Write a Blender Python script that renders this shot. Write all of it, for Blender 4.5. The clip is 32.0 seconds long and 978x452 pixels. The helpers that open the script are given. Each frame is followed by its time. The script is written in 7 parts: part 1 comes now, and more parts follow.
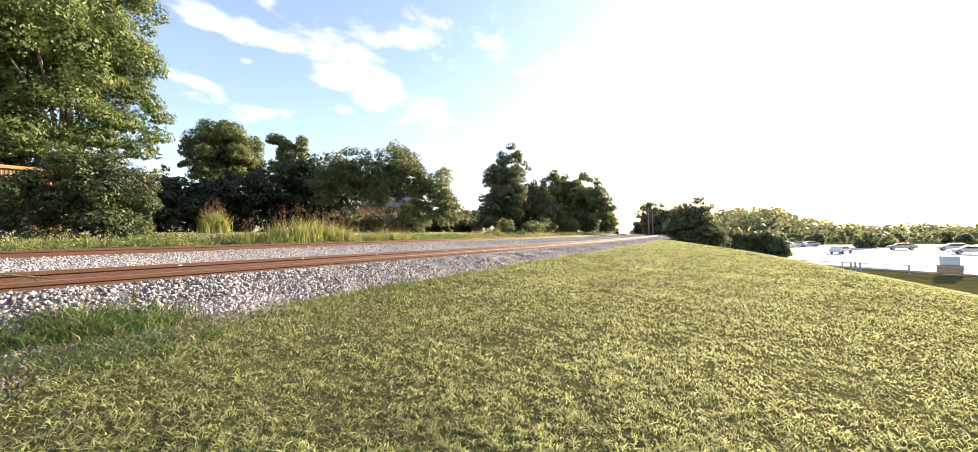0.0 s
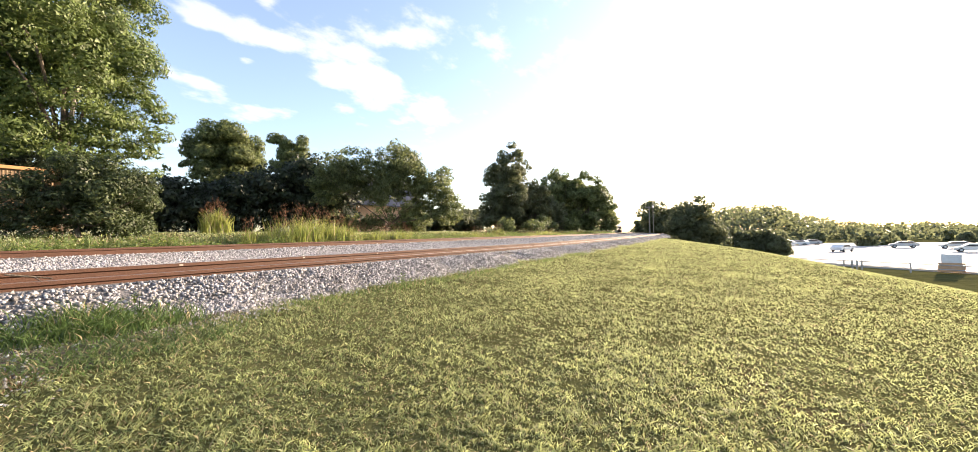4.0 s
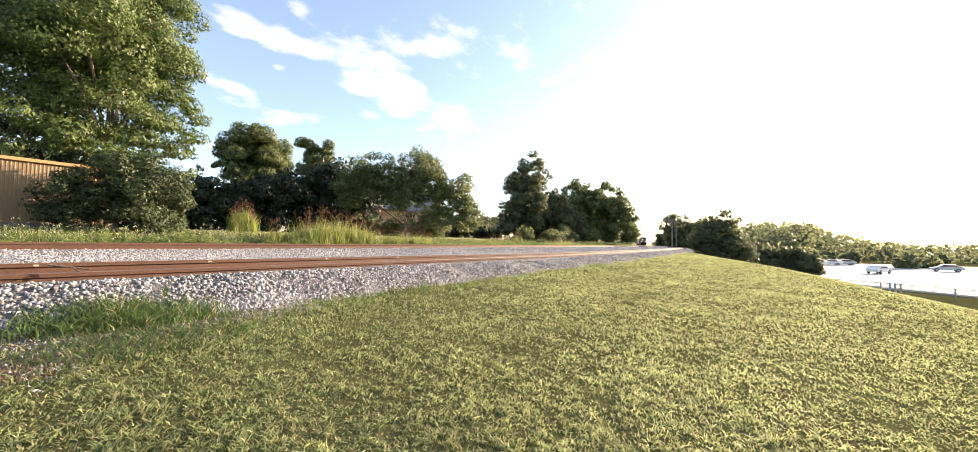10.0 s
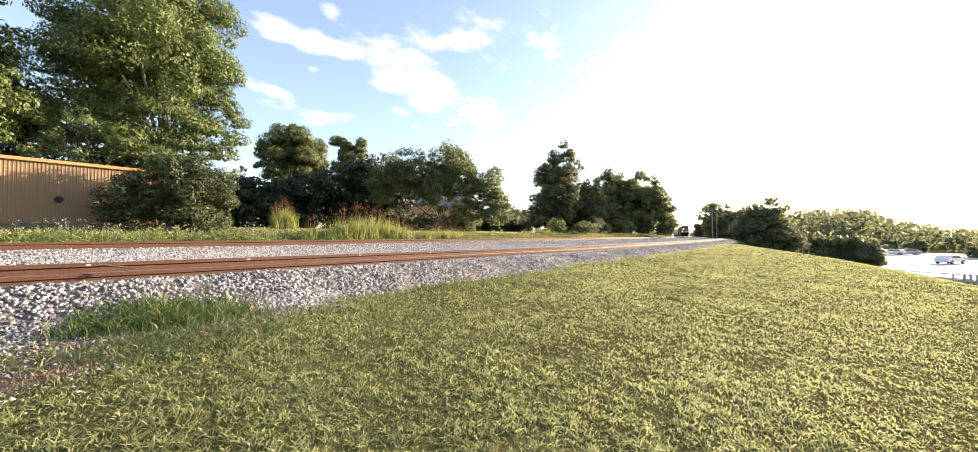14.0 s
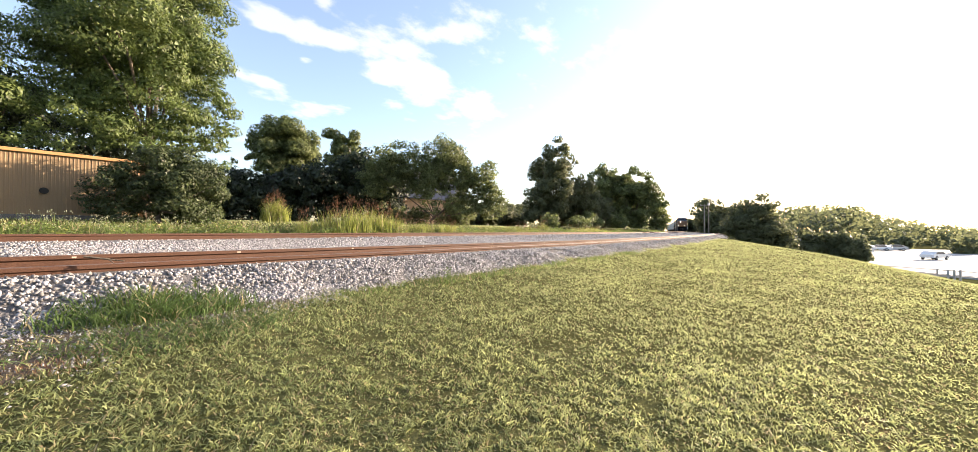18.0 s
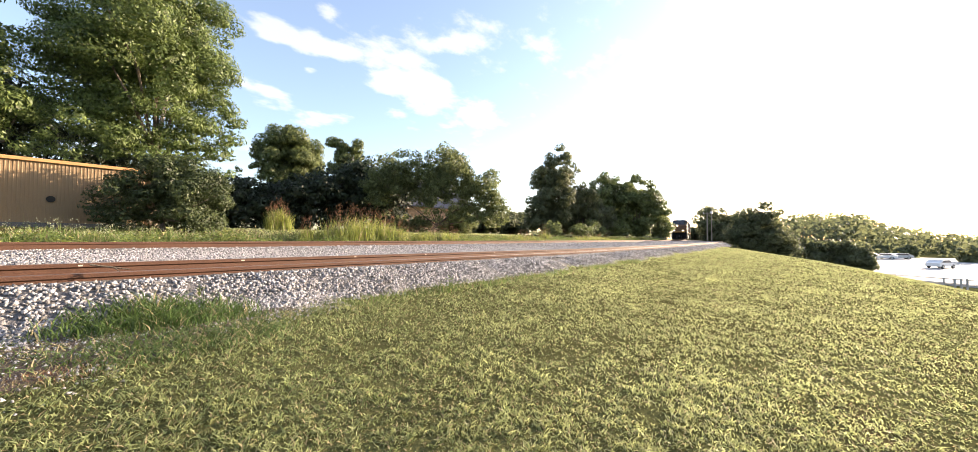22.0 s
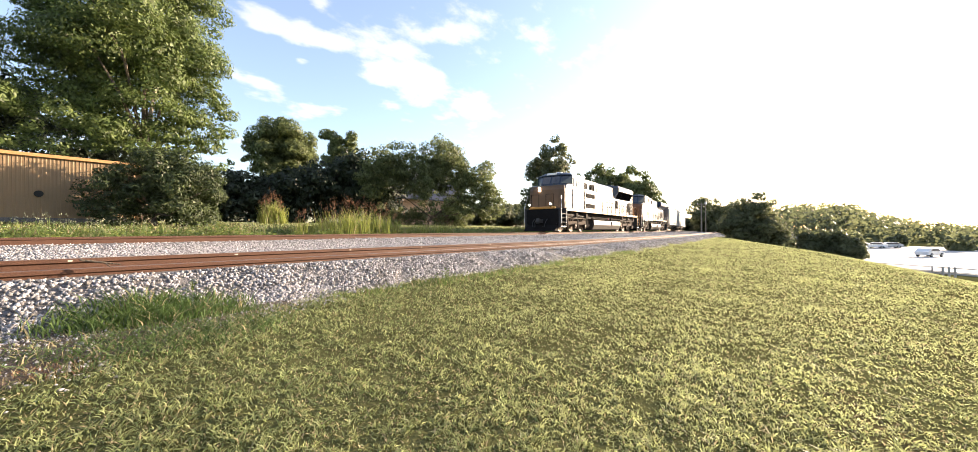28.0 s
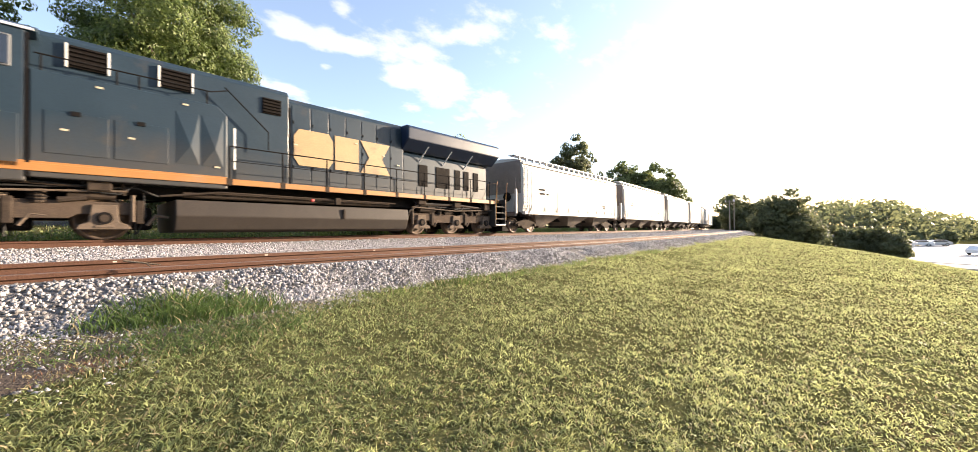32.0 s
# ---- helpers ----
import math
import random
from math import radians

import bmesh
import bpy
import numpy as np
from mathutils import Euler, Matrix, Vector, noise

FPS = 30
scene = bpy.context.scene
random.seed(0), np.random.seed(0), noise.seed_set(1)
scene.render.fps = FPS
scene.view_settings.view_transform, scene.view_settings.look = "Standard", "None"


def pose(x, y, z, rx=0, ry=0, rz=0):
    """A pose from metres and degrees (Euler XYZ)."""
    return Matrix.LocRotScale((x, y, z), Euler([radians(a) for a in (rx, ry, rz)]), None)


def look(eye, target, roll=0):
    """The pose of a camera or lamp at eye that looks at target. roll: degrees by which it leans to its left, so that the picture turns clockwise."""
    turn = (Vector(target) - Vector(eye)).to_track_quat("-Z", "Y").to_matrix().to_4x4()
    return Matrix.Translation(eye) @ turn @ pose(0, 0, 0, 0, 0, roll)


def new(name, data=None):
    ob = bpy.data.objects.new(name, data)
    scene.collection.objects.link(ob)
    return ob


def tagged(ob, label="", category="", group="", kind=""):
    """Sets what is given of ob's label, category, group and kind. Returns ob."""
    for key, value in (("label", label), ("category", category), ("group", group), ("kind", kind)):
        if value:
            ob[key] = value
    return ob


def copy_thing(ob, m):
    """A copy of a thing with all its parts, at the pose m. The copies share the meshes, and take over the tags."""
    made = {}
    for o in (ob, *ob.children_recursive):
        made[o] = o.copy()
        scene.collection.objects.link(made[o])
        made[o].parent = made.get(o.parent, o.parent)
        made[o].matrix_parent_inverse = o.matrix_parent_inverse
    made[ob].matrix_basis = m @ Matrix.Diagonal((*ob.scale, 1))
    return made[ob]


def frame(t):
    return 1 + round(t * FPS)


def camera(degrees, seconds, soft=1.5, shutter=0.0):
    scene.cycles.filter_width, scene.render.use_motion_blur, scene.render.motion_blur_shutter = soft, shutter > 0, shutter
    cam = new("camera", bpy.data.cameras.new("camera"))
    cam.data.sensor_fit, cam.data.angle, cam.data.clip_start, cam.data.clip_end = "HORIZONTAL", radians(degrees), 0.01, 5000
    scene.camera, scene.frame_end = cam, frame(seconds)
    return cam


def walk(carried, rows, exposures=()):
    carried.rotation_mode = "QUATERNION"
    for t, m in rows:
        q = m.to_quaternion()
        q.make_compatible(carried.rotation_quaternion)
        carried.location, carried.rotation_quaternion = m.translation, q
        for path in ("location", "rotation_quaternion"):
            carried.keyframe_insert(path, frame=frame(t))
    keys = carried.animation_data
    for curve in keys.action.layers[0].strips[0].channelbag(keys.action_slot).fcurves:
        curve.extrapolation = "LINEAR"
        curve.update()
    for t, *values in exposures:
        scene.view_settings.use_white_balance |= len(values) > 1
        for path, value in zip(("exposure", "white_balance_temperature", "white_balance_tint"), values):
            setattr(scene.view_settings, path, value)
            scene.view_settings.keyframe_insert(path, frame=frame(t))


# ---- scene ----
cam = camera(105.146, 32.0, soft=0.7, shutter=0.12)
PATH = (
    (0, pose(-0.151, -0.207, 1.140, 91.538, 1.087, -58.287)),
    (0.5, pose(-0.156, -0.213, 1.142, 91.354, 1.158, -58.759)),
    (1, pose(-0.148, -0.206, 1.143, 91.236, 1.052, -58.626)),
    (1.5, pose(-0.153, -0.205, 1.143, 91.028, 0.809, -58.794)),
    (2, pose(-0.157, -0.214, 1.141, 90.993, 1.177, -58.561)),
    (2.5, pose(-0.156, -0.214, 1.142, 90.993, 1.288, -58.596)),
    (3, pose(-0.153, -0.214, 1.142, 91.199, 1.108, -58.611)),
    (3.5, pose(-0.151, -0.212, 1.142, 91.410, 1.235, -58.166)),
    (5.5, pose(-0.146, -0.204, 1.141, 91.219, 1.123, -58.193)),
    (6, pose(-0.147, -0.198, 1.139, 91.277, 1.176, -58.026)),
    (6.5, pose(-0.145, -0.204, 1.144, 91.046, 1.123, -58.045)),
    (7, pose(-0.155, -0.213, 1.137, 90.074, 0.861, -58.259)),
    (7.5, pose(-0.167, -0.205, 1.142, 91.058, 0.477, -57.897)),
    (8, pose(-0.155, -0.189, 1.135, 91.057, 0.645, -57.098)),
    (8.5, pose(-0.143, -0.179, 1.135, 91.330, -0.178, -57.520)),
    (9, pose(-0.132, -0.158, 1.132, 91.190, 0.345, -55.999)),
    (9.5, pose(-0.131, -0.141, 1.131, 91.643, -0.659, -54.801)),
    (10, pose(-0.134, -0.140, 1.132, 92.602, -0.743, -55.429)),
    (10.5, pose(-0.131, -0.149, 1.128, 90.654, 0.296, -55.383)),
    (11, pose(-0.081, -0.166, 1.123, 90.401, 0.200, -55.232)),
    (11.5, pose(-0.010, -0.158, 1.116, 90.527, 0.334, -54.715)),
    (12, pose(-0.092, -0.044, 1.141, 89.629, 0.486, -56.520)),
    (12.5, pose(-0.071, 0.030, 1.145, 90.491, -0.652, -53.711)),
    (13, pose(-0.000, 0.021, 1.148, 90.950, -1.622, -51.540)),
    (13.5, pose(0.009, 0.015, 1.147, 91.424, 0.134, -50.661)),
    (14, pose(0.009, 0.025, 1.148, 91.546, 0.040, -50.748)),
    (14.5, pose(0.014, 0.023, 1.151, 92.222, -0.012, -51.019)),
    (16.5, pose(0.018, 0.010, 1.143, 90.337, 0.024, -52.511)),
    (17, pose(0.027, 0.020, 1.145, 90.646, 0.092, -52.015)),
    (17.5, pose(0.024, 0.021, 1.143, 90.298, -0.154, -51.700)),
    (18, pose(0.020, 0.020, 1.145, 90.643, -0.253, -51.661)),
    (18.5, pose(0.016, 0.017, 1.150, 91.457, -0.243, -50.806)),
    (19, pose(0.010, 0.010, 1.147, 92.131, 0.330, -50.288)),
    (19.5, pose(0.009, 0.005, 1.148, 91.853, 0.276, -50.664)),
    (20, pose(0.006, 0.003, 1.146, 92.050, 0.209, -50.633)),
    (20.5, pose(0.002, -0.001, 1.145, 91.802, 0.169, -50.858)),
    (21, pose(0.005, -0.001, 1.148, 91.456, 0.062, -51.030)),
    (21.5, pose(0.005, 0.003, 1.150, 91.744, -0.370, -51.397)),
    (22, pose(0.003, 0.005, 1.151, 91.886, -0.277, -51.318)),
    (22.5, pose(-0.000, -0.000, 1.146, 91.534, -0.129, -51.102)),
    (23, pose(-0.005, 0.005, 1.147, 91.279, -0.251, -50.837)),
    (23.5, pose(0.002, 0.008, 1.146, 91.019, -0.303, -50.846)),
    (24, pose(0.008, 0.015, 1.147, 90.711, -0.415, -50.929)),
    (24.5, pose(0.012, 0.023, 1.150, 90.326, -0.625, -50.323)),
    (26.5, pose(0.007, 0.016, 1.153, 91.123, -0.346, -50.141)),
    (27, pose(0.008, 0.015, 1.152, 90.782, -0.049, -50.333)),
    (27.5, pose(0.013, 0.016, 1.151, 90.853, 0.004, -51.370)),
    (28, pose(0.015, 0.014, 1.151, 90.673, 0.127, -51.989)),
    (28.5, pose(0.008, 0.006, 1.151, 90.623, 0.390, -52.363)),
    (29, pose(0.002, 0.001, 1.152, 90.756, 0.518, -52.086)),
    (29.5, pose(0.001, 0.004, 1.151, 90.944, 0.691, -51.619)),
    (30, pose(0.002, 0.011, 1.151, 90.951, 0.588, -51.061)),
    (30.5, pose(0.004, 0.016, 1.146, 90.798, 0.709, -50.682)),
    (31, pose(0.004, 0.022, 1.147, 90.574, 0.472, -50.285)),
    (31.5, pose(0.009, 0.027, 1.146, 90.471, 0.578, -49.383)),
    (32, pose(0.010, 0.030, 1.147, 90.691, 0.543, -48.828)),
)
walk(cam, PATH, exposures=((0.0, 1.85, 6600, 17), (32.0, 1.85, 6600, 17)))

# ---- world and sun ----
SUN_AZ = radians(-22.0)      # seen from above, from +x towards +y
SUN_EL = radians(12.5)
CLOUD_X, CLOUD_Y = 2.3, 1.1
# fair-weather puffs on a flat layer overhead: place and radius in layer heights
PUFFS = ((0.478, 1.277, 0.065), (0.542, 1.269, 0.091), (0.617, 1.274, 0.073), (0.687, 1.235, 0.069), (0.727, 1.141, 0.095), (0.813, 1.109, 0.082), (0.88, 1.088, 0.054), (0.595, 1.088, 0.056), (0.553, 1.094, 0.04), (0.879, 1.229, 0.116), (0.978, 1.198, 0.154), (1.108, 1.191, 0.143), (1.288, 1.225, 0.209), (0.859, 0.968, 0.07), (0.941, 0.914, 0.072), (0.952, 0.808, 0.117), (0.664, 1.397, 0.028), (1.059, 1.439, 0.069), (0.563, 1.627, 0.108), (0.654, 1.683, 0.087), (0.914, 1.673, 0.092), (0.785, 1.744, 0.117), (0.82, 1.396, 0.042))
world = bpy.data.worlds.new("World")
scene.world = world
world.use_nodes = True
wn, wl = world.node_tree.nodes, world.node_tree.links
wn.clear()
w_out = wn.new("ShaderNodeOutputWorld")
w_bg = wn.new("ShaderNodeBackground")
w_sky = wn.new("ShaderNodeTexSky")
w_sky.sky_type = "NISHITA"
w_sky.sun_disc = False
w_sky.sun_elevation = SUN_EL
w_sky.sun_rotation = radians(90.0) - SUN_AZ
w_sky.altitude = 100
w_sky.air_density, w_sky.dust_density, w_sky.ozone_density = 1.0, 1.2, 1.5
w_bg.inputs["Strength"].default_value = 0.12
# broken fair-weather cloud over the whole sky, on a flat layer overhead
w_tc = wn.new("ShaderNodeTexCoord")
w_sep = wn.new("ShaderNodeSeparateXYZ")
wl.new(w_tc.outputs["Generated"], w_sep.inputs[0])
w_lift = wn.new("ShaderNodeMath")
w_lift.operation = "ADD"
w_lift.inputs[1].default_value = 0.22
wl.new(w_sep.outputs["Z"], w_lift.inputs[0])
w_flat = wn.new("ShaderNodeCombineXYZ")
for axis in ("X", "Y"):
    w_div = wn.new("ShaderNodeMath")
    w_div.operation = "DIVIDE"
    wl.new(w_sep.outputs[axis], w_div.inputs[0])
    wl.new(w_lift.outputs[0], w_div.inputs[1])
    wl.new(w_div.outputs[0], w_flat.inputs[axis])
w_map = wn.new("ShaderNodeMapping")
w_map.inputs["Location"].default_value = (CLOUD_X, CLOUD_Y, 0.0)
w_map.inputs["Scale"].default_value = (1.4, 1.8, 1.0)
w_map.inputs["Rotation"].default_value = (0, 0, radians(25))
wl.new(w_flat.outputs[0], w_map.inputs["Vector"])
w_noise = wn.new("ShaderNodeTexNoise")
w_noise.inputs["Scale"].default_value = 3.6
w_noise.inputs["Detail"].default_value = 7.0
w_noise.inputs["Roughness"].default_value = 0.58
wl.new(w_map.outputs[0], w_noise.inputs["Vector"])
w_cover = wn.new("ShaderNodeMapRange")
w_cover.interpolation_type = "SMOOTHSTEP"
w_cover.inputs["From Min"].default_value, w_cover.inputs["From Max"].default_value = 0.47, 0.66
w_cover.inputs["To Min"].default_value, w_cover.inputs["To Max"].default_value = 0.14, 0.92


def puff(u, v, r, amount, before):
    """Adds a soft round swelling of the cloud layer to the value before."""
    dist = wn.new("ShaderNodeVectorMath")
    dist.operation = "DISTANCE"
    dist.inputs[1].default_value = (u, v, 0.0)
    wl.new(w_flat.outputs[0], dist.inputs[0])
    rise = wn.new("ShaderNodeMapRange")
    rise.interpolation_type = "SMOOTHSTEP"
    rise.inputs["From Min"].default_value, rise.inputs["From Max"].default_value = r * 1.5, r * 0.25
    rise.inputs["To Max"].default_value = amount
    wl.new(dist.outputs["Value"], rise.inputs["Value"])
    both = wn.new("ShaderNodeMath")
    both.operation = "ADD"
    wl.new(before, both.inputs[0])
    wl.new(rise.outputs[0], both.inputs[1])
    return both.outputs[0]


# a clear stretch of sky with single puffs in it
w_value = puff(0.67, 1.44, 0.95, -0.17, w_noise.outputs["Fac"])
for u, v, r in PUFFS:
    w_value = puff(u, v, r, 0.20, w_value)
wl.new(w_value, w_cover.inputs["Value"])
w_cloud = wn.new("ShaderNodeMix")
w_cloud.data_type = "RGBA"
w_cloud.blend_type = "MIX"
wl.new(w_cover.outputs[0], w_cloud.inputs["Factor"])
w_white = wn.new("ShaderNodeVectorMath")
w_white.operation = "MULTIPLY_ADD"
w_white.inputs[1].default_value = (0.45, 0.45, 0.45)
w_white.inputs[2].default_value = (1.9, 1.9, 1.95)
wl.new(w_sky.outputs[0], w_white.inputs[0])
wl.new(w_sky.outputs[0], w_cloud.inputs["A"])
wl.new(w_white.outputs[0], w_cloud.inputs["B"])
wl.new(w_cloud.outputs["Result"], w_bg.inputs["Color"])
wl.new(w_bg.outputs[0], w_out.inputs[0])
sun = new("sun", bpy.data.lights.new("sun", "SUN"))
sun.data.energy = 4.9
sun.data.angle = radians(0.6)
sun.data.color = (1.0, 0.83, 0.60)
sun.matrix_world = look((math.cos(SUN_AZ) * math.cos(SUN_EL) * 80, math.sin(SUN_AZ) * math.cos(SUN_EL) * 80, math.sin(SUN_EL) * 80), (0, 0, 0))

# ---- plan ----
RAIL_TOP = 1.0      # height of the running rails
TRACK_Y = 14.22     # centre line of the track, which bends away to the left past x = 10
BEND_X, BEND_R = 10.0, 650.0
BEND_END = 170.0    # path length at which the bend runs out into straight track
END_A = (BEND_END - BEND_X) / BEND_R
END_X = BEND_X + BEND_R * math.sin(END_A)


def bend(x):
    """How far the track has bent to the left at x."""
    if x <= BEND_X:
        return 0.0
    if x <= END_X:
        return BEND_R - math.sqrt(BEND_R ** 2 - (x - BEND_X) ** 2)
    return BEND_R * (1 - math.cos(END_A)) + (x - END_X) * math.tan(END_A)


def track_at(s, side=0.0):
    """The point of the track at the path length s, and its heading."""
    a = max(0.0, s - BEND_X) / BEND_R
    if a == 0.0:
        return s, TRACK_Y + side, 0.0
    past = max(0.0, s - BEND_END)
    a = min(a, END_A)
    r = BEND_R - side
    return BEND_X + r * math.sin(a) + past * math.cos(a), TRACK_Y + BEND_R - r * math.cos(a) + past * math.sin(a), a


def lerp_list(v, pts):
    if v <= pts[0][0]:
        return pts[0][1]
    for (a, p), (b, q) in zip(pts, pts[1:]):
        if v <= b:
            return p + (q - p) * (v - a) / (b - a)
    return pts[-1][1]


def smooth(v):
    v = min(1.0, max(0.0, v))
    return v * v * (3 - 2 * v)


CREST = ((-60, -11.0), (-20, -8.0), (0, -5.6), (15, -3.6), (21.5, -2.4), (31, -0.6), (45, 4.2), (60, 8.0), (120, 20.0), (400, 120.0))
BEHIND = ((4.6, 0.29), (5.4, 0.45), (16.0, 0.45), (18.0, 0.62), (21.0, 1.0), (26.0, 1.5), (32.0, 1.75), (60.0, 2.2), (140.0, 4.0), (400.0, 9.0))


def ground_z(x, y):
    w = y - bend(x)
    if w > 4.6:
        z = lerp_list(w, BEHIND)
    else:
        z = 0.29 - 0.07 * (4.6 - max(w, -30))
    z += 0.016 * noise.noise((x * 0.35, y * 0.35, 0.0)) + 0.014 * max(0.0, 1 - math.hypot(x, y) / 16.0) * noise.noise((x * 1.7, y * 1.7, 3.0))
    q = lerp_list(x, CREST) - y
    if q > 0:
        low = -3.6 + 0.12 * noise.noise((x * 0.02, y * 0.02, 1.0))
        z = z + (low - z) * smooth(q / 14.0)
    return z


# ---- materials ----
def material(name, base, rough=0.8, metal=0.0, var=0.25, scale=6.0, fine=60.0, bump=0.2, spec=0.5, dirt=None, dirt_amount=0.0, island=0.0, obrand=0.0, translucent=0.0, coat=0.0, splash=None):
    """A surface with a coarse and a fine variation, optional dirt of its own colour, and relief."""
    m = bpy.data.materials.new(name)
    m.use_nodes = True
    nt = m.node_tree
    n, l = nt.nodes, nt.links
    b = n["Principled BSDF"]
    tc = n.new("ShaderNodeTexCoord")
    coarse = n.new("ShaderNodeTexNoise")
    coarse.inputs["Scale"].default_value = scale
    coarse.inputs["Detail"].default_value = 5.0
    coarse.inputs["Roughness"].default_value = 0.6
    grain = n.new("ShaderNodeTexNoise")
    grain.inputs["Scale"].default_value = fine
    grain.inputs["Detail"].default_value = 3.0
    l.new(tc.outputs["Object"], coarse.inputs["Vector"])
    l.new(tc.outputs["Object"], grain.inputs["Vector"])
    add = n.new("ShaderNodeMath")
    add.operation = "ADD"
    l.new(coarse.outputs["Fac"], add.inputs[0])
    l.new(grain.outputs["Fac"], add.inputs[1])
    mr = n.new("ShaderNodeMapRange")
    mr.inputs["From Min"].default_value, mr.inputs["From Max"].default_value = 0.6, 1.4
    mr.inputs["To Min"].default_value, mr.inputs["To Max"].default_value = 1.0 - var, 1.0 + var
    l.new(add.outputs[0], mr.inputs["Value"])
    val = mr.outputs[0]
    for amount, node, sock in ((island, "ShaderNodeNewGeometry", "Random Per Island"), (obrand, "ShaderNodeObjectInfo", "Random")):
        if amount:
            g = n.new(node)
            r = n.new("ShaderNodeMapRange")
            r.inputs["To Min"].default_value, r.inputs["To Max"].default_value = 1.0 - amount, 1.0 + amount
            l.new(g.outputs[sock], r.inputs["Value"])
            mu = n.new("ShaderNodeMath")
            mu.operation = "MULTIPLY"
            l.new(val, mu.inputs[0])
            l.new(r.outputs[0], mu.inputs[1])
            val = mu.outputs[0]
    mix = n.new("ShaderNodeVectorMath")
    mix.operation = "SCALE"
    mix.inputs[0].default_value = base
    l.new(val, mix.inputs["Scale"])
    colour = mix.outputs[0]
    if dirt:
        ramp = n.new("ShaderNodeMapRange")
        ramp.inputs["From Min"].default_value, ramp.inputs["From Max"].default_value = 0.62 - 0.3 * dirt_amount, 0.72
        big = n.new("ShaderNodeTexNoise")
        big.inputs["Scale"].default_value = scale * 0.35
        big.inputs["Detail"].default_value = 8.0
        big.inputs["Roughness"].default_value = 0.7
        l.new(tc.outputs["Object"], big.inputs["Vector"])
        l.new(big.outputs["Fac"], ramp.inputs["Value"])
        dm = n.new("ShaderNodeMix")
        dm.data_type = "RGBA"
        dm.inputs["B"].default_value = (*dirt, 1)
        l.new(ramp.outputs[0], dm.inputs["Factor"])
        l.new(colour, dm.inputs["A"])
        colour = dm.outputs["Result"]
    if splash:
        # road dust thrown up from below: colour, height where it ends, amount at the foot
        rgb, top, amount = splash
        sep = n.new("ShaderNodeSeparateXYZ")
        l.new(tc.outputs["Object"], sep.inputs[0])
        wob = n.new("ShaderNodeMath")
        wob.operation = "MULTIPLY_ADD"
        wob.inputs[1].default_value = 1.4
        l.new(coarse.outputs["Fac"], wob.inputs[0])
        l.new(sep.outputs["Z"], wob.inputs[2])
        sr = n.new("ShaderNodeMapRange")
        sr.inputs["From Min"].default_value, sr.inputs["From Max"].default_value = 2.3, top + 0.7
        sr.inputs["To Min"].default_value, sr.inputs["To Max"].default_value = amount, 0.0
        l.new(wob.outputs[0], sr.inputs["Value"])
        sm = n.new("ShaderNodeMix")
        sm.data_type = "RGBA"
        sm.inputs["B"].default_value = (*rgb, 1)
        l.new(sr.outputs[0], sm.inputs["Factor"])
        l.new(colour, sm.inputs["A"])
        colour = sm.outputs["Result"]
    l.new(colour, b.inputs["Base Color"])
    rr = n.new("ShaderNodeMapRange")
    rr.inputs["To Min"].default_value, rr.inputs["To Max"].default_value = max(0.02, rough - 0.12), min(1.0, rough + 0.12)
    l.new(coarse.outputs["Fac"], rr.inputs["Value"])
    l.new(rr.outputs[0], b.inputs["Roughness"])
    b.inputs["Metallic"].default_value = metal
    b.inputs["Specular IOR Level"].default_value = spec
    b.inputs["Coat Weight"].default_value = coat
    b.inputs["Coat Roughness"].default_value = 0.15
    if bump:
        bp = n.new("ShaderNodeBump")
        bp.inputs["Strength"].default_value = bump
        bp.inputs["Distance"].default_value = 0.02
        l.new(grain.outputs["Fac"], bp.inputs["Height"])
        l.new(bp.outputs[0], b.inputs["Normal"])
    if translucent:
        tr = n.new("ShaderNodeBsdfTranslucent")
        l.new(colour, tr.inputs["Color"])
        ms = n.new("ShaderNodeMixShader")
        ms.inputs[0].default_value = translucent
        l.new(b.outputs[0], ms.inputs[1])
        l.new(tr.outputs[0], ms.inputs[2])
        l.new(ms.outputs[0], n["Material Output"].inputs["Surface"])
    return m


def glowing(name, rgb, strength):
    m = bpy.data.materials.new(name)
    m.use_nodes = True
    b = m.node_tree.nodes["Principled BSDF"]
    b.inputs["Base Color"].default_value = (*rgb, 1)
    b.inputs["Emission Color"].default_value = (*rgb, 1)
    b.inputs["Emission Strength"].default_value = strength
    return m


M_SOIL = material("lawn_thatch", (0.082, 0.082, 0.034), 0.95, var=0.5, scale=1.3, fine=40, bump=0.8, spec=0.0, dirt=(0.085, 0.065, 0.035), dirt_amount=0.1)
M_BLADE = material("lawn_blade", (0.355, 0.388, 0.172), 0.5, var=0.5, scale=0.9, fine=5, bump=0, spec=0.3, island=0.4, translucent=0.62)
M_GREEN = material("dark_lawn_blade", (0.178, 0.215, 0.08), 0.5, var=0.4, scale=1.1, fine=6, bump=0, spec=0.3, island=0.4, translucent=0.5)
M_DRY = material("dry_blade", (0.36, 0.30, 0.17), 0.7, var=0.3, scale=1.5, fine=9, bump=0, spec=0.2, island=0.35, translucent=0.35)
M_STRAP = material("bright_strap_leaf", (0.27, 0.30, 0.075), 0.5, var=0.35, scale=0.8, fine=6, bump=0, spec=0.3, island=0.4, translucent=0.5)
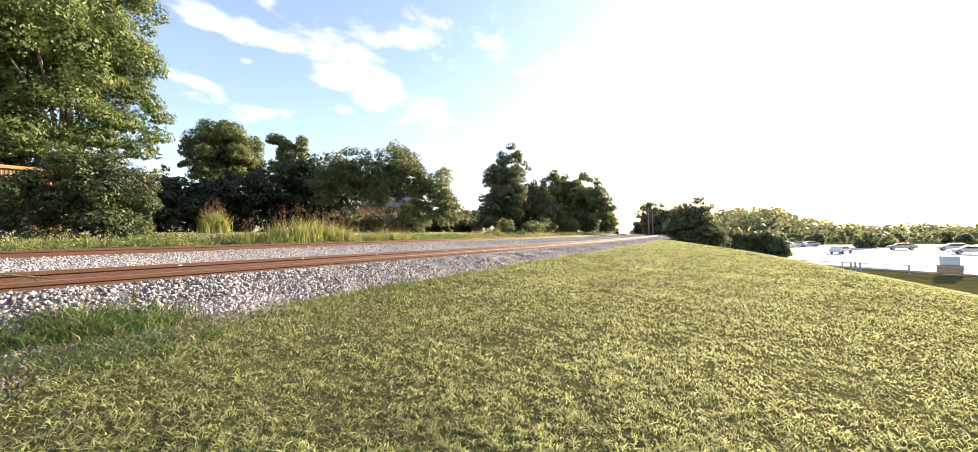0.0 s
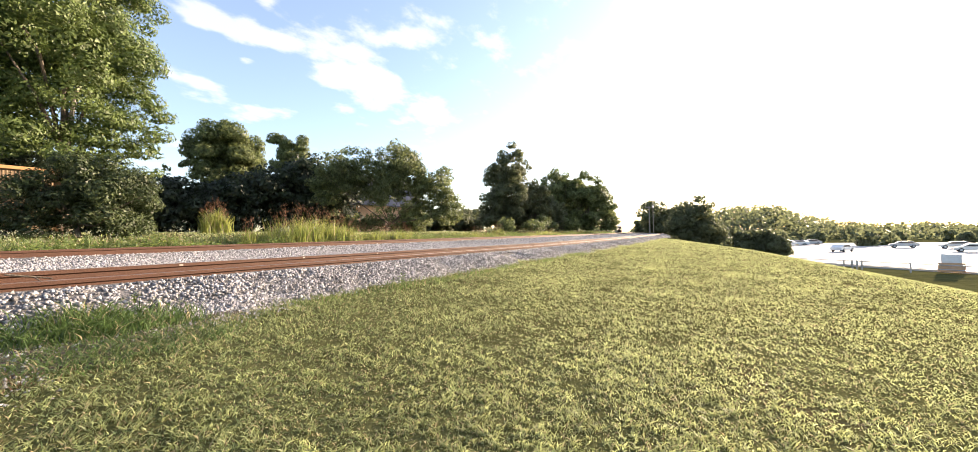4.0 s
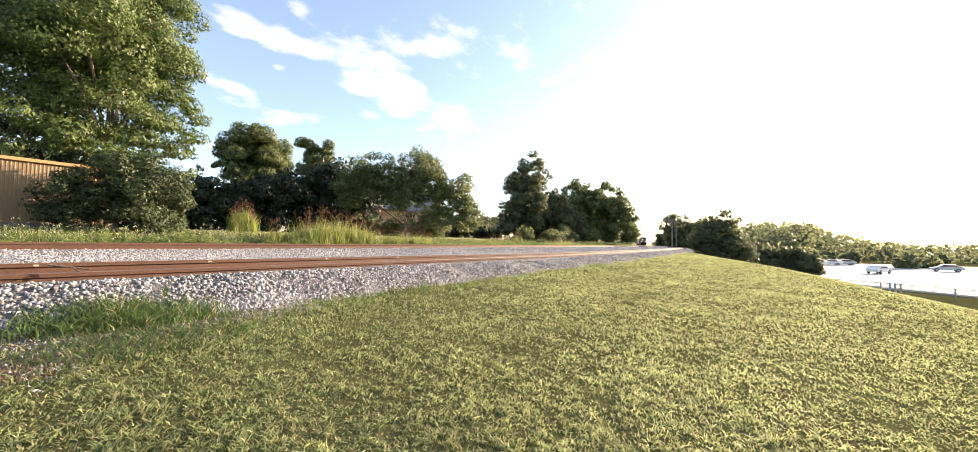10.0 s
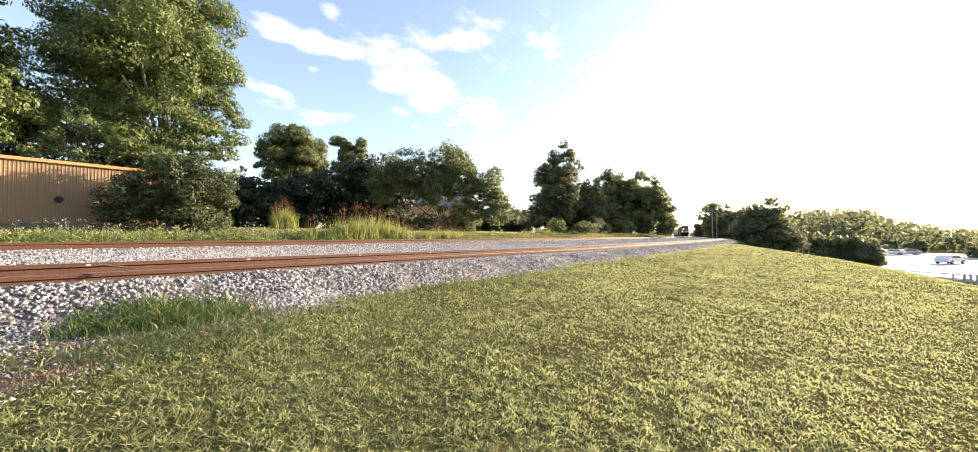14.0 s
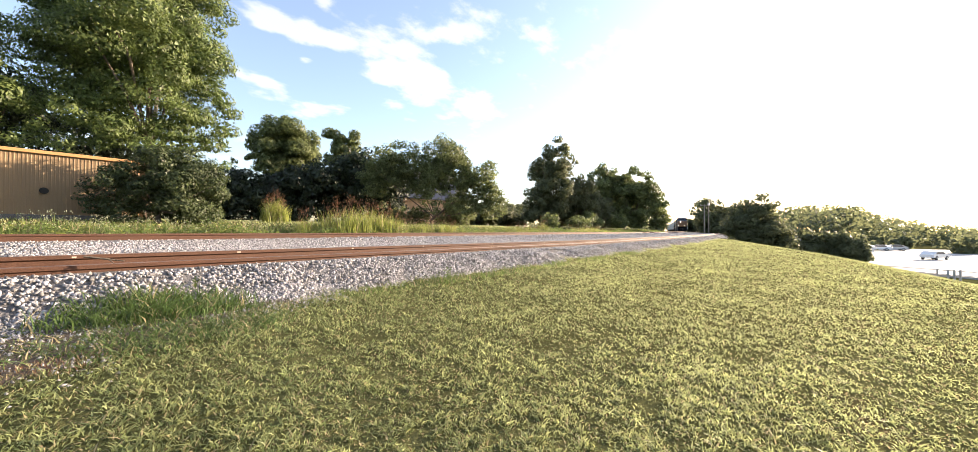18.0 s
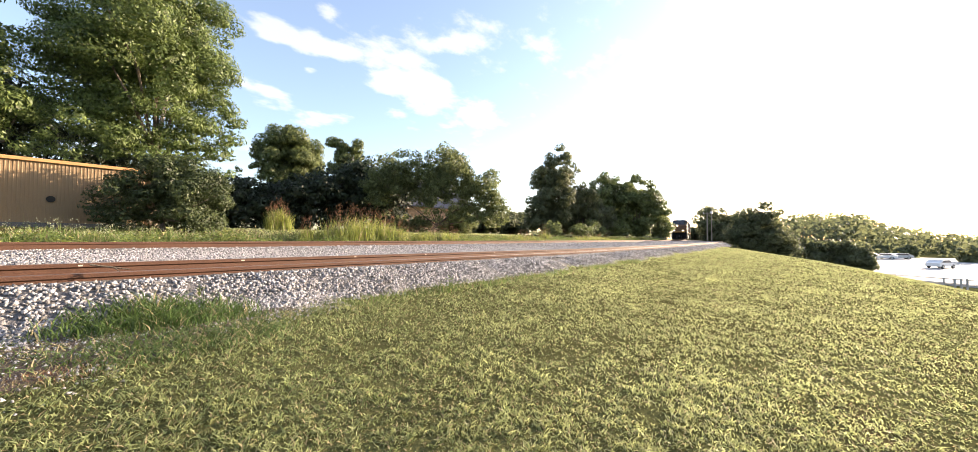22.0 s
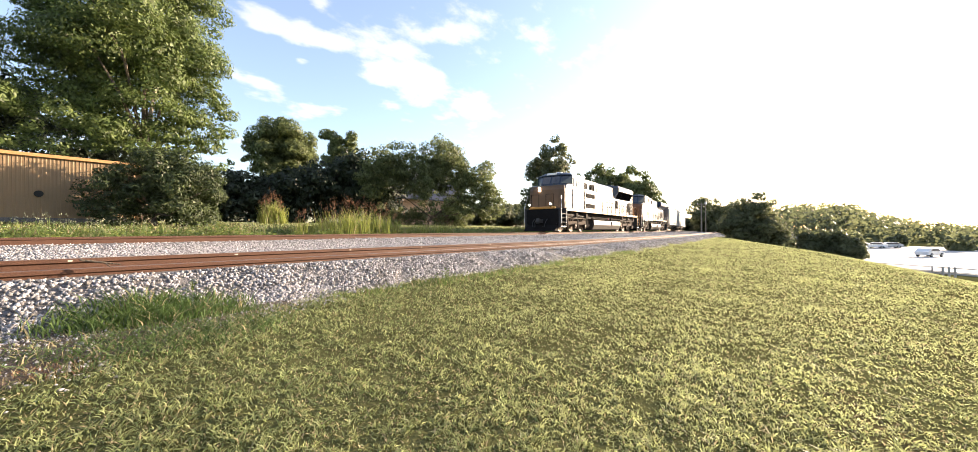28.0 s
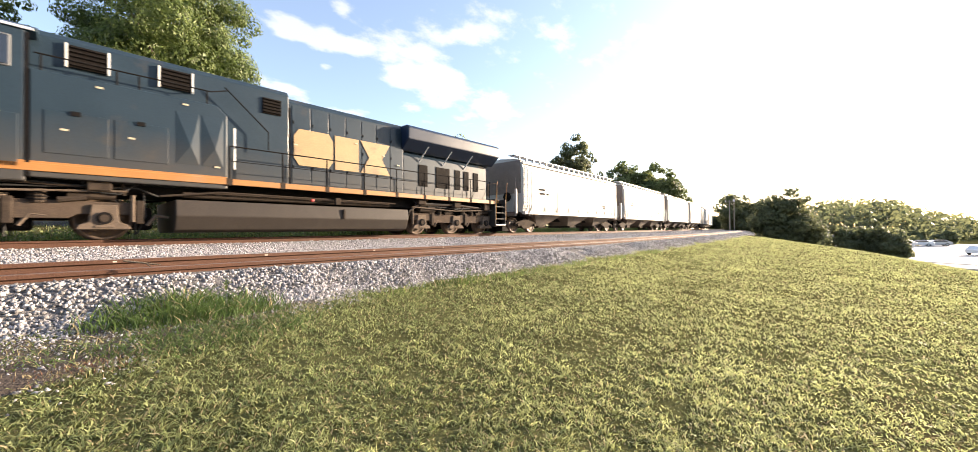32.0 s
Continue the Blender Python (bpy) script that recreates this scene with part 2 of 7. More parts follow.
M_RANK = material("rank_grass", (0.15, 0.205, 0.06), 0.55, var=0.35, scale=0.6, fine=5, bump=0, spec=0.25, island=0.4, translucent=0.45)
M_TUFT = material("dark_tuft_blade", (0.092, 0.145, 0.042), 0.5, var=0.4, scale=1.5, fine=8, bump=0, spec=0.3, island=0.45, translucent=0.4)
M_SEED = material("seed_head", (0.19, 0.105, 0.065), 0.8, var=0.3, scale=2, fine=20, bump=0, spec=0.1, island=0.4, translucent=0.3)
M_PETAL = material("pale_flower", (0.36, 0.38, 0.25), 0.8, var=0.2, scale=2, fine=20, bump=0, spec=0.1, island=0.2, translucent=0.3)
M_STONE = material("ballast_stone", (0.315, 0.302, 0.30), 0.8, var=0.4, scale=14, fine=120, bump=0.5, spec=0.4, island=0.62)
# bed kept darker than the stones, painting the shadows in the gaps between them
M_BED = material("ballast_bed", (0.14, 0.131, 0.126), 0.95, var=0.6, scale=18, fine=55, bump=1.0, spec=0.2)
M_DIRT = material("bare_dirt", (0.092, 0.072, 0.057), 0.95, var=0.4, scale=4, fine=50, bump=0.8, spec=0.1)
M_RUST = material("rusty_rail", (0.098, 0.046, 0.028), 0.75, var=0.25, scale=2.5, fine=70, bump=0.3, spec=0.35, dirt=(0.11, 0.055, 0.034), dirt_amount=0.3)
M_RAILHEAD = material("polished_rail_head", (0.42, 0.36, 0.32), 0.35, metal=0.8, var=0.2, scale=3, fine=50, bump=0.05)
M_CHALK = material("chalk_mark", (0.55, 0.45, 0.36), 0.9, var=0.3, scale=20, fine=90, bump=0)
M_TIE = material("creosote_timber", (0.09, 0.065, 0.05), 0.9, var=0.4, scale=5, fine=60, bump=0.6, spec=0.2, obrand=0.3)
M_BARK = material("bark", (0.13, 0.105, 0.08), 0.95, var=0.4, scale=5, fine=40, bump=1.0, spec=0.1)
M_PALEBARK = material("pale_dead_limb", (0.32, 0.28, 0.22), 0.9, var=0.3, scale=5, fine=40, bump=0.6, spec=0.1)
LEAVES = {}
# the dark leaves have the hedge's shade worked into their base colour
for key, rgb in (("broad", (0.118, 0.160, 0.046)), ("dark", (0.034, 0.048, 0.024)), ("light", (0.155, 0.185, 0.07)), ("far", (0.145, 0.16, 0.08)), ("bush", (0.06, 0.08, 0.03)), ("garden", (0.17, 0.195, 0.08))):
    # far leaves are paler and more even: haze and glare put into the colour
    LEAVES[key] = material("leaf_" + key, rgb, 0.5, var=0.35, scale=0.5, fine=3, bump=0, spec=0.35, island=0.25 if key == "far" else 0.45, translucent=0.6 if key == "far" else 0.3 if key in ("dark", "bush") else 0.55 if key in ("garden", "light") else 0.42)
M_SIDING = material("tan_metal_siding", (0.245, 0.162, 0.085), 0.6, var=0.12, scale=0.8, fine=30, bump=0.05, spec=0.4, dirt=(0.20, 0.15, 0.095), dirt_amount=0.2)
M_FASCIA = material("orange_fascia", (0.50, 0.26, 0.10), 0.6, var=0.15, scale=1.5, fine=30, bump=0.05)
M_DARK = material("dark_void", (0.02, 0.018, 0.016), 0.9, var=0.2, scale=4, fine=30, bump=0.1)
M_BRICK = material("warm_house_wall", (0.52, 0.34, 0.21), 0.85, var=0.25, scale=3, fine=45, bump=0.4)
M_ROOF = material("house_shingle", (0.16, 0.15, 0.16), 0.9, var=0.3, scale=3, fine=40, bump=0.5)
M_TRIM = material("white_trim", (0.72, 0.73, 0.75), 0.6, var=0.08, scale=3, fine=40, bump=0.05)
M_PANE = material("window_pane", (0.03, 0.035, 0.045), 0.08, var=0.1, scale=2, fine=10, bump=0, spec=0.8)
M_ASPHALT = material("pale_car_park", (0.42, 0.41, 0.39), 0.85, var=0.15, scale=0.4, fine=25, bump=0.3)
M_GALV = material("galvanised_post", (0.42, 0.43, 0.44), 0.45, metal=0.6, var=0.15, scale=5, fine=50, bump=0.05)
M_WOODPOLE = material("weathered_pole", (0.26, 0.22, 0.18), 0.9, var=0.3, scale=3, fine=40, bump=0.5)


# ---- building blocks ----
def finish(name, me, mats, parent=None, label="", category="", group="", kind="", at=None):
    ob = new(name, me)
    for m in (mats if isinstance(mats, (list, tuple)) else (mats,)):
        me.materials.append(m)
    if parent is not None:
        ob.parent = parent
    if at is not None:
        ob.matrix_basis = at
    return tagged(ob, label, category, group, kind)


def part(name, bm, mats, parent=None, label="", category="", group="", kind="", at=None):
    me = bpy.data.meshes.new(name)
    bm.to_mesh(me)
    bm.free()
    return finish(name, me, mats, parent, label, category, group, kind, at)


def soup(name, verts, faces, mats, parent=None, label="", category="", group="", kind="", index=None, smooth_shade=False):
    """A mesh from numpy vertices (n, 3) and faces (m, k), all with the same number of corners."""
    me = bpy.data.meshes.new(name)
    verts = np.asarray(verts, dtype=np.float32)
    faces = np.asarray(faces, dtype=np.int32)
    k = faces.shape[1]
    me.vertices.add(len(verts))
    me.vertices.foreach_set("co", verts.ravel())
    me.loops.add(faces.size)
    me.loops.foreach_set("vertex_index", faces.ravel())
    me.polygons.add(len(faces))
    me.polygons.foreach_set("loop_start", np.arange(0, faces.size, k, dtype=np.int32))
    me.polygons.foreach_set("loop_total", np.full(len(faces), k, dtype=np.int32))
    if index is not None:
        me.polygons.foreach_set("material_index", np.asarray(index, dtype=np.int32))
    if smooth_shade:
        me.polygons.foreach_set("use_smooth", np.ones(len(faces), dtype=bool))
    me.update(calc_edges=True)
    return finish(name, me, mats, parent, label, category, group, kind)


def empty(name, label, category, group="", at=None, kind=""):
    ob = new(name)
    ob.empty_display_size = 0.2
    if at is not None:
        ob.matrix_basis = at
    return tagged(ob, label, category, group, kind)


def add_box(bm, c, s, bevel=0.0, rot=None):
    m = Matrix.Translation(c) @ (rot.to_4x4() if rot else Matrix.Identity(4)) @ Matrix.Diagonal((*s, 1))
    r = bmesh.ops.create_cube(bm, size=1, matrix=m)
    if bevel:
        es = {e for v in r["verts"] for e in v.link_edges}
        bmesh.ops.bevel(bm, geom=list(es), offset=bevel, segments=2, profile=0.5, affect="EDGES")


def add_tube(bm, pts, radii, sides=8, cap=True):
    """A tapered tube along points."""
    rings = []
    pts = [Vector(p) for p in pts]
    for i, p in enumerate(pts):
        d = (pts[min(i + 1, len(pts) - 1)] - pts[max(i - 1, 0)])
        d = d.normalized() if d.length > 1e-9 else Vector((0, 0, 1))
        a = d.orthogonal().normalized() if abs(d.z) > 0.95 else d.cross(Vector((0, 0, 1))).normalized()
        b = d.cross(a)
        r = radii[i] if isinstance(radii, (list, tuple)) else radii
        rings.append([bm.verts.new(p + (a * math.cos(k * math.tau / sides) + b * math.sin(k * math.tau / sides)) * r) for k in range(sides)])
    for u, v in zip(rings, rings[1:]):
        for k in range(sides):
            bm.faces.new((u[k], u[(k + 1) % sides], v[(k + 1) % sides], v[k]))
    if cap:
        bm.faces.new(rings[0][::-1])
        bm.faces.new(rings[-1])


def add_prism(bm, outline, y0, y1):
    """An outline in x, z drawn out from y0 to y1."""
    a = [bm.verts.new((x, y0, z)) for x, z in outline]
    b = [bm.verts.new((x, y1, z)) for x, z in outline]
    n = len(outline)
    bm.faces.new(a[::-1])
    bm.faces.new(b)
    for i in range(n):
        bm.faces.new((a[i], a[(i + 1) % n], b[(i + 1) % n], b[i]))


def add_loft(bm, sections):
    """Closed rings of equal count, joined in turn and capped."""
    rings = [[bm.verts.new(p) for p in s] for s in sections]
    n = len(rings[0])
    for u, v in zip(rings, rings[1:]):
        for k in range(n):
            bm.faces.new((u[k], u[(k + 1) % n], v[(k + 1) % n], v[k]))
    bm.faces.new(rings[0][::-1])
    bm.faces.new(rings[-1])


# ---- ground ----
def spread(a, b, first, grow):
    r, s = [a], first
    while r[-1] < b:
        r.append(r[-1] + s)
        s *= grow
    return r


def ground():
    xs = [-x for x in spread(2, 1500, 0.6, 1.14)][::-1] + [i * 0.3 for i in range(-6, 67)] + spread(20.1, 3000, 0.5, 1.05)
    ys = [-y for y in spread(6, 2500, 0.35, 1.10)][::-1] + [i * 0.25 for i in range(-23, 90)] + spread(22.5, 3000, 0.5, 1.09)
    v = np.array([(x, y, ground_z(x, y)) for x in xs for y in ys])
    n = len(ys)
    i, j = np.meshgrid(np.arange(len(xs) - 1), np.arange(n - 1), indexing="ij")
    a = (i * n + j).ravel()
    soup("ground", v, np.stack([a, a + n, a + n + 1, a + 1], 1), M_SOIL, label="mown grassy ground beside the railway bank", category="ground", kind="structure", smooth_shade=True)


ground()

BALLAST = ((4.3, 0.14), (4.75, 0.32), (5.1, 0.51), (5.45, 0.655), (5.62, 0.69), (5.8, 0.69), (6.3, 0.71), (9, 0.76), (12.6, 0.835), (15.6, 0.835), (16.6, 0.62), (17.9, 0.45))


def toe_shift(x):
    """How far the ballast's edge wanders over the lawn."""
    return 0.22 * noise.noise((x * 0.55, 7.0, 0.0)) + 0.09 * noise.noise((x * 2.1, 2.0, 0.0))


def ballast_z(x, w):
    low = 0.006 * min(12.0, max(0.0, x)) * smooth((w - 5.0) / 0.4) * smooth((6.5 - w) / 0.5)
    return lerp_list(w + toe_shift(x) * (1 if w < 5.4 else 0), BALLAST) - low + 0.02 * noise.noise((x * 1.3, w * 1.3, 9.0)) * (0.4 if 5.4 < w < 6.1 else 1.0)


def along(x0, x1, first, grow):
    return [-v for v in spread(0, -x0, first, grow)][::-1][:-1] + spread(0, x1, first, grow)


def ballast():
    xs = along(-70, 420, 0.35, 1.015)
    ws = [4.3 + 0.17 * i for i in range(81)]
    v = np.array([(x, w + bend(x), ballast_z(x, w)) for x in xs for w in ws])
    n = len(ws)
    i, j = np.meshgrid(np.arange(len(xs) - 1), np.arange(n - 1), indexing="ij")
    a = (i * n + j).ravel()
    bed = soup("ballast", v, np.stack([a, a + n, a + n + 1, a + 1], 1), M_BED, label="bank of crushed stone ballast, shade between stones in its colour", category="ballast", kind="structure", smooth_shade=True)
    # loose stones, each a rough lump
    rng = np.random.default_rng(5)
    cube = np.array([(1, 0, 0), (-1, 0, 0), (0, 1, 0), (0, -1, 0), (0, 0, 1), (0, 0, -1)], dtype=float)
    quads = np.array([(0, 2, 4), (2, 1, 4), (1, 3, 4), (3, 0, 4), (2, 0, 5), (1, 2, 5), (3, 1, 5), (0, 3, 5)])
    pos = []
    for lo, hi, count, size in ((-2.5, 7, 46000, 0.045), (7, 16, 26000, 0.055), (16, 34, 13000, 0.076), (34, 70, 6000, 0.11), (-9, -2.5, 1500, 0.06)):
        x = rng.uniform(lo, hi, count)
        w = 4.35 + 9.0 * rng.beta(1.0, 2.3, count) * 1.05
        back = rng.random(count) < 0.16
        w = np.where(back, rng.uniform(13.6, 16.5, count), w)
        pos += list(zip(x, w, np.full(count, size)))
    P = np.array([(x, w + bend(x), ballast_z(x, w) + s * 0.12, s) for x, w, s in pos if not (5.58 < w < 5.98) and not (13.38 < w < 13.62) and lerp_list(w + toe_shift(x), BALLAST) > 0.2 + 0.12 * rng.random()])
    n = len(P)
    q = rng.normal(size=(n, 4))
    q /= np.linalg.norm(q, axis=1)[:, None]
    a, b, c, d = q.T
    R = np.stack([1 - 2 * (c * c + d * d), 2 * (b * c - a * d), 2 * (b * d + a * c), 2 * (b * c + a * d), 1 - 2 * (b * b + d * d), 2 * (c * d - a * b), 2 * (b * d - a * c), 2 * (c * d + a * b), 1 - 2 * (b * b + c * c)], 1).reshape(n, 3, 3)
    shape = (cube[None] + rng.uniform(-0.28, 0.28, (n, 6, 3))) * rng.uniform(0.6, 1.15, (n, 6, 1)) * rng.uniform(0.6, 1.0, (n, 1, 3))
    V = np.einsum("nij,nkj->nki", R, shape) * (P[:, 3] * rng.uniform(0.45, 0.85, n))[:, None, None] + P[:, None, :3]
    F = quads[None] + (np.arange(n) * 6)[:, None, None]
    soup("ballast_stones", V.reshape(-1, 3), F.reshape(-1, 3), M_STONE, label="loose pale grey crushed ballast stones", category="stones", kind="stuff")


ballast()


# ---- rails ----
RAIL = ((-0.075, 0.0), (-0.075, 0.012), (-0.02, 0.028), (-0.009, 0.045), (-0.009, 0.13), (-0.034, 0.145), (-0.036, 0.178), (-0.028, 0.185), (0.028, 0.185), (0.036, 0.178), (0.034, 0.145), (0.009, 0.13), (0.009, 0.045), (0.02, 0.028), (0.075, 0.012), (0.075, 0.0))


def rail_run(name, x0, x1, w, z, mats, head=True, parent=None, label="", sag=None, tip=0.0):
    bm = bmesh.new()
    xs = [x for x in along(-70, 420, 1.0, 1.01) if x0 <= x <= x1]
    xs = [x0] + [x for x in xs if x0 + 0.1 < x < x1 - 0.1] + [x1]
    rings = []
    ca, sa = math.cos(tip), math.sin(tip)
    for x in xs:
        dz = sag(x) if sag else 0.0
        rings.append([bm.verts.new((x, w + bend(x) + p * ca - q * sa, z + dz + p * sa + q * ca)) for p, q in RAIL])
    n = len(RAIL)
    for u, v in zip(rings, rings[1:]):
        for k in range(n):
            f = bm.faces.new((u[k], v[k], v[(k + 1) % n], u[(k + 1) % n]))
            if head and k == 7:
                f.material_index = 1
    bm.faces.new(rings[0])
    bm.faces.new(rings[-1][::-1])
    return part(name, bm, mats, parent, label)


track = empty("railway_track", "single railway track of rusty rails on ballast", "track", kind="structure")
for side in (-0.7525, 0.7525):
    rail_run("rail", -70, 420, TRACK_Y + side, RAIL_TOP - 0.185, (M_RUST, M_RAILHEAD), parent=track)
bm = bmesh.new()
add_box(bm, (0, 0, -0.09), (0.23, 2.6, 0.18), 0.012)
tie_mesh = bpy.data.meshes.new("tie")
bm.to_mesh(tie_mesh)
bm.free()
tie_mesh.materials.append(M_TIE)
bm = bmesh.new()
add_box(bm, (0, 0, 0.01), (0.19, 0.36, 0.02), 0.004)
for sx in (-0.05, 0.05):
    for sy in (-0.09, 0.09):
        add_box(bm, (sx, sy, 0.03), (0.025, 0.025, 0.04))
plate_mesh = bpy.data.meshes.new("tie_plate")
bm.to_mesh(plate_mesh)
bm.free()
plate_mesh.materials.append(M_RUST)
for i in range(150):
    x, y, a = track_at(-12 + i * 0.52)
    tie = new("tie", tie_mesh)
    tie.parent = track
    tie.matrix_basis = pose(x, y, RAIL_TOP - 0.203, 0, 0, math.degrees(a) + random.uniform(-0.6, 0.6))
    if i < 70:
        for side in (-0.7525, 0.7525):
            p = new("tie_plate", plate_mesh)
            p.parent = track
            xx, yy, a = track_at(-12 + i * 0.52, side)
            p.matrix_basis = pose(xx, yy, RAIL_TOP - 0.204, 0, 0, math.degrees(a))

# a lone rail left lying on the shoulder where a second track has been taken up, with a second one against it
spare = empty("spare_rails", "two rust-brown spare rails laid along the ballast shoulder", "rail")
rail_run("rear_rail", -60, 92, 5.86, 0.685, (M_RUST, M_RAILHEAD), parent=spare, sag=lambda x: -0.006 * max(0, x) if x < 12 else -0.072)
rail_run("front_rail", -60, 92, 5.70, 0.588, (M_RUST, M_RAILHEAD), parent=spare, sag=lambda x: -0.006 * max(0, x) if x < 12 else -0.072, tip=0.06)
rng_marks = random.Random(4)
for x in (-1.6, 0.4, 1.9, 3.6, 5.2, 7.5, 10.1):
    bm = bmesh.new()
    add_box(bm, (x, 5.8235, 0.846 - 0.006 * max(0, x)), (rng_marks.uniform(0.03, 0.06), 0.002, 0.016))
    part("chalk_mark", bm, M_CHALK, spare, "pale chalk mark")
bm = bmesh.new()
add_tube(bm, [(0.45, 5.60, 0.86), (0.6, 5.56, 0.83), (0.74, 5.52, 0.80)], [0.012, 0.011, 0.007], 6)
add_tube(bm, [(0.62, 5.56, 0.83), (0.66, 5.50, 0.78)], [0.008, 0.004], 5)
part("twig", bm, M_BARK, label="dry bare twig lying against a rusty rail", category="twig")


# ---- grass ----
def blades(name, base, height, width, lean, mats, rng, label, category="grass", index=None, parent=None, curl=0.5, leafy=False):
    """Bent blades: base points (n, 3), heights, widths; each two triangles wide at the foot and pointed."""
    n = len(base)
    az = rng.uniform(0, math.tau, n)
    side = np.stack([np.cos(az), np.sin(az), np.zeros(n)], 1) * (width / 2)[:, None]
    la = rng.uniform(0, math.tau, n)
    ld = np.stack([np.cos(la), np.sin(la), np.zeros(n)], 1) * (height * lean * rng.uniform(0.2, 1.0, n))[:, None]
    up = np.zeros((n, 3))
    up[:, 2] = height
    mid = base + up * 0.55 + ld * curl * 0.6
    tip = base + up * rng.uniform(0.8, 1.0, n)[:, None] + ld
    if leafy:
        V = np.stack([base, mid + side, tip, mid - side], 1).reshape(-1, 3)
        return soup(name, V, np.arange(n * 4).reshape(n, 4), mats, parent, label, category if parent is None else "", kind="stuff", index=index)
    V = np.stack([base - side, base + side, mid + side * 0.7, mid - side * 0.7, tip], 1).reshape(-1, 3)
    o = (np.arange(n) * 5)[:, None]
    F = np.concatenate([o + np.array([[0, 1, 2]]), o + np.array([[0, 2, 3]]), o + np.array([[3, 2, 4]])], 1).reshape(-1, 3)
    idx = None if index is None else np.repeat(index, 3)
    return soup(name, V, F, mats, parent, label, category if parent is None else "", kind="stuff", index=idx)


def lawn():
    rng = np.random.default_rng(11)
    pts = []
    # thinning evenly with the distance
    n = 680000
    r = (0.5 ** 0.4 + rng.random(n) * (48.0 ** 0.4 - 0.5 ** 0.4)) ** 2.5
    a = np.radians(rng.uniform(-24, 108, n))
    pts.append(np.stack([r * np.cos(a), r * np.sin(a), r], 1))
    for lo, hi, n in ((0.2, 3.0, 52000), (3.0, 8.0, 70000), (8.0, 18.0, 36000)):
        r = np.sqrt(rng.uniform(lo * lo, hi * hi, n))
        a = np.radians(rng.uniform(108, 336, n))
        pts.append(np.stack([r * np.cos(a), r * np.sin(a), r], 1))
    P = np.concatenate(pts)
    out = []
    for x, y, r in P:
        w = y - bend(x)
        edge = 4.78 - toe_shift(x) + 0.1 * rng.normal()
        patch = noise.noise((x * 0.9, y * 0.9, 20.0)) + 0.5 * noise.noise((x * 3.1, y * 3.1, 4.0))
        fine = 0.9 * noise.noise((x * 19.0, y * 19.0, 8.0)) + 0.6 * noise.noise((x * 6.5, y * 6.5, 5.0))
        bare = (x + 0.1) ** 2 / 4.0 + (y - 4.15 - 0.25 * x) ** 2 / 0.24 + 0.9 * patch
        for px_, py_, pr in ((4.25, 0.3, 0.2), (1.98, 2.95, 0.12), (2.6, 0.75, 0.12), (3.4, 1.1, 0.1), (6.8, 1.6, 0.14)):
            if ((x - px_) / 1.8) ** 2 + (y - py_) ** 2 < pr * pr * (0.6 + 0.6 * rng.random()):
                bare = 0.75
        ok = w < edge and y > lerp_list(x, CREST) - 3.0 and (patch > -0.62 or rng.random() < 0.45) and rng.random() < 0.12 + 0.88 * smooth((bare - 0.3) / 1.5) and (fine > 0.0 or rng.random() < 0.16 + 0.1 * r)
        if ok:
            out.append((x, y, ground_z(x, y) - 0.004, r, 0.6 * patch + 1.1 * fine, w))
    P = np.array(out)
    n = len(P)
    r = P[:, 3]
    tall = 1.0 + 0.9 * np.clip((P[:, 5] - 3.6) / 1.0, 0, 1) * rng.random(n)
    h = (0.014 + 0.019 * rng.random(n)) * (1 + 0.8 * np.clip(P[:, 4], -0.9, 1.2)) * tall * (1 + r * 0.02)
    wd = (0.0060 + 0.0008 * r) * rng.uniform(0.6, 1.3, n)
    # greener growth towards the bank, dry litter in the thin spots
    # dark blades gather in low spots, painting the shade between bright tips
    dark_share = np.clip(0.25 - 0.45 * P[:, 4] + 0.16 * (P[:, 1] - 1.0) - 0.08 * np.clip(P[:, 0] - 2.0, 0, 9), 0.05, 0.62)
    pick = rng.random(n)
    idx = np.where(pick < 0.09 + 0.2 * (P[:, 4] < -0.2), 1, np.where(rng.random(n) < dark_share, 2, 0))
    blades("lawn_grass", P[:, :3], h, wd, 1.9, (M_BLADE, M_DRY, M_GREEN), rng, "short mown yellow-green lawn grass", index=idx, leafy=True)


lawn()


def tuft(name, cx, cy, rx, ry, n, h0, h1, wd, label, mats, seed, zf, lean=0.8, dry=0.1):
    rng = np.random.default_rng(seed)
    u = rng.normal(size=(n, 2)) * 0.5
    u = u[np.hypot(u[:, 0], u[:, 1]) < 1.15]
    x, y = cx + u[:, 0] * rx, cy + u[:, 1] * ry
    base = np.array([(a, b, zf(a, b) - 0.01) for a, b in zip(x, y)])
    m = len(base)
    return blades(name, base, rng.uniform(h0, h1, m), np.full(m, wd) * rng.uniform(0.6, 1.3, m), lean, mats, rng, label, index=(rng.random(m) < dry).astype(int))


shoulder = lambda x, y: max(ground_z(x, y), ballast_z(x, y - bend(x)))
tuft("grass_tuft", 0.9, 4.72, 0.75, 0.3, 2600, 0.06, 0.2, 0.0125, "compact dark green grass tuft growing on the ballast edge", (M_TUFT, M_DRY), 1, shoulder, lean=1.3, dry=0.08)
tuft("grass_tuft", 1.5, 4.55, 0.35, 0.12, 420, 0.04, 0.11, 0.006, "ragged end of a grass tuft on the ballast edge", (M_TUFT, M_DRY), 2, shoulder, dry=0.15)
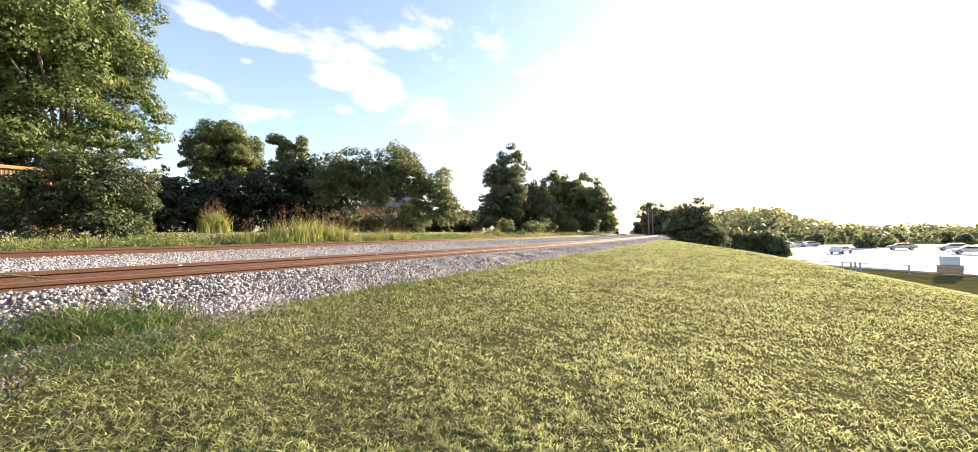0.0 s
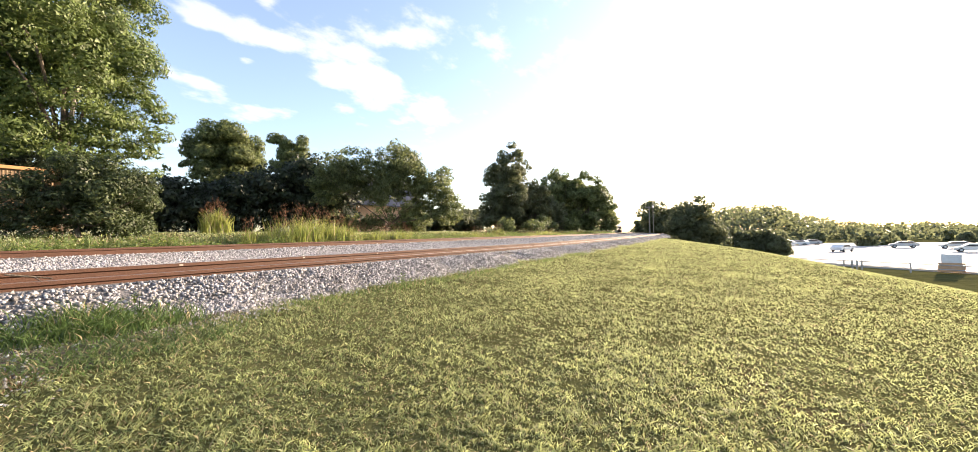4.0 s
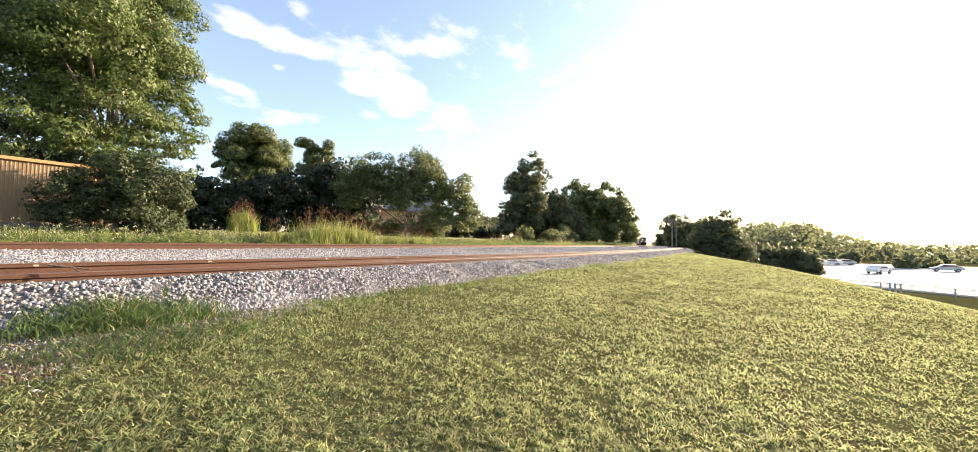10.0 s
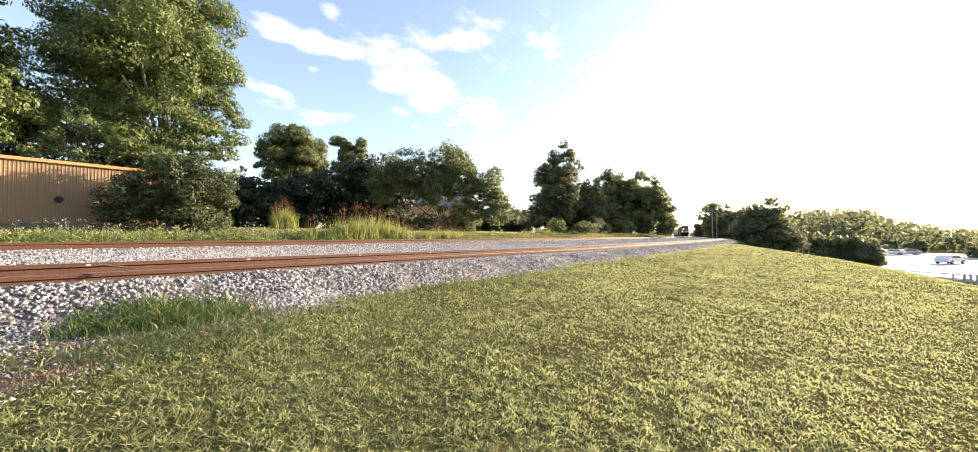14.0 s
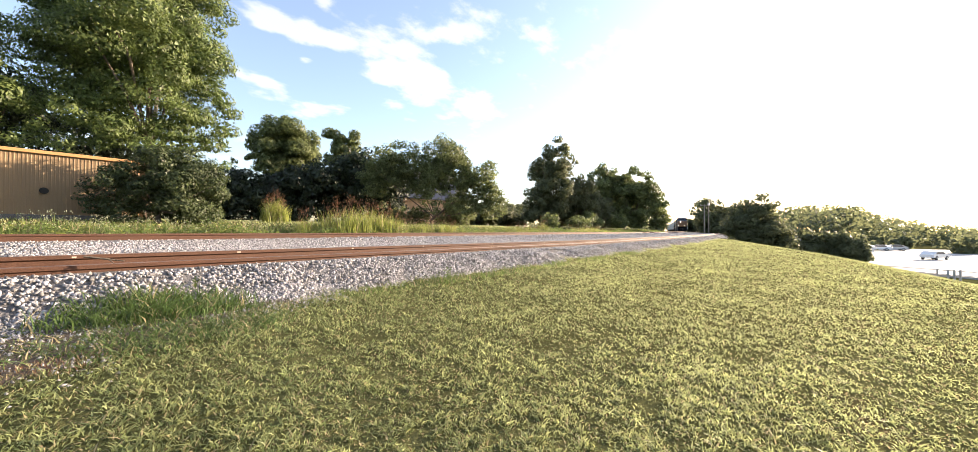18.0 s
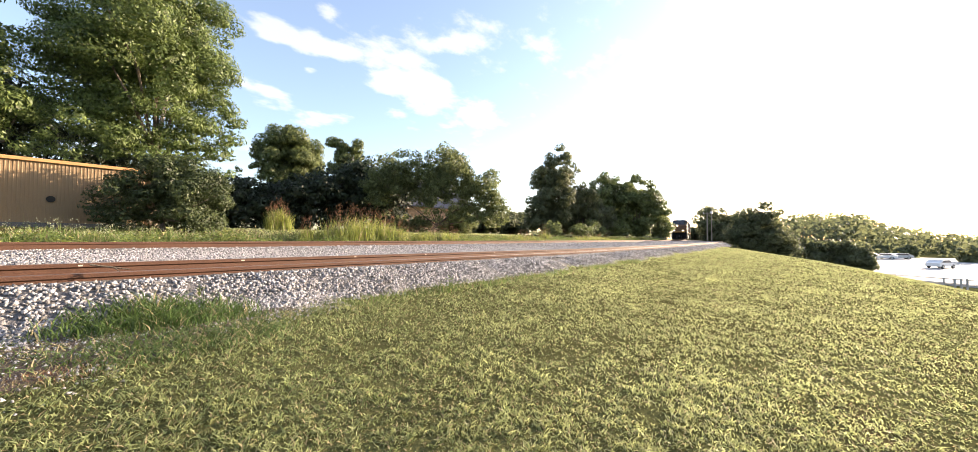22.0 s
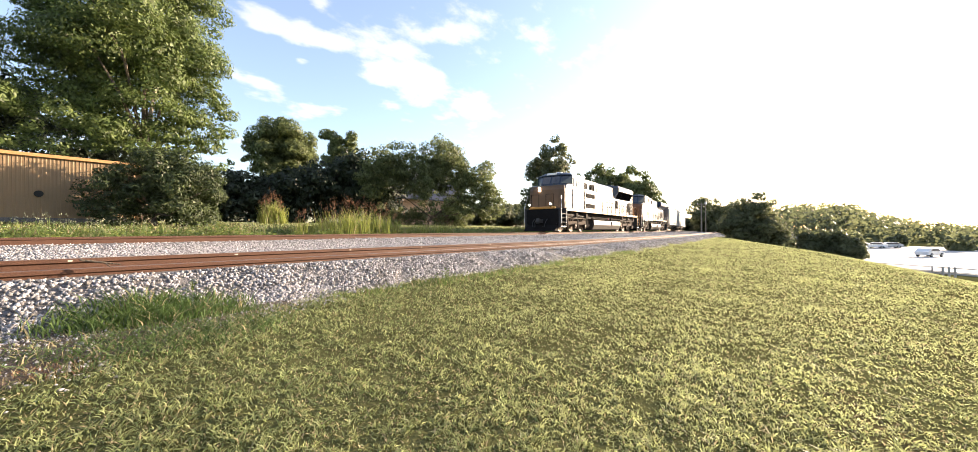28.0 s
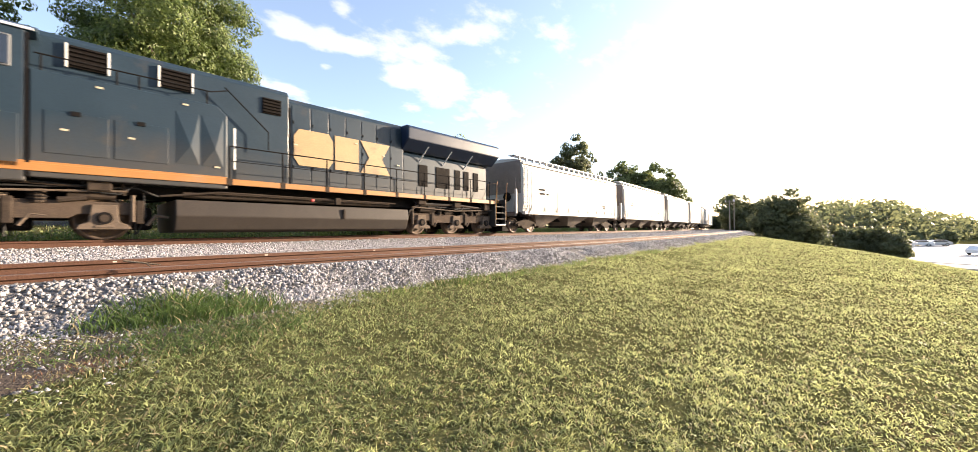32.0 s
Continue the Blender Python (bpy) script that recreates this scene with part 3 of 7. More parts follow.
tuft("grass_tuft", 0.85, 4.05, 0.85, 0.5, 2500, 0.03, 0.11, 0.010, "ragged half-dry grass beside bare dirt", (M_TUFT, M_DRY), 3, shoulder, lean=2.2, dry=0.16)
tuft("grass_tuft", -0.2, 4.25, 0.5, 0.3, 700, 0.02, 0.08, 0.008, "sparse creeping grass over gravel and bare dirt", (M_TUFT, M_DRY), 5, shoulder, lean=2.2, dry=0.45)
tuft("grass_tuft", 1.75, 4.35, 0.5, 0.22, 800, 0.02, 0.07, 0.008, "sparse creeping grass over gravel and bare dirt", (M_TUFT, M_DRY), 6, shoulder, lean=2.2, dry=0.4)
tuft("grass_tuft", 0.15, 3.75, 0.4, 0.22, 700, 0.02, 0.06, 0.006, "withered reddish-brown grass patch on bare dirt", (M_DRY, M_SEED), 4, shoulder, dry=0.4)
for k, (gx, gw, n) in enumerate(((4.45, 4.45, 260), (5.6, 4.4, 200), (6.9, 4.5, 240), (8.6, 4.5, 300), (11.0, 4.5, 400), (14.0, 4.55, 500), (3.1, 4.45, 160))):
    tuft("grass_tuft", gx, gw + bend(gx), 0.6 + gx * 0.05, 0.2, n, 0.06, 0.15, 0.009 + gx * 0.0006, "taller grass fringe along the ballast toe", (M_RANK, M_DRY), 10 + k, shoulder, dry=0.2)


def weed(x, y, z, s, seed):
    rng = random.Random(seed)
    bm = bmesh.new()
    for k in range(5):
        a = rng.uniform(0, math.tau)
        top = Vector((math.cos(a) * 0.07 * s, math.sin(a) * 0.07 * s, rng.uniform(0.13, 0.22) * s))
        add_tube(bm, [(0, 0, 0), top * 0.5 + Vector((0, 0, 0.02)), top], [0.004, 0.003, 0.002], 4)
        for j in range(5):
            p = top * (0.35 + 0.15 * j)
            b = rng.uniform(0, math.tau)
            d = Vector((math.cos(b), math.sin(b), 0.35)) * 0.055 * s
            e = Vector((-math.sin(b), math.cos(b), 0)) * 0.016 * s
            v = [bm.verts.new(q) for q in (p, p + d * 0.5 + e, p + d, p + d * 0.5 - e)]
            bm.faces.new(v)
    return part("weed", bm, M_RANK, label="small leafy green weed at the ballast edge", category="weed", at=pose(x, y, z))


weed(4.43, 4.3, shoulder(4.43, 4.3), 1.3, 1)
weed(4.2, 4.4, shoulder(4.2, 4.4), 0.9, 2)
weed(1.25, 5.1, shoulder(1.25, 5.1), 0.7, 3)


def leaf_heap(name, x, w, heap, size, mats, rng, label, index=None):
    """Broad leaves at all angles over low heaps of weeds; heap: height of the growth at each leaf."""
    n = len(x)
    y = w + np.array([bend(a) for a in x])
    z = np.array([max(ground_z(a, b), ballast_z(a, c)) for a, b, c in zip(x, y, w)])
    pos = np.stack([x, y, z + heap * rng.uniform(0.1, 1.0, n) ** 0.6], 1)
    a = rng.normal(size=(n, 3)) * np.array([1, 1, 0.5])
    a /= np.linalg.norm(a, axis=1)[:, None]
    b = np.cross(a, rng.normal(size=(n, 3)) * 0.6 + np.array([0, 0, 1.0]))
    b /= np.linalg.norm(b, axis=1)[:, None] + 1e-9
    s = size * rng.uniform(0.6, 1.4, n)
    al, bl = a * (s * 0.55)[:, None], b * (s * rng.uniform(0.2, 0.34, n))[:, None]
    V = np.stack([pos - al, pos + bl, pos + al, pos - bl], 1)
    return soup(name, V.reshape(-1, 3), np.arange(n * 4).reshape(n, 4), mats, label=label, category="weeds", kind="stuff", index=index)


def verge():
    """Rank growth on the far side of the track."""
    rng = np.random.default_rng(23)
    n = 30000
    x = np.concatenate([rng.uniform(-14, 14, 12000), rng.uniform(14, 40, 11000), rng.uniform(40, 110, 7000)])
    w = rng.uniform(17.0, 22.0, n) + 0.3 * rng.normal(size=n)
    thick = np.array([noise.noise((a * 0.25, b * 0.4, 30.0)) for a, b in zip(x, w)])
    keep = (w < 19.6 + 2.0 * thick) | (rng.random(n) < 0.25)
    x, w, thick = x[keep], w[keep], thick[keep]
    y = w + np.array([bend(a) for a in x])
    base = np.array([(a, b, ground_z(a, b) - 0.02) for a, b in zip(x, y)])
    m = len(x)
    h = (0.18 + 0.5 * rng.random(m) ** 3) * (1.0 + 0.9 * thick)
    blades("verge_grass", base, h, 0.014 + 0.0006 * np.clip(x, 0, 90), 0.8, (M_RANK, M_DRY), rng, "rank green grass along the far ballast edge", index=(rng.random(m) < 0.16).astype(int))
    # leafy weeds in uneven heaps
    n = 70000
    x = np.concatenate([rng.uniform(-14, 12, 38000), rng.uniform(12, 40, 22000), rng.uniform(40, 100, 10000)])
    w = 16.7 + 4.4 * rng.beta(1.2, 1.8, n)
    thick = np.array([noise.noise((a * 0.45, b * 0.7, 12.0)) + 0.5 * noise.noise((a * 1.6, b * 1.9, 2.0)) for a, b in zip(x, w)])
    keep = thick > -0.45
    x, w, thick = x[keep], w[keep], thick[keep]
    heap = (0.16 + 0.6 * np.clip(thick + 0.35, 0, 1)) * np.where(w < 17.6, 0.55, 1.0)
    pick = rng.random(len(x))
    leaf_heap("verge_weeds", x, w, heap, 0.085 + 0.0012 * np.clip(x, 0, 90), (M_RANK, M_STRAP, M_DRY), rng, "low broad-leaved green weeds along the far ballast edge", index=np.where(pick < 0.08, 2, np.where(pick < 0.4, 1, 0)))
    # mown lawn beyond the rank strip
    n = 18000
    x = rng.uniform(-10, 45, n)
    w = rng.uniform(21, 40, n)
    y = w + np.array([bend(a) for a in x])
    base = np.array([(a, b, ground_z(a, b) - 0.01) for a, b in zip(x, y)])
    blades("back_lawn_grass", base, rng.uniform(0.06, 0.14, n), np.full(n, 0.06), 0.8, (M_BLADE, M_DRY), rng, "mown sunlit grass of the back lawn", index=(rng.random(n) < 0.1).astype(int))


verge()


def tall_weeds(name, cx, cw, rx, rw, stems, h0, h1, label, seed, seeds=0.6, flower=None):
    """A stand of upright stems with strap leaves and loose heads."""
    rng = np.random.default_rng(seed)
    x = cx + rx * rng.uniform(-1, 1, stems)
    w = cw + rw * rng.uniform(-1, 1, stems)
    y = w + np.array([bend(a) for a in x])
    base = np.array([(a, b, ground_z(a, b) - 0.02) for a, b in zip(x, y)])
    h = rng.uniform(h0, h1, stems) * (1 - 0.35 * np.abs((x - cx) / rx) ** 2)
    thing = empty(name, label, "weeds" if flower else "tall grass")
    leaf_base = np.repeat(base, 12, 0) + rng.normal(size=(stems * 12, 3)) * np.array([0.09, 0.09, 0])
    lh = np.repeat(h, 12) * rng.uniform(0.35, 0.95, stems * 12)
    blades("leaves", leaf_base, lh, np.full(stems * 12, 0.036), 0.4, (M_RANK if flower else M_STRAP, M_DRY), rng, "", index=(rng.random(stems * 12) < 0.12).astype(int), parent=thing)
    head = rng.random(stems) < seeds
    hb, hh = base[head], h[head]
    k = len(hb)
    if k:
        tip = hb + np.stack([rng.normal(size=k) * 0.05, rng.normal(size=k) * 0.05, hh * rng.uniform(0.85, 1.1, k)], 1)
        m = 6
        c = np.repeat(tip, m, 0) + rng.normal(size=(k * m, 3)) * np.array([0.04, 0.04, 0.12 if not flower else 0.05])
        blades("heads", c, np.full(k * m, 0.10 if not flower else 0.03), np.full(k * m, 0.022 if not flower else 0.03), 0.8, (flower or M_SEED,), rng, "", parent=thing)
        blades("stems", hb, hh, np.full(k, 0.012), 0.1, (M_DRY,), rng, "", parent=thing)
    return thing


tall_weeds("tall_grass", 12.2, 18.7, 2.6, 0.8, 260, 1.3, 2.25, "tall green grass stand with reddish seed heads", 1)
tall_weeds("tall_grass", 8.9, 18.7, 0.35, 0.3, 30, 1.0, 1.6, "small stand of tall reddish-headed grass", 2)
tall_weeds("tall_grass", 17.5, 18.4, 2.4, 0.6, 160, 0.9, 1.5, "tall green grass stand beside the ballast", 3, 0.3)
tall_weeds("tall_grass", 29.0, 18.6, 3.5, 0.7, 130, 0.7, 1.1, "tall green grass stand beside the ballast", 4, 0.3)
tall_weeds("tall_grass", 34.5, 19.6, 1.0, 0.5, 40, 1.0, 1.7, "pale tall grass stand under the trees", 5, 0.7)
tall_weeds("tall_grass", 46.0, 18.8, 6.0, 0.9, 150, 0.8, 1.3, "tall green grass stand beside the ballast", 6, 0.3)
tall_weeds("pampas_clump", 11.95, 29.7, 0.75, 0.45, 150, 1.6, 2.3, "upright ornamental grass clump with red plumes", 7, 0.5)
for k, (fx, n) in enumerate(((-5.5, 60), (-2.2, 100), (0.8, 110), (3.3, 90), (6.0, 70), (8.0, 40))):
    tall_weeds("flowering_weeds", fx, 19.6, 1.6, 0.9, n, 0.45, 0.95, "low green weeds with small pale flower heads", 20 + k, 0.55, M_PETAL)


# ---- trees ----
def tree(name, label, base, lobes, leaves, size, key="broad", trunk=0.3, seed=0, limbs=True, sub=26, fork=0.3, category="tree", spread_r=0.36, dead=False, most=24):
    """A trunk, limbs that reach into the crown, and a crown of separate leaf sprays set on many small lobes."""
    rng = np.random.default_rng(seed)
    bx, by, bz = base
    thing = empty(name, label, category, at=pose(bx, by, bz))
    vol = np.array([l[3] * l[4] * l[5] for l in lobes]) ** 0.75
    leaves = int(leaves * 1.5)
    sub = int(sub * 1.7)
    pick = rng.choice(len(lobes), sub * len(lobes), p=vol / vol.sum())
    cs = []
    for k in pick:
        c = np.array(lobes[k][:3])
        r = np.array(lobes[k][3:])
        d = rng.normal(size=3)
        d /= np.linalg.norm(d)
        rad = rng.uniform(0.02, 0.95) ** 0.5
        cs.append((*(c + d * r * rad), float(np.mean(r)) * spread_r * rng.uniform(0.55, 1.2)))
    cs = np.array(cs)
    lo = min(l[2] - l[5] for l in lobes)
    if limbs:
        bm = bmesh.new()
        top = np.average(cs[:, :3], axis=0)
        split = bz + max(0.6, (lo - bz) * 0.9 + fork * (top[2] - lo))
        centre = Vector((bx + (top[0] - bx) * 0.3, by + (top[1] - by) * 0.3, split))
        add_tube(bm, [(0, 0, -0.3), (0.02, 0.03, (split - bz) * 0.5), centre - Vector(base)], [trunk * 1.35, trunk, trunk * 0.8], 9)
        part("trunk", bm, M_BARK, thing)
        order = rng.permutation(len(cs))[:min(most, max(8, sub // 3))]
        for k in order:
            p = Vector(cs[k, :3])
            m = centre.lerp(p, 0.5) + Vector(rng.normal(size=3) * 0.06 * (p - centre).length)
            m.z -= 0.05 * (p - centre).length
            bm = bmesh.new()
            add_tube(bm, [centre - Vector(base), m - Vector(base), p - Vector(base)], [trunk * 0.42, trunk * 0.24, trunk * 0.07], 6)
            part("limb", bm, M_PALEBARK if dead and k == order[0] else M_BARK, thing)
    share = cs[:, 3] ** 2
    count = rng.multinomial(leaves, share / share.sum())
    C = np.repeat(cs, count, 0)
    n = len(C)
    d = rng.normal(size=(n, 3))
    d /= np.linalg.norm(d, axis=1)[:, None]
    d[:, 2] = np.where(d[:, 2] < -0.35, d[:, 2] * 0.5, d[:, 2])
    pos = C[:, :3] + d * (C[:, 3] * rng.uniform(0.55, 1.12, n) ** 0.7)[:, None]
    pos[:, 2] = np.maximum(pos[:, 2], bz + 0.08)
    a = rng.normal(size=(n, 3))
    a += d * 0.4
    a[:, 2] -= 0.35
    a /= np.linalg.norm(a, axis=1)[:, None]
    a -= d * (np.sum(a * d, axis=1) * 0.85)[:, None]
    a /= np.linalg.norm(a, axis=1)[:, None]
    b = np.cross(a, d + rng.normal(size=(n, 3)) * 0.38)
    b /= np.linalg.norm(b, axis=1)[:, None] + 1e-9
    nn = np.cross(a, b)
    s = size * rng.uniform(0.55, 1.3, n)
    al, bl = a * s[:, None], b * (s * rng.uniform(0.35, 0.6, n))[:, None]
    V = np.stack([pos - al * 0.5, pos + bl * 0.5 + nn * (s * 0.12)[:, None], pos + al * 0.6, pos - bl * 0.5 + nn * (s * 0.12)[:, None]], 1) - np.array(base)
    F = np.arange(n * 4).reshape(n, 4)
    soup("crown", V.reshape(-1, 3), F, LEAVES[key], thing)
    return thing


gz = ground_z
tree("broadleaf_tree", "big spreading green broadleaf tree beside the tan building", (5.0, 30.8, 1.7), [(4.4, 31, 12.8, 4.4, 3.6, 6.4), (7.6, 30.3, 11.8, 2.4, 2.4, 3.4), (6.9, 30.0, 7.4, 2.4, 2.0, 2.4), (3.0, 30.4, 8.0, 2.8, 2.0, 2.8), (7.0, 30.6, 16.0, 2.2, 2.2, 2.6), (4.8, 29.4, 6.0, 2.6, 1.6, 1.7), (1.8, 29.6, 6.0, 2.4, 1.4, 1.3), (-0.6, 29.8, 6.2, 2.0, 1.4, 1.4), (8.4, 30.2, 9.4, 1.7, 1.6, 2.6), (7.6, 29.6, 6.0, 1.5, 1.3, 1.5)], 80000, 0.19, "broad", 0.36, 1, dead=True, sub=13, spread_r=0.33, most=14)
tree("broadleaf_tree", "green broadleaf tree overhanging the tan building roof", (-0.9, 36.0, 1.8), [(-0.7, 30.8, 8.3, 2.2, 2.0, 3.0), (-3.6, 31.2, 10.0, 3.0, 2.4, 3.0), (-1.4, 31.4, 11.4, 1.7, 1.6, 2.0), (-7.5, 32.5, 11.0, 3.6, 3.0, 5.4), (-1.6, 30.2, 6.3, 2.6, 1.8, 1.7)], 36000, 0.20, "broad", 0.3, 2, sub=15, spread_r=0.33, most=12)
tree("broadleaf_tree", "tree behind the tan building, its shade in the leaf colour", (-1.5, 38.0, 1.8), [(-3.2, 36.4, 6.4, 3.4, 1.4, 2.4), (0.4, 36.4, 6.2, 3.0, 1.4, 2.4), (3.6, 36.4, 6.0, 2.6, 1.4, 2.6), (-0.6, 36.6, 8.6, 3.4, 1.4, 2.4)], 9000, 0.34, "dark", 0.24, 6, fork=0.0, sub=26)
tree("evergreen_bush", "dense dark green bush in front of the tan wall", (4.6, 25.7, 1.45), [(3.2, 26.1, 2.6, 1.5, 1.3, 1.7), (5.7, 25.4, 3.2, 1.8, 1.5, 2.2), (4.5, 25.7, 4.0, 1.4, 1.2, 1.4), (6.6, 25.2, 2.4, 1.0, 1.0, 1.2)], 28000, 0.14, "bush", 0.14, 3, category="bush", fork=0.0, sub=30, spread_r=0.34)
tree("broadleaf_tree", "rounded sunlit green broadleaf tree above a hedge", (20.6, 47.8, 2.0), [(20.4, 47.8, 11.0, 3.5, 3.2, 3.8), (17.0, 48.8, 9.6, 1.6, 1.4, 1.2), (15.4, 49.4, 9.0, 1.0, 1.0, 0.7), (22.0, 46.8, 9.6, 2.3, 2.0, 3.2), (19.2, 48.0, 9.0, 2.2, 2.0, 2.4)], 24000, 0.34, "light", 0.3, 4, sub=14, spread_r=0.34, most=12)
tree("broadleaf_tree", "upright green broadleaf tree behind the hedge", (30.5, 52, 2.0), [(30.2, 52, 13.6, 2.3, 2.2, 3.0), (31.4, 51.4, 10.8, 2.6, 2.2, 3.2), (29.2, 52.2, 10.8, 1.9, 1.8, 2.2)], 15000, 0.34, "light", 0.28, 5, sub=15, spread_r=0.36, most=12)
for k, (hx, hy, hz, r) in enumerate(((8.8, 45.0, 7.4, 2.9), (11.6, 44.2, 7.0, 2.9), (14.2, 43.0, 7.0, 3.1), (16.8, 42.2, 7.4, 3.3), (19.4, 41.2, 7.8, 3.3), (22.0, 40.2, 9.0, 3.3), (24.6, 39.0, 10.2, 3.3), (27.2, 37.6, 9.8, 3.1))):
    tree("hedge_tree", "dense evergreen of the garden hedge, its shade in the leaf colour", (hx, hy, gz(hx, hy)), [(hx, hy, 2.0 + (hz - 2) * 0.48, r, r * 0.8, (hz - 2) * 0.56)], 5200, 0.42, "dark", 0.16, 30 + k, category="tree", fork=0.0, sub=46, spread_r=0.32)
tree("garden_tree", "spreading multi-stemmed tree in front of a house", (28.6, 30.9, 1.9), [(26.2, 32.8, 8.2, 3.0, 2.4, 2.9), (29.8, 29.8, 8.4, 3.1, 2.4, 2.9), (33.0, 26.6, 5.8, 2.2, 1.8, 3.2), (28.3, 31.0, 6.2, 2.8, 2.4, 2.4), (24.2, 34.6, 7.0, 1.8, 1.6, 3.6), (31.6, 28.0, 7.0, 2.2, 2.0, 2.6), (33.6, 26.2, 4.2, 2.0, 1.6, 2.2), (31.0, 28.6, 4.4, 2.0, 1.8, 1.8), (30.2, 27.6, 3.3, 1.8, 1.2, 1.3), (32.4, 26.2, 3.2, 1.8, 1.2, 1.3), (28.4, 28.8, 3.2, 1.6, 1.2, 1.4)], 30000, 0.26, "garden", 0.16, 7, fork=0.0, sub=36, spread_r=0.26, most=9)
tree("broadleaf_tree", "tall narrow dark tree beside the track", (54.6, 30.0, 1.9), [(54.4, 30.2, 8.0, 4.0, 3.8, 5.6), (55.0, 29.2, 12.9, 3.0, 3.0, 3.2), (53.6, 31.0, 4.2, 4.4, 3.6, 2.8)], 18000, 0.46, "far", 0.3, 8, sub=40, spread_r=0.25)
tree("broadleaf_tree", "rounded tree in the lineside copse", (61, 28.2, 1.9), [(61, 28.2, 6.4, 3.8, 3.4, 4.4), (64.0, 26.2, 4.4, 3.2, 2.8, 3.0)], 11000, 0.48, "far", 0.24, 9, sub=40, spread_r=0.27)
tree("broadleaf_tree", "open-crowned tree in the lineside copse", (69.5, 27.2, 1.9), [(69.5, 27.2, 9.4, 3.8, 3.4, 4.2), (67, 28.0, 5.0, 3.6, 3.2, 3.4)], 11000, 0.48, "light", 0.26, 10, sub=40, spread_r=0.26)
tree("broadleaf_tree", "open-crowned tree in the lineside copse", (73, 22.4, 1.9), [(72.4, 22.6, 9.0, 4.2, 3.6, 4.1), (74.6, 19.8, 6.4, 3.2, 2.8, 4.0), (71.5, 24.0, 4.6, 3.6, 3.0, 3.0)], 14000, 0.48, "light", 0.26, 11, sub=40, spread_r=0.26)
tree("lineside_bush", "leafy bush at the end of the lineside copse", (77, 19.6, 1.7), [(77, 19.4, 3.6, 2.8, 2.4, 2.8), (72, 21.5, 3.0, 2.6, 2.2, 2.2)], 6000, 0.42, "light", 0.12, 12, category="bush", fork=0.0, sub=30)
tree("lineside_bush", "leafy bush under the lineside copse", (58, 24.6, 1.7), [(58, 24.6, 2.6, 2.6, 1.6, 1.6), (52, 24.0, 2.2, 2.6, 1.4, 1.1), (47, 26.0, 2.3, 2.4, 1.4, 1.1), (66, 23.5, 2.6, 3.0, 1.6, 1.6)], 6000, 0.36, "light", 0.1, 13, category="bush", fork=0.0, sub=30)
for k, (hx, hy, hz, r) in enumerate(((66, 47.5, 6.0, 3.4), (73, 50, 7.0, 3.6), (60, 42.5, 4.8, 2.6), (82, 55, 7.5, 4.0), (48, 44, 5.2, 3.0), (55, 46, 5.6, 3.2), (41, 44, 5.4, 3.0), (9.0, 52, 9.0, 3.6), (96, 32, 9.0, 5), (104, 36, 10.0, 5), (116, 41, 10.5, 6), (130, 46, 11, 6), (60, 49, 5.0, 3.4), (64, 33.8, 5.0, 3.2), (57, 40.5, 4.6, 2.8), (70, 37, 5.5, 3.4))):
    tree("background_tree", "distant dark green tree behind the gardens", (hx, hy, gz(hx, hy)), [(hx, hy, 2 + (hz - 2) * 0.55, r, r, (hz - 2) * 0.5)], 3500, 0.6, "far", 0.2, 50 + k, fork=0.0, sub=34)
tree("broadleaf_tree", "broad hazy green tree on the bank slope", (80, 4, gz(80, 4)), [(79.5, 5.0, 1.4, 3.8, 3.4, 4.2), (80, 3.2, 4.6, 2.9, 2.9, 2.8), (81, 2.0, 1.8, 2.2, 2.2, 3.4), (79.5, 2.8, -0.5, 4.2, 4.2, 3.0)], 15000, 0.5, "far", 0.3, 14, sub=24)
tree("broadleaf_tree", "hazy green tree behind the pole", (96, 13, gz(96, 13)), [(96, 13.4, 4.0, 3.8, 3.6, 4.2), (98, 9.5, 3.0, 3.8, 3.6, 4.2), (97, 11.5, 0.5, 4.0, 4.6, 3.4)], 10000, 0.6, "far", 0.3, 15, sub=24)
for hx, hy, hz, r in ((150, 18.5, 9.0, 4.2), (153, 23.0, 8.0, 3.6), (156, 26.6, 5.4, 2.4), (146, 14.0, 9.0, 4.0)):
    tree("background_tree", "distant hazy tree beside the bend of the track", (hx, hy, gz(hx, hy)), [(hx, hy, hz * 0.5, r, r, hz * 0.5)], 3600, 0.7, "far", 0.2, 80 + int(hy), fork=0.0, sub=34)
tree("garden_shrub", "leafy shrub half hiding a brick house wall", (33.2, 31.2, gz(33.2, 31.2)), [(33.4, 31.2, 3.0, 2.2, 1.6, 1.7), (31.6, 32.0, 2.5, 1.4, 1.2, 1.0), (28.8, 33.0, 2.7, 1.5, 1.2, 1.3), (26.8, 34.0, 2.6, 1.3, 1.1, 1.1)], 8000, 0.26, "garden", 0.1, 90, category="bush", fork=0.0, sub=30)
tree("shrub", "rounded hazy shrub below the lawn crest", (64.6, -2.4, gz(64.6, -2.4)), [(64.6, -2.6, -0.9, 2.1, 2.0, 2.6), (65.2, -4.0, -1.4, 1.8, 1.8, 2.2)], 6500, 0.40, "far", 0.12, 16, category="bush", fork=0.0, sub=30)
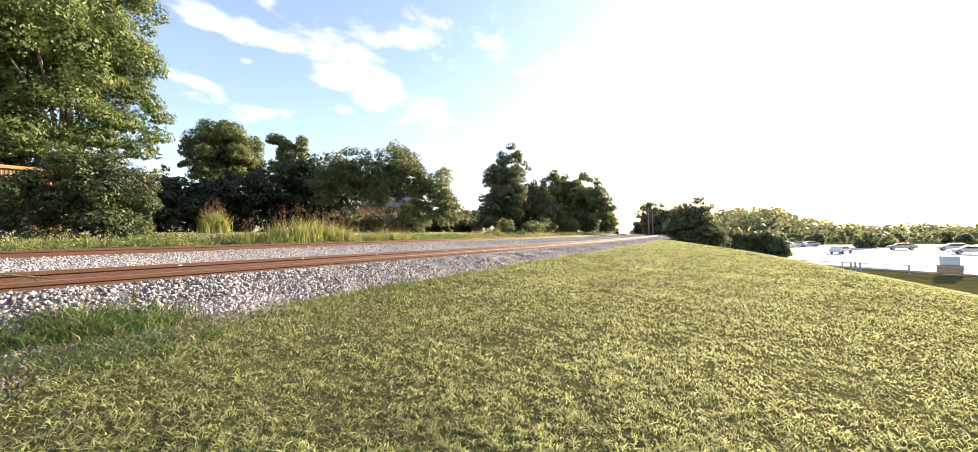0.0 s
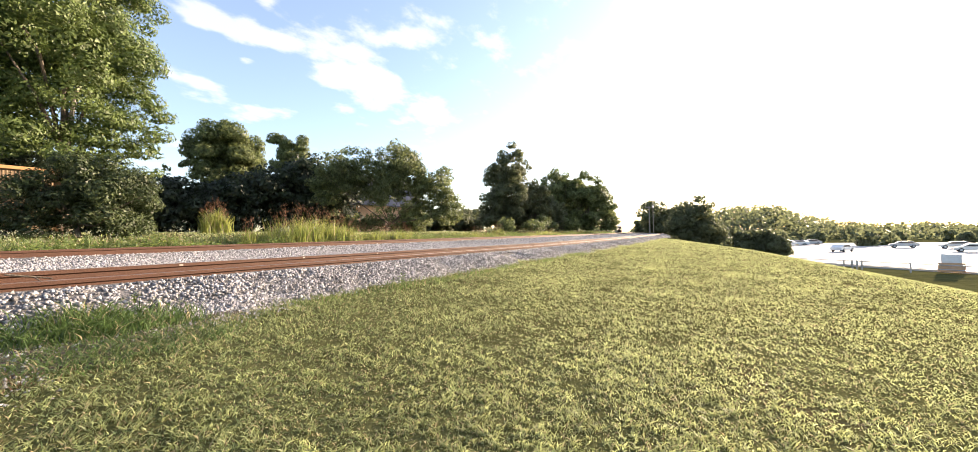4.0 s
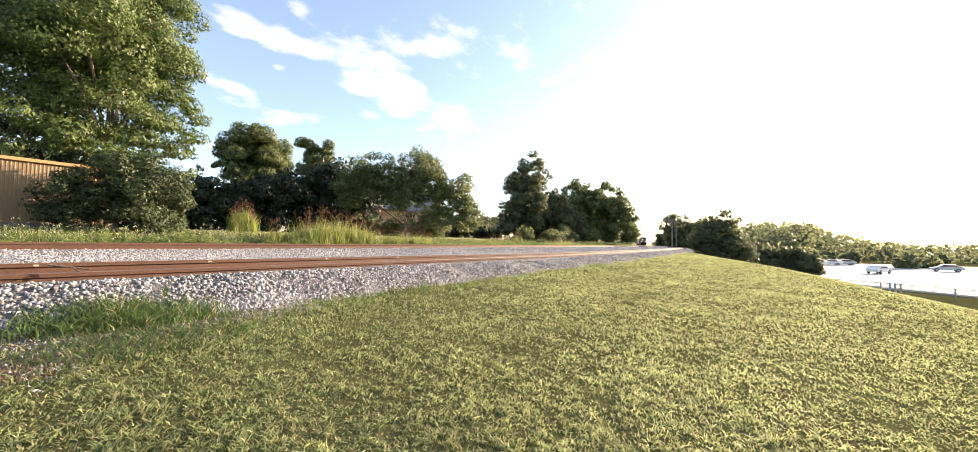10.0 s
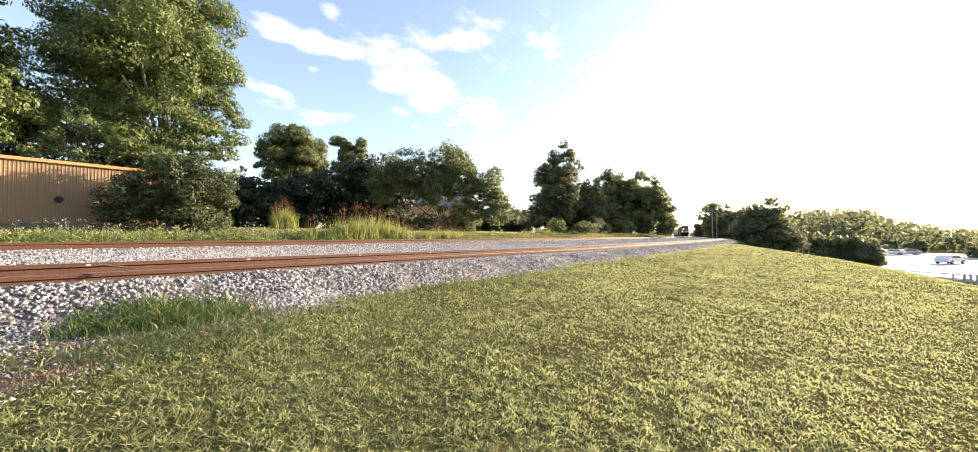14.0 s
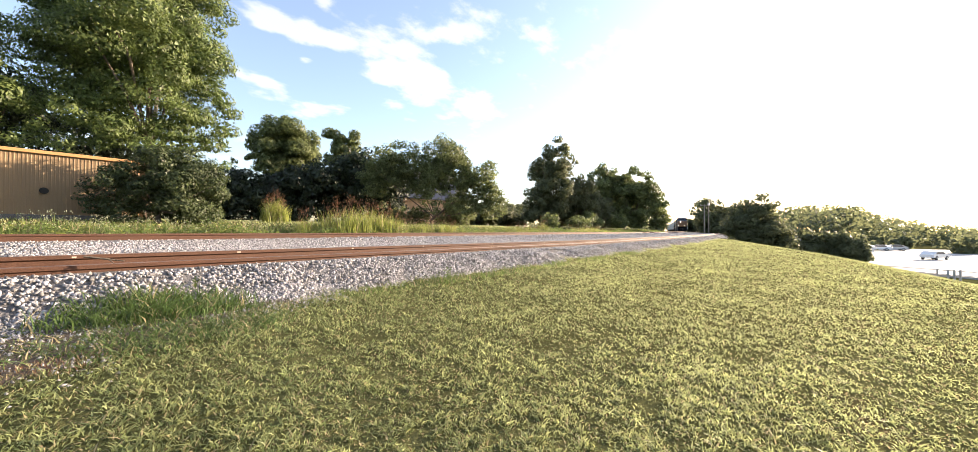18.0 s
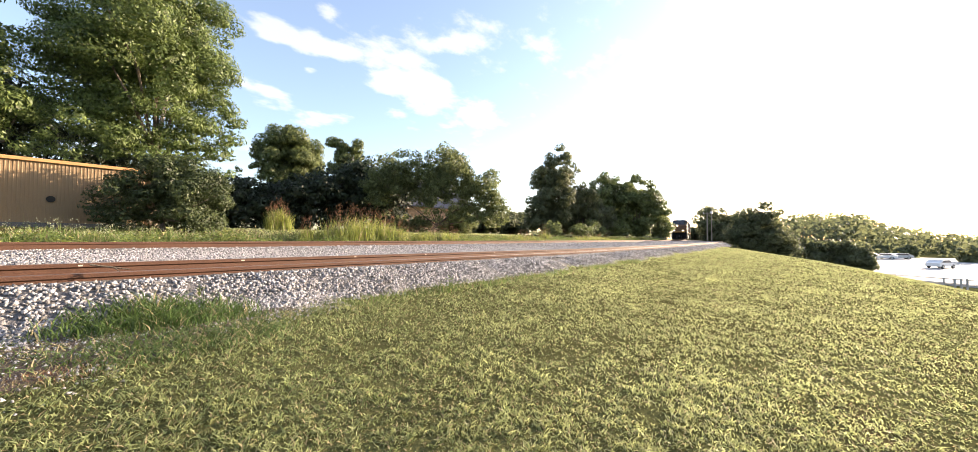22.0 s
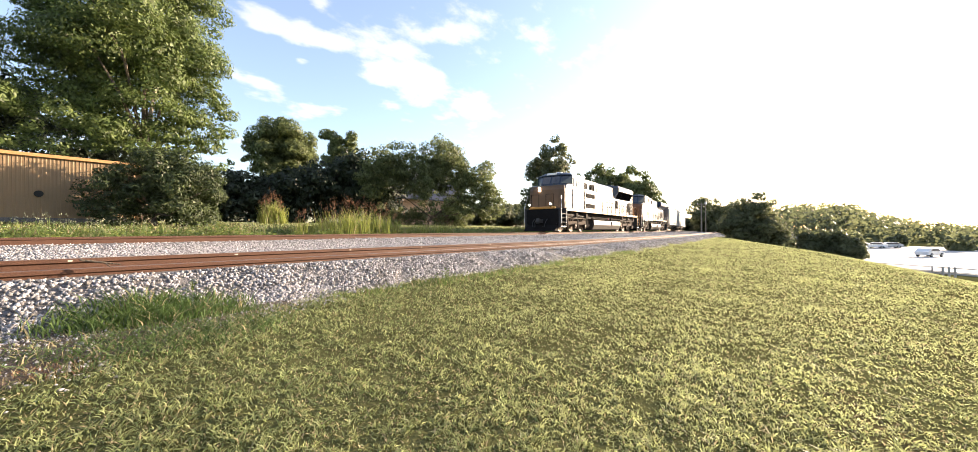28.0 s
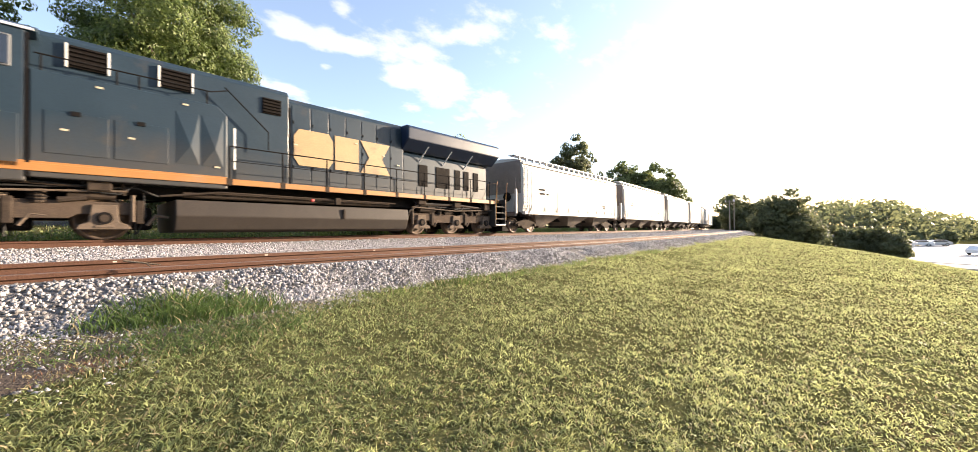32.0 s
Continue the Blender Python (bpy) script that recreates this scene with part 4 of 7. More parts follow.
tree("shrub", "rounded hazy shrub below the lawn crest", (64.6, -6.2, gz(64.6, -6.2)), [(64.6, -6.0, -1.3, 2.0, 1.9, 2.3), (64.9, -7.2, -1.8, 1.4, 1.4, 1.9)], 6000, 0.40, "far", 0.12, 17, category="bush", fork=0.0, sub=30)


def far_woods():
    """The wooded ridge behind the car park, as many separate crowns of leaf sprays."""
    rng = np.random.default_rng(77)
    crowns = []
    for k in range(520):
        t = rng.random()
        x = rng.uniform(170, 330)
        y = rng.uniform(-190, 170)
        if 0.19 < y / x < 0.25:
            continue
        top = lerp_list(-y / x, ((-0.8, 9.0), (-0.25, 8.0), (-0.19, 2.0), (-0.157, 12.0), (-0.1, 15.0), (0.0, 18.0), (0.1, 17.0), (0.13, 12.5), (0.16, 8.8), (0.2, 6.0), (0.26, 3.2), (0.3, 4.0), (0.4, 2.5), (0.8, 4.0)))
        z = top * (x / 300.0) * rng.uniform(0.78, 1.04)
        r = rng.uniform(4.0, 7.0)
        crowns.append((x, y, z - r, r))
    for k in range(60):
        x = rng.uniform(120, 175)
        y = rng.uniform(-150, 20)
        crowns.append((x, y, rng.uniform(-2.8, -1.6), rng.uniform(1.4, 2.8)))
    # an unseen wood added behind the lawn, closing the place to dim reflections and skylight
    for k in range(150):
        crowns.append((rng.uniform(-75, 12), rng.uniform(-46, -27), rng.uniform(0.0, 13.0), rng.uniform(3.0, 4.6)))
    C = np.array(crowns)
    P = np.repeat(C, np.where(C[:, 0] > 100, 130, 60), 0)
    n = len(P)
    d = rng.normal(size=(n, 3))
    d /= np.linalg.norm(d, axis=1)[:, None]
    low = (rng.random(n) < 0.4)
    pos = P[:, :3] + d * P[:, 3:4] * rng.uniform(0.75, 1.08, (n, 1))
    pos[low, 2] -= rng.uniform(0, 1, low.sum()) * (pos[low, 2] + 4.0).clip(0)
    a = rng.normal(size=(n, 3))
    a /= np.linalg.norm(a, axis=1)[:, None]
    b = np.cross(a, d + rng.normal(size=(n, 3)) * 0.4)
    b /= np.linalg.norm(b, axis=1)[:, None] + 1e-9
    s = np.where(P[:, :1] > 100, 1.08, 1.5) * rng.uniform(0.7, 1.6, (n, 1))
    V = np.stack([pos - a * s * 0.6, pos + b * s * 0.4, pos + a * s * 0.6, pos - b * s * 0.4], 1)
    soup("far_woods", V.reshape(-1, 3), np.arange(n * 4).reshape(n, 4), LEAVES["far"], label="hazy green woods on the ridge, with unseen added wood behind the lawn", category="woods", kind="stuff")


far_woods()


# gravel that has spread over bare dirt at the foot of the bank
def spill():
    rng = np.random.default_rng(9)
    corner = np.array([(1, 0, 0), (-1, 0, 0), (0, 1, 0), (0, -1, 0), (0, 0, 1), (0, 0, -1)], dtype=float)
    tris = np.array([(0, 2, 4), (2, 1, 4), (1, 3, 4), (3, 0, 4), (2, 0, 5), (1, 2, 5), (3, 1, 5), (0, 3, 5)])
    n = 11000
    x = np.concatenate([rng.uniform(-1.2, 0.6, 5500), rng.uniform(0.6, 2.7, 5500)])
    y = 4.95 - np.abs(rng.normal(size=n)) * np.where(x < 0.45, 0.58, 0.38 - 0.06 * x)
    s = rng.uniform(0.007, 0.024, n)
    P = np.array([(a, b, shoulder(a, b) + c * 0.2) for a, b, c in zip(x, y, s)])
    V = (corner[None] + rng.uniform(-0.3, 0.3, (n, 6, 3))) * rng.uniform(0.5, 1.1, (n, 6, 1)) * s[:, None, None] * rng.uniform(0.6, 1.2, (n, 1, 3))
    c, d = np.cos(x * 40), np.sin(x * 40)
    V = np.stack([V[..., 0] * c[:, None] - V[..., 1] * d[:, None], V[..., 0] * d[:, None] + V[..., 1] * c[:, None], V[..., 2]], -1) + P[:, None]
    soup("spilled_gravel", V.reshape(-1, 3), (tris[None] + (np.arange(n) * 6)[:, None, None]).reshape(-1, 3), M_STONE, label="scattered gravel over bare dirt", category="gravel", kind="stuff")
    xs = [-3.2 + 0.16 * i for i in range(40)]
    ys = [2.9 + 0.12 * i for i in range(20)]
    v = []
    for a in xs:
        for b in ys:
            e = (a + 0.1) ** 2 / 4.4 + (b - 4.15 - 0.25 * a) ** 2 / 0.3 + 0.9 * noise.noise((a * 1.7, b * 1.7, 2.0))
            v.append((a, b, ground_z(a, b) + (0.012 if e < 1 else -0.05)))
    k = len(ys)
    i, j = np.meshgrid(np.arange(len(xs) - 1), np.arange(k - 1), indexing="ij")
    a = (i * k + j).ravel()
    soup("dirt_patch", v, np.stack([a, a + k, a + k + 1, a + 1], 1), M_DIRT, label="bare reddish-brown dirt patch in the lawn", category="dirt", kind="structure", smooth_shade=True)


spill()


# ---- buildings behind the track ----
def tan_building():
    b = empty("tan_building", "long low building clad in ribbed tan metal", "building")
    x0, x1, y0, y1, z0, z1 = -26.0, 4.25, 28.0, 34.4, 1.2, 4.72
    bm = bmesh.new()
    add_box(bm, ((x0 + x1) / 2, (y0 + y1) / 2, (z0 + z1) / 2), (x1 - x0 - 0.02, y1 - y0 - 0.02, z1 - z0))
    part("wall", bm, M_SIDING, b)
    rib = bpy.data.meshes.new("rib")
    bm = bmesh.new()
    add_prism(bm, [(-0.026, 0), (-0.014, 0.009), (0.014, 0.009), (0.026, 0)], 1.55, z1)
    for v in bm.verts:
        v.co = Vector((v.co.x, -v.co.z, v.co.y))
    bmesh.ops.recalc_face_normals(bm, faces=bm.faces)
    bm.to_mesh(rib)
    bm.free()
    rib.materials.append(M_SIDING)
    for i in range(96):
        o = new("rib", rib)
        o.parent = b
        o.matrix_basis = pose(-7.7 + i * 0.125, y0 + 0.008, 0)
    bm = bmesh.new()
    add_box(bm, ((x0 + x1) / 2, y0 - 0.06, z1 + 0.07), (x1 - x0 + 0.3, 0.14, 0.16), 0.012)
    part("fascia", bm, M_FASCIA, b, "orange-brown fascia board")
    bm = bmesh.new()
    add_prism(bm, [(x0 - 0.2, z1 + 0.05), (x1 + 0.2, z1 + 0.05), (x1 + 0.2, z1 + 0.15), (x0 - 0.2, z1 + 0.15)], y0 - 0.1, y1)
    part("roof", bm, M_GALV, b, "flat grey metal roof")
    bm = bmesh.new()
    add_tube(bm, [(0.84, y0 - 0.075, 2.95), (0.84, y0 + 0.05, 2.95)], 0.13, 16)
    part("vent", bm, M_DARK, b, "round dark wall vent")
    bm = bmesh.new()
    add_tube(bm, [(0.84, y0 - 0.06, 2.95), (0.84, y0 - 0.03, 2.95)], 0.155, 16)
    part("vent_collar", bm, M_DARK, b)
    bm = bmesh.new()
    add_box(bm, ((x0 + x1) / 2, y0 - 0.02, 1.55), (x1 - x0, 0.06, 0.5), 0.01)
    part("plinth", bm, M_BED, b, "dull grey concrete plinth")


tan_building()
bm = bmesh.new()
add_tube(bm, [(-1.55, 27.0, 1.3), (-1.55, 27.0, 5.0)], 0.09, 10)
wire_post = part("post", bm, M_FASCIA, label="rust-brown steel post with a pale cap by the building", category="post")
bm = bmesh.new()
add_tube(bm, [(-1.55, 27.0, 5.0), (-1.55, 27.0, 5.45)], [0.10, 0.07], 10)
part("cap", bm, M_TRIM, wire_post, "pale post cap")


def house(at, label, wall, w, d, h, ridge, windows):
    """Gabled along its own x axis; windows on the long front."""
    hs = empty("house", label, "house", at=at)
    bm = bmesh.new()
    t = 0.25
    add_box(bm, (0, -d / 2 + t / 2, h / 2 - 0.5), (w, t, h + 1))
    part("front_wall", bm, wall, hs)
    bm = bmesh.new()
    add_box(bm, (0, d / 2 - t / 2, h / 2 - 0.5), (w, t, h + 1))
    part("back_wall", bm, wall, hs)
    for sx in (-1, 1):
        bm = bmesh.new()
        v = [(-d / 2, -1), (d / 2, -1), (d / 2, h), (0, ridge), (-d / 2, h)]
        a = [bm.verts.new((sx * w / 2, y, z)) for y, z in v]
        b = [bm.verts.new((sx * (w / 2 - t), y, z)) for y, z in v]
        bm.faces.new(a)
        bm.faces.new(b[::-1])
        for i in range(5):
            bm.faces.new((a[i], b[i], b[(i + 1) % 5], a[(i + 1) % 5]))
        bmesh.ops.recalc_face_normals(bm, faces=bm.faces)
        part("gable_wall", bm, wall, hs)
        for sy in (-1, 1):
            bm = bmesh.new()
            p, q = Vector((sx * (w / 2 + 0.35), sy * (d / 2 + 0.4), h - 0.28)), Vector((sx * (w / 2 + 0.35), 0, ridge + 0.12))
            add_tube(bm, [p, q], 0.13, 4)
            part("rake_board", bm, M_TRIM, hs, "white rake board")
    for sy in (-1, 1):
        bm = bmesh.new()
        e, r = (sy * (d / 2 + 0.45), h - 0.2), (0, ridge + 0.15)
        pts = [(e[0], e[1]), (r[0], r[1]), (r[0], r[1] + 0.14), (e[0], e[1] + 0.14)]
        a = [bm.verts.new((-w / 2 - 0.4, y, z)) for y, z in pts]
        b = [bm.verts.new((w / 2 + 0.4, y, z)) for y, z in pts]
        bm.faces.new(a)
        bm.faces.new(b[::-1])
        for i in range(4):
            bm.faces.new((a[i], b[i], b[(i + 1) % 4], a[(i + 1) % 4]))
        bmesh.ops.recalc_face_normals(bm, faces=bm.faces)
        part("roof_slope", bm, M_ROOF, hs, "grey shingled roof slope")
    for wx in windows:
        bm = bmesh.new()
        add_box(bm, (wx, -d / 2 - 0.03, h * 0.55), (1.2, 0.08, 1.4), 0.01)
        win = part("window", bm, M_TRIM, hs, "white-framed window")
        for s in (-0.27, 0.27):
            bm = bmesh.new()
            add_box(bm, (wx + s, -d / 2 - 0.08, h * 0.55), (0.48, 0.02, 1.2))
            part("pane", bm, M_PANE, win)
    return hs


house(pose(36.0, 41.4, 2.0, 0, 0, -6), "warm brick house half hidden behind garden trees", M_BRICK, 11.5, 8.0, 3.4, 7.4, (4.2,))
house(pose(112, 0.5, -3.4, 0, 0, -90), "low white house beyond the lawn crest", M_TRIM, 7.0, 6.0, 1.9, 3.2, (-2.0, 1.2))


# ---- poles, fence and car park ----
def lineside_pole(x, y, top, r, arm, label):
    z = ground_z(x, y)
    p = empty("lineside_pole", label, "pole", at=pose(x, y, z))
    bm = bmesh.new()
    add_tube(bm, [(0, 0, -0.4), (0, 0, top - z)], [r * 1.2, r * 0.8], 10)
    part("shaft", bm, M_WOODPOLE, p)
    if arm:
        bm = bmesh.new()
        add_box(bm, (0, 0, top - z - 0.3), (0.1, 1.3, 0.1), 0.01)
        part("crossarm", bm, M_WOODPOLE, p)
        for s in (-0.55, 0.0, 0.55):
            bm = bmesh.new()
            add_tube(bm, [(0, s, top - z - 0.25), (0, s, top - z - 0.05)], [0.05, 0.03], 8)
            part("insulator", bm, M_TRIM, p)
    else:
        bm = bmesh.new()
        add_box(bm, (0, 0, top - z - 0.2), (0.25, 0.3, 0.5), 0.03)
        part("equipment_box", bm, M_GALV, p)
    return p


lineside_pole(74.2, 11.0, 5.9, 0.10, True, "weathered wooden lineside pole with a crossarm")
lineside_pole(74.6, 10.4, 6.0, 0.075, False, "slim pale lineside pole with a small box")

bm = bmesh.new()
v = [bm.verts.new(p) for p in ((70, -4.0, -3.42), (150, 6.0, -3.42), (150, -120, -3.42), (40, -120, -3.42), (52, -24.0, -3.42))]
bm.faces.new(v[::-1])
for f in list(bm.faces):
    ext = bmesh.ops.extrude_face_region(bm, geom=[f])
    for e in ext["geom"]:
        if isinstance(e, bmesh.types.BMVert):
            e.co.z -= 0.4
bmesh.ops.recalc_face_normals(bm, faces=bm.faces)
part("pavement", bm, M_ASPHALT, label="pale sunlit concrete car park", category="car park", kind="structure")

fence = empty("fence", "low metal post and rail fence along the car park", "fence")
line = [(63.5, -6.6), (61.0, -9.2), (58.6, -12.2), (55.0, -16.5), (51.0, -21.5), (47.0, -27.0)]
for (ax, ay), (bx, by) in zip(line, line[1:]):
    bm = bmesh.new()
    add_tube(bm, [(ax, ay, ground_z(ax, ay) - 0.2), (ax, ay, ground_z(ax, ay) + 1.0)], 0.07, 8)
    part("post", bm, M_GALV, fence)
    for h in (0.5, 0.92):
        bm = bmesh.new()
        add_tube(bm, [(ax, ay, ground_z(ax, ay) + h), (bx, by, ground_z(bx, by) + h)], 0.045, 6)
        part("fence_rail", bm, M_GALV, fence)
for k in range(3):
    bm = bmesh.new()
    x, y = 57.2 + 0.25 * k, -12.6 - 0.45 * k
    add_tube(bm, [(0, 0, -0.3), (0, 0, 1.05)], 0.09, 8)
    part("bollard", bm, M_GALV, label="grey steel bollard at the car park edge", category="bollard", group="bollards by the fence", at=pose(x, y, ground_z(x, y)))
bm = bmesh.new()
add_box(bm, (0, 0, 0.22), (0.5, 2.6, 0.5), 0.05)
part("concrete_block", bm, M_ASPHALT, label="weathered concrete block at the car park edge", category="block", at=pose(60.0, -10.4, ground_z(60.0, -10.4), 0, 0, -30))

sign = empty("monument_sign", "low tan brick sign wall at the car park edge", "sign", at=pose(55.0, -19.3, -3.42, 0, 0, -15))
bm = bmesh.new()
add_box(bm, (0, 0, 0.42), (0.5, 1.7, 0.9), 0.03)
part("sign_base", bm, M_BRICK, sign, "tan brick sign base")
bm = bmesh.new()
add_box(bm, (0, 0, 1.3), (0.4, 1.3, 0.86), 0.04)
part("sign_panel", bm, M_TRIM, sign, "pale blank sign panel")

M_TYRE = material("tyre_rubber", (0.025, 0.025, 0.026), 0.85, var=0.2, scale=8, fine=40, bump=0.2)
PAINTS = [material("car_paint_" + n, rgb, 0.3, var=0.06, scale=2, fine=20, bump=0, coat=0.6) for n, rgb in (("white", (0.7, 0.7, 0.7)), ("silver", (0.4, 0.41, 0.42)), ("pale", (0.55, 0.54, 0.52)), ("cream", (0.66, 0.64, 0.6)))]


def parked_car(at, paint, label):
    c = empty("parked_car", label, "car", "cars in the car park", at=at)
    bm = bmesh.new()
    add_prism(bm, [(-2.2, 0.35), (2.2, 0.35), (2.25, 0.75), (1.2, 0.92), (0.6, 1.4), (-1.2, 1.42), (-1.9, 0.98), (-2.25, 0.9)], -0.86, 0.86)
    bmesh.ops.bevel(bm, geom=list(bm.edges), offset=0.06, segments=2, profile=0.5, affect="EDGES")
    part("body", bm, paint, c)
    for sy in (-1, 1):
        bm = bmesh.new()
        add_prism(bm, [(1.0, 0.95), (0.52, 1.33), (-1.1, 1.35), (-1.6, 0.98)], sy * 0.862, sy * 0.868)
        part("side_window", bm, M_PANE, c)
        for x in (-1.35, 1.4):
            bm = bmesh.new()
            add_tube(bm, [(x, sy * 0.7, 0.33), (x, sy * 0.9, 0.33)], 0.33, 16)
            wheel = part("wheel", bm, M_TYRE, c)
            bm = bmesh.new()
            add_tube(bm, [(x, sy * 0.89, 0.33), (x, sy * 0.91, 0.33)], 0.2, 12)
            part("rim", bm, M_GALV, wheel)
    return c


for k, (x, y, a) in enumerate(((95, -19.5, -35), (114, -33.0, 84), (110, -39.0, 80), (128, -15.0, 80), (131, -18.0, 78), (134, -21.0, 100), (112, -12.4, 85), (96, -36.0, 80))):
    parked_car(pose(x, y, -3.42, 0, 0, a), PAINTS[k % 4], ("white", "silver", "pale grey", "white")[k % 4] + " parked saloon car in the car park")


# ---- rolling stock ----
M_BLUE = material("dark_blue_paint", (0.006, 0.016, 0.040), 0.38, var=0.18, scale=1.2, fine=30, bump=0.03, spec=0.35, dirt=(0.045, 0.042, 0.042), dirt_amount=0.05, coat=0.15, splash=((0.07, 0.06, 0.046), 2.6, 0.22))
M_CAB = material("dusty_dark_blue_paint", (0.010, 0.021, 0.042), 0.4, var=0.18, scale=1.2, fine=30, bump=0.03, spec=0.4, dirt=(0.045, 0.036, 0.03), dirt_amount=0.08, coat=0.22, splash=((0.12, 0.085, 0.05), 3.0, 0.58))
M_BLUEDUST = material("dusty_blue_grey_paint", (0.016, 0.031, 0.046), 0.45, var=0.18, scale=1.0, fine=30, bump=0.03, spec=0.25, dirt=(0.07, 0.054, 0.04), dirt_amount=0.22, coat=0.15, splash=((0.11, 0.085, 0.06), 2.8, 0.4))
M_YELLOW = material("golden_yellow_paint", (0.46, 0.21, 0.035), 0.45, var=0.12, scale=2.0, fine=30, bump=0.03, dirt=(0.35, 0.2, 0.08), dirt_amount=0.2)
M_ORANGEDUST = material("dusty_orange_stripe", (0.34, 0.15, 0.04), 0.55, var=0.15, scale=2.0, fine=30, bump=0.03, dirt=(0.25, 0.16, 0.09), dirt_amount=0.3)
M_NOSE = material("road_grimed_nose", (0.115, 0.064, 0.032), 0.65, var=0.2, scale=1.5, fine=40, bump=0.1, dirt=(0.07, 0.045, 0.03), dirt_amount=0.3)
M_NOSE2 = material("dark_grimed_nose", (0.12, 0.068, 0.036), 0.65, var=0.25, scale=1.5, fine=40, bump=0.1, dirt=(0.06, 0.045, 0.035), dirt_amount=0.3)
M_UNDER = material("dusty_underframe", (0.042, 0.032, 0.025), 0.9, var=0.4, scale=4, fine=40, bump=0.3, spec=0.12, dirt=(0.085, 0.064, 0.048), dirt_amount=0.25)
M_BLACK = material("oily_black_frame", (0.012, 0.011, 0.011), 0.7, var=0.3, scale=4, fine=40, bump=0.2, spec=0.04)
M_TANK = material("dusty_fuel_tank", (0.036, 0.029, 0.024), 0.6, var=0.25, scale=2, fine=40, bump=0.1, spec=0.3, dirt=(0.05, 0.041, 0.034), dirt_amount=0.3)
M_WHEEL = material("worn_wheel_steel", (0.125, 0.088, 0.064), 0.55, metal=0.3, var=0.25, scale=5, fine=50, bump=0.1)
M_GRILLE = material("dark_grille", (0.011, 0.009, 0.008), 0.8, var=0.3, scale=5, fine=60, bump=0.3, spec=0.08)
M_SILVER = material("bare_aluminium_frame", (0.62, 0.63, 0.65), 0.4, metal=0.5, var=0.1, scale=4, fine=40, bump=0.02)
M_GLASSDARK = material("tinted_cab_glass", (0.015, 0.02, 0.03), 0.06, var=0.1, scale=2, fine=10, bump=0, spec=0.9)
M_STEP = material("black_step_plate", (0.03, 0.028, 0.027), 0.7, var=0.3, scale=6, fine=50, bump=0.3)
M_STICKER = material("white_notice_plate", (0.75, 0.74, 0.70), 0.6, var=0.08, scale=8, fine=50, bump=0)
M_LAMP = glowing("headlamp_glow", (1.0, 0.86, 0.62), 10.0)
M_HOPPER = material("pale_grey_hopper_paint", (0.48, 0.47, 0.44), 0.5, var=0.15, scale=0.9, fine=30, bump=0.05, spec=0.5, dirt=(0.24, 0.17, 0.12), dirt_amount=0.25)
# dim brown: shade on the ends and under the bays is in this colour
M_HOPEND = material("shaded_hopper_end", (0.20, 0.165, 0.14), 0.75, var=0.3, scale=1.2, fine=30, bump=0.1, dirt=(0.07, 0.06, 0.055), dirt_amount=0.35)
M_MARK = material("faded_gold_lettering", (0.40, 0.20, 0.07), 0.55, var=0.15, scale=2.0, fine=30, bump=0.02, dirt=(0.22, 0.15, 0.08), dirt_amount=0.15)
M_CREAM = material("faded_cream_lettering", (0.46, 0.40, 0.28), 0.6, var=0.15, scale=3, fine=40, bump=0)
M_FRAME2 = material("dull_window_frame", (0.16, 0.165, 0.17), 0.5, metal=0.3, var=0.1, scale=4, fine=40, bump=0.02)
M_BOX = material("pale_dusty_casting", (0.125, 0.096, 0.073), 0.85, var=0.35, scale=4, fine=40, bump=0.3, spec=0.15, dirt=(0.09, 0.07, 0.055), dirt_amount=0.25)
M_CAST = material("dusty_cast_frame", (0.078, 0.058, 0.044), 0.9, var=0.35, scale=4, fine=40, bump=0.3, spec=0.12, dirt=(0.05, 0.04, 0.034), dirt_amount=0.3)
M_VALVE = material("red_valve", (0.42, 0.03, 0.025), 0.5, var=0.15, scale=8, fine=50, bump=0)
M_FADED = material("sun_faded_gold_lettering", (0.34, 0.235, 0.115), 0.6, var=0.2, scale=2, fine=30, bump=0, dirt=(0.16, 0.12, 0.08), dirt_amount=0.25)
M_HOSE = material("rubber_hose", (0.02, 0.02, 0.02), 0.7, var=0.2, scale=9, fine=50, bump=0.1)


def bx(name, x, y, z, mats, parent, bevel=0.015, label=""):
    """A bevelled block between pairs of bounds."""
    bm = bmesh.new()
    add_box(bm, ((x[0] + x[1]) / 2, (y[0] + y[1]) / 2, (z[0] + z[1]) / 2), (abs(x[1] - x[0]), abs(y[1] - y[0]), abs(z[1] - z[0])), bevel)
    return part(name, bm, mats, parent, label)


def pipe(name, pts, r, mats, parent, label="", sides=6):
    bm = bmesh.new()
    add_tube(bm, pts, r, sides)
    return part(name, bm, mats, parent, label)


def shell(name, outline, y0, y1, mats, parent, label="", bevel=0.03):
    """An outline in x, z drawn out sideways and bevelled."""
    bm = bmesh.new()
    add_prism(bm, outline, y0, y1)
    bmesh.ops.recalc_face_normals(bm, faces=bm.faces)
    if bevel:
        bmesh.ops.bevel(bm, geom=[e for e in bm.edges if e.calc_face_angle(0) > 0.3], offset=bevel, segments=2, profile=0.5, affect="EDGES")
    return part(name, bm, mats, parent, label)


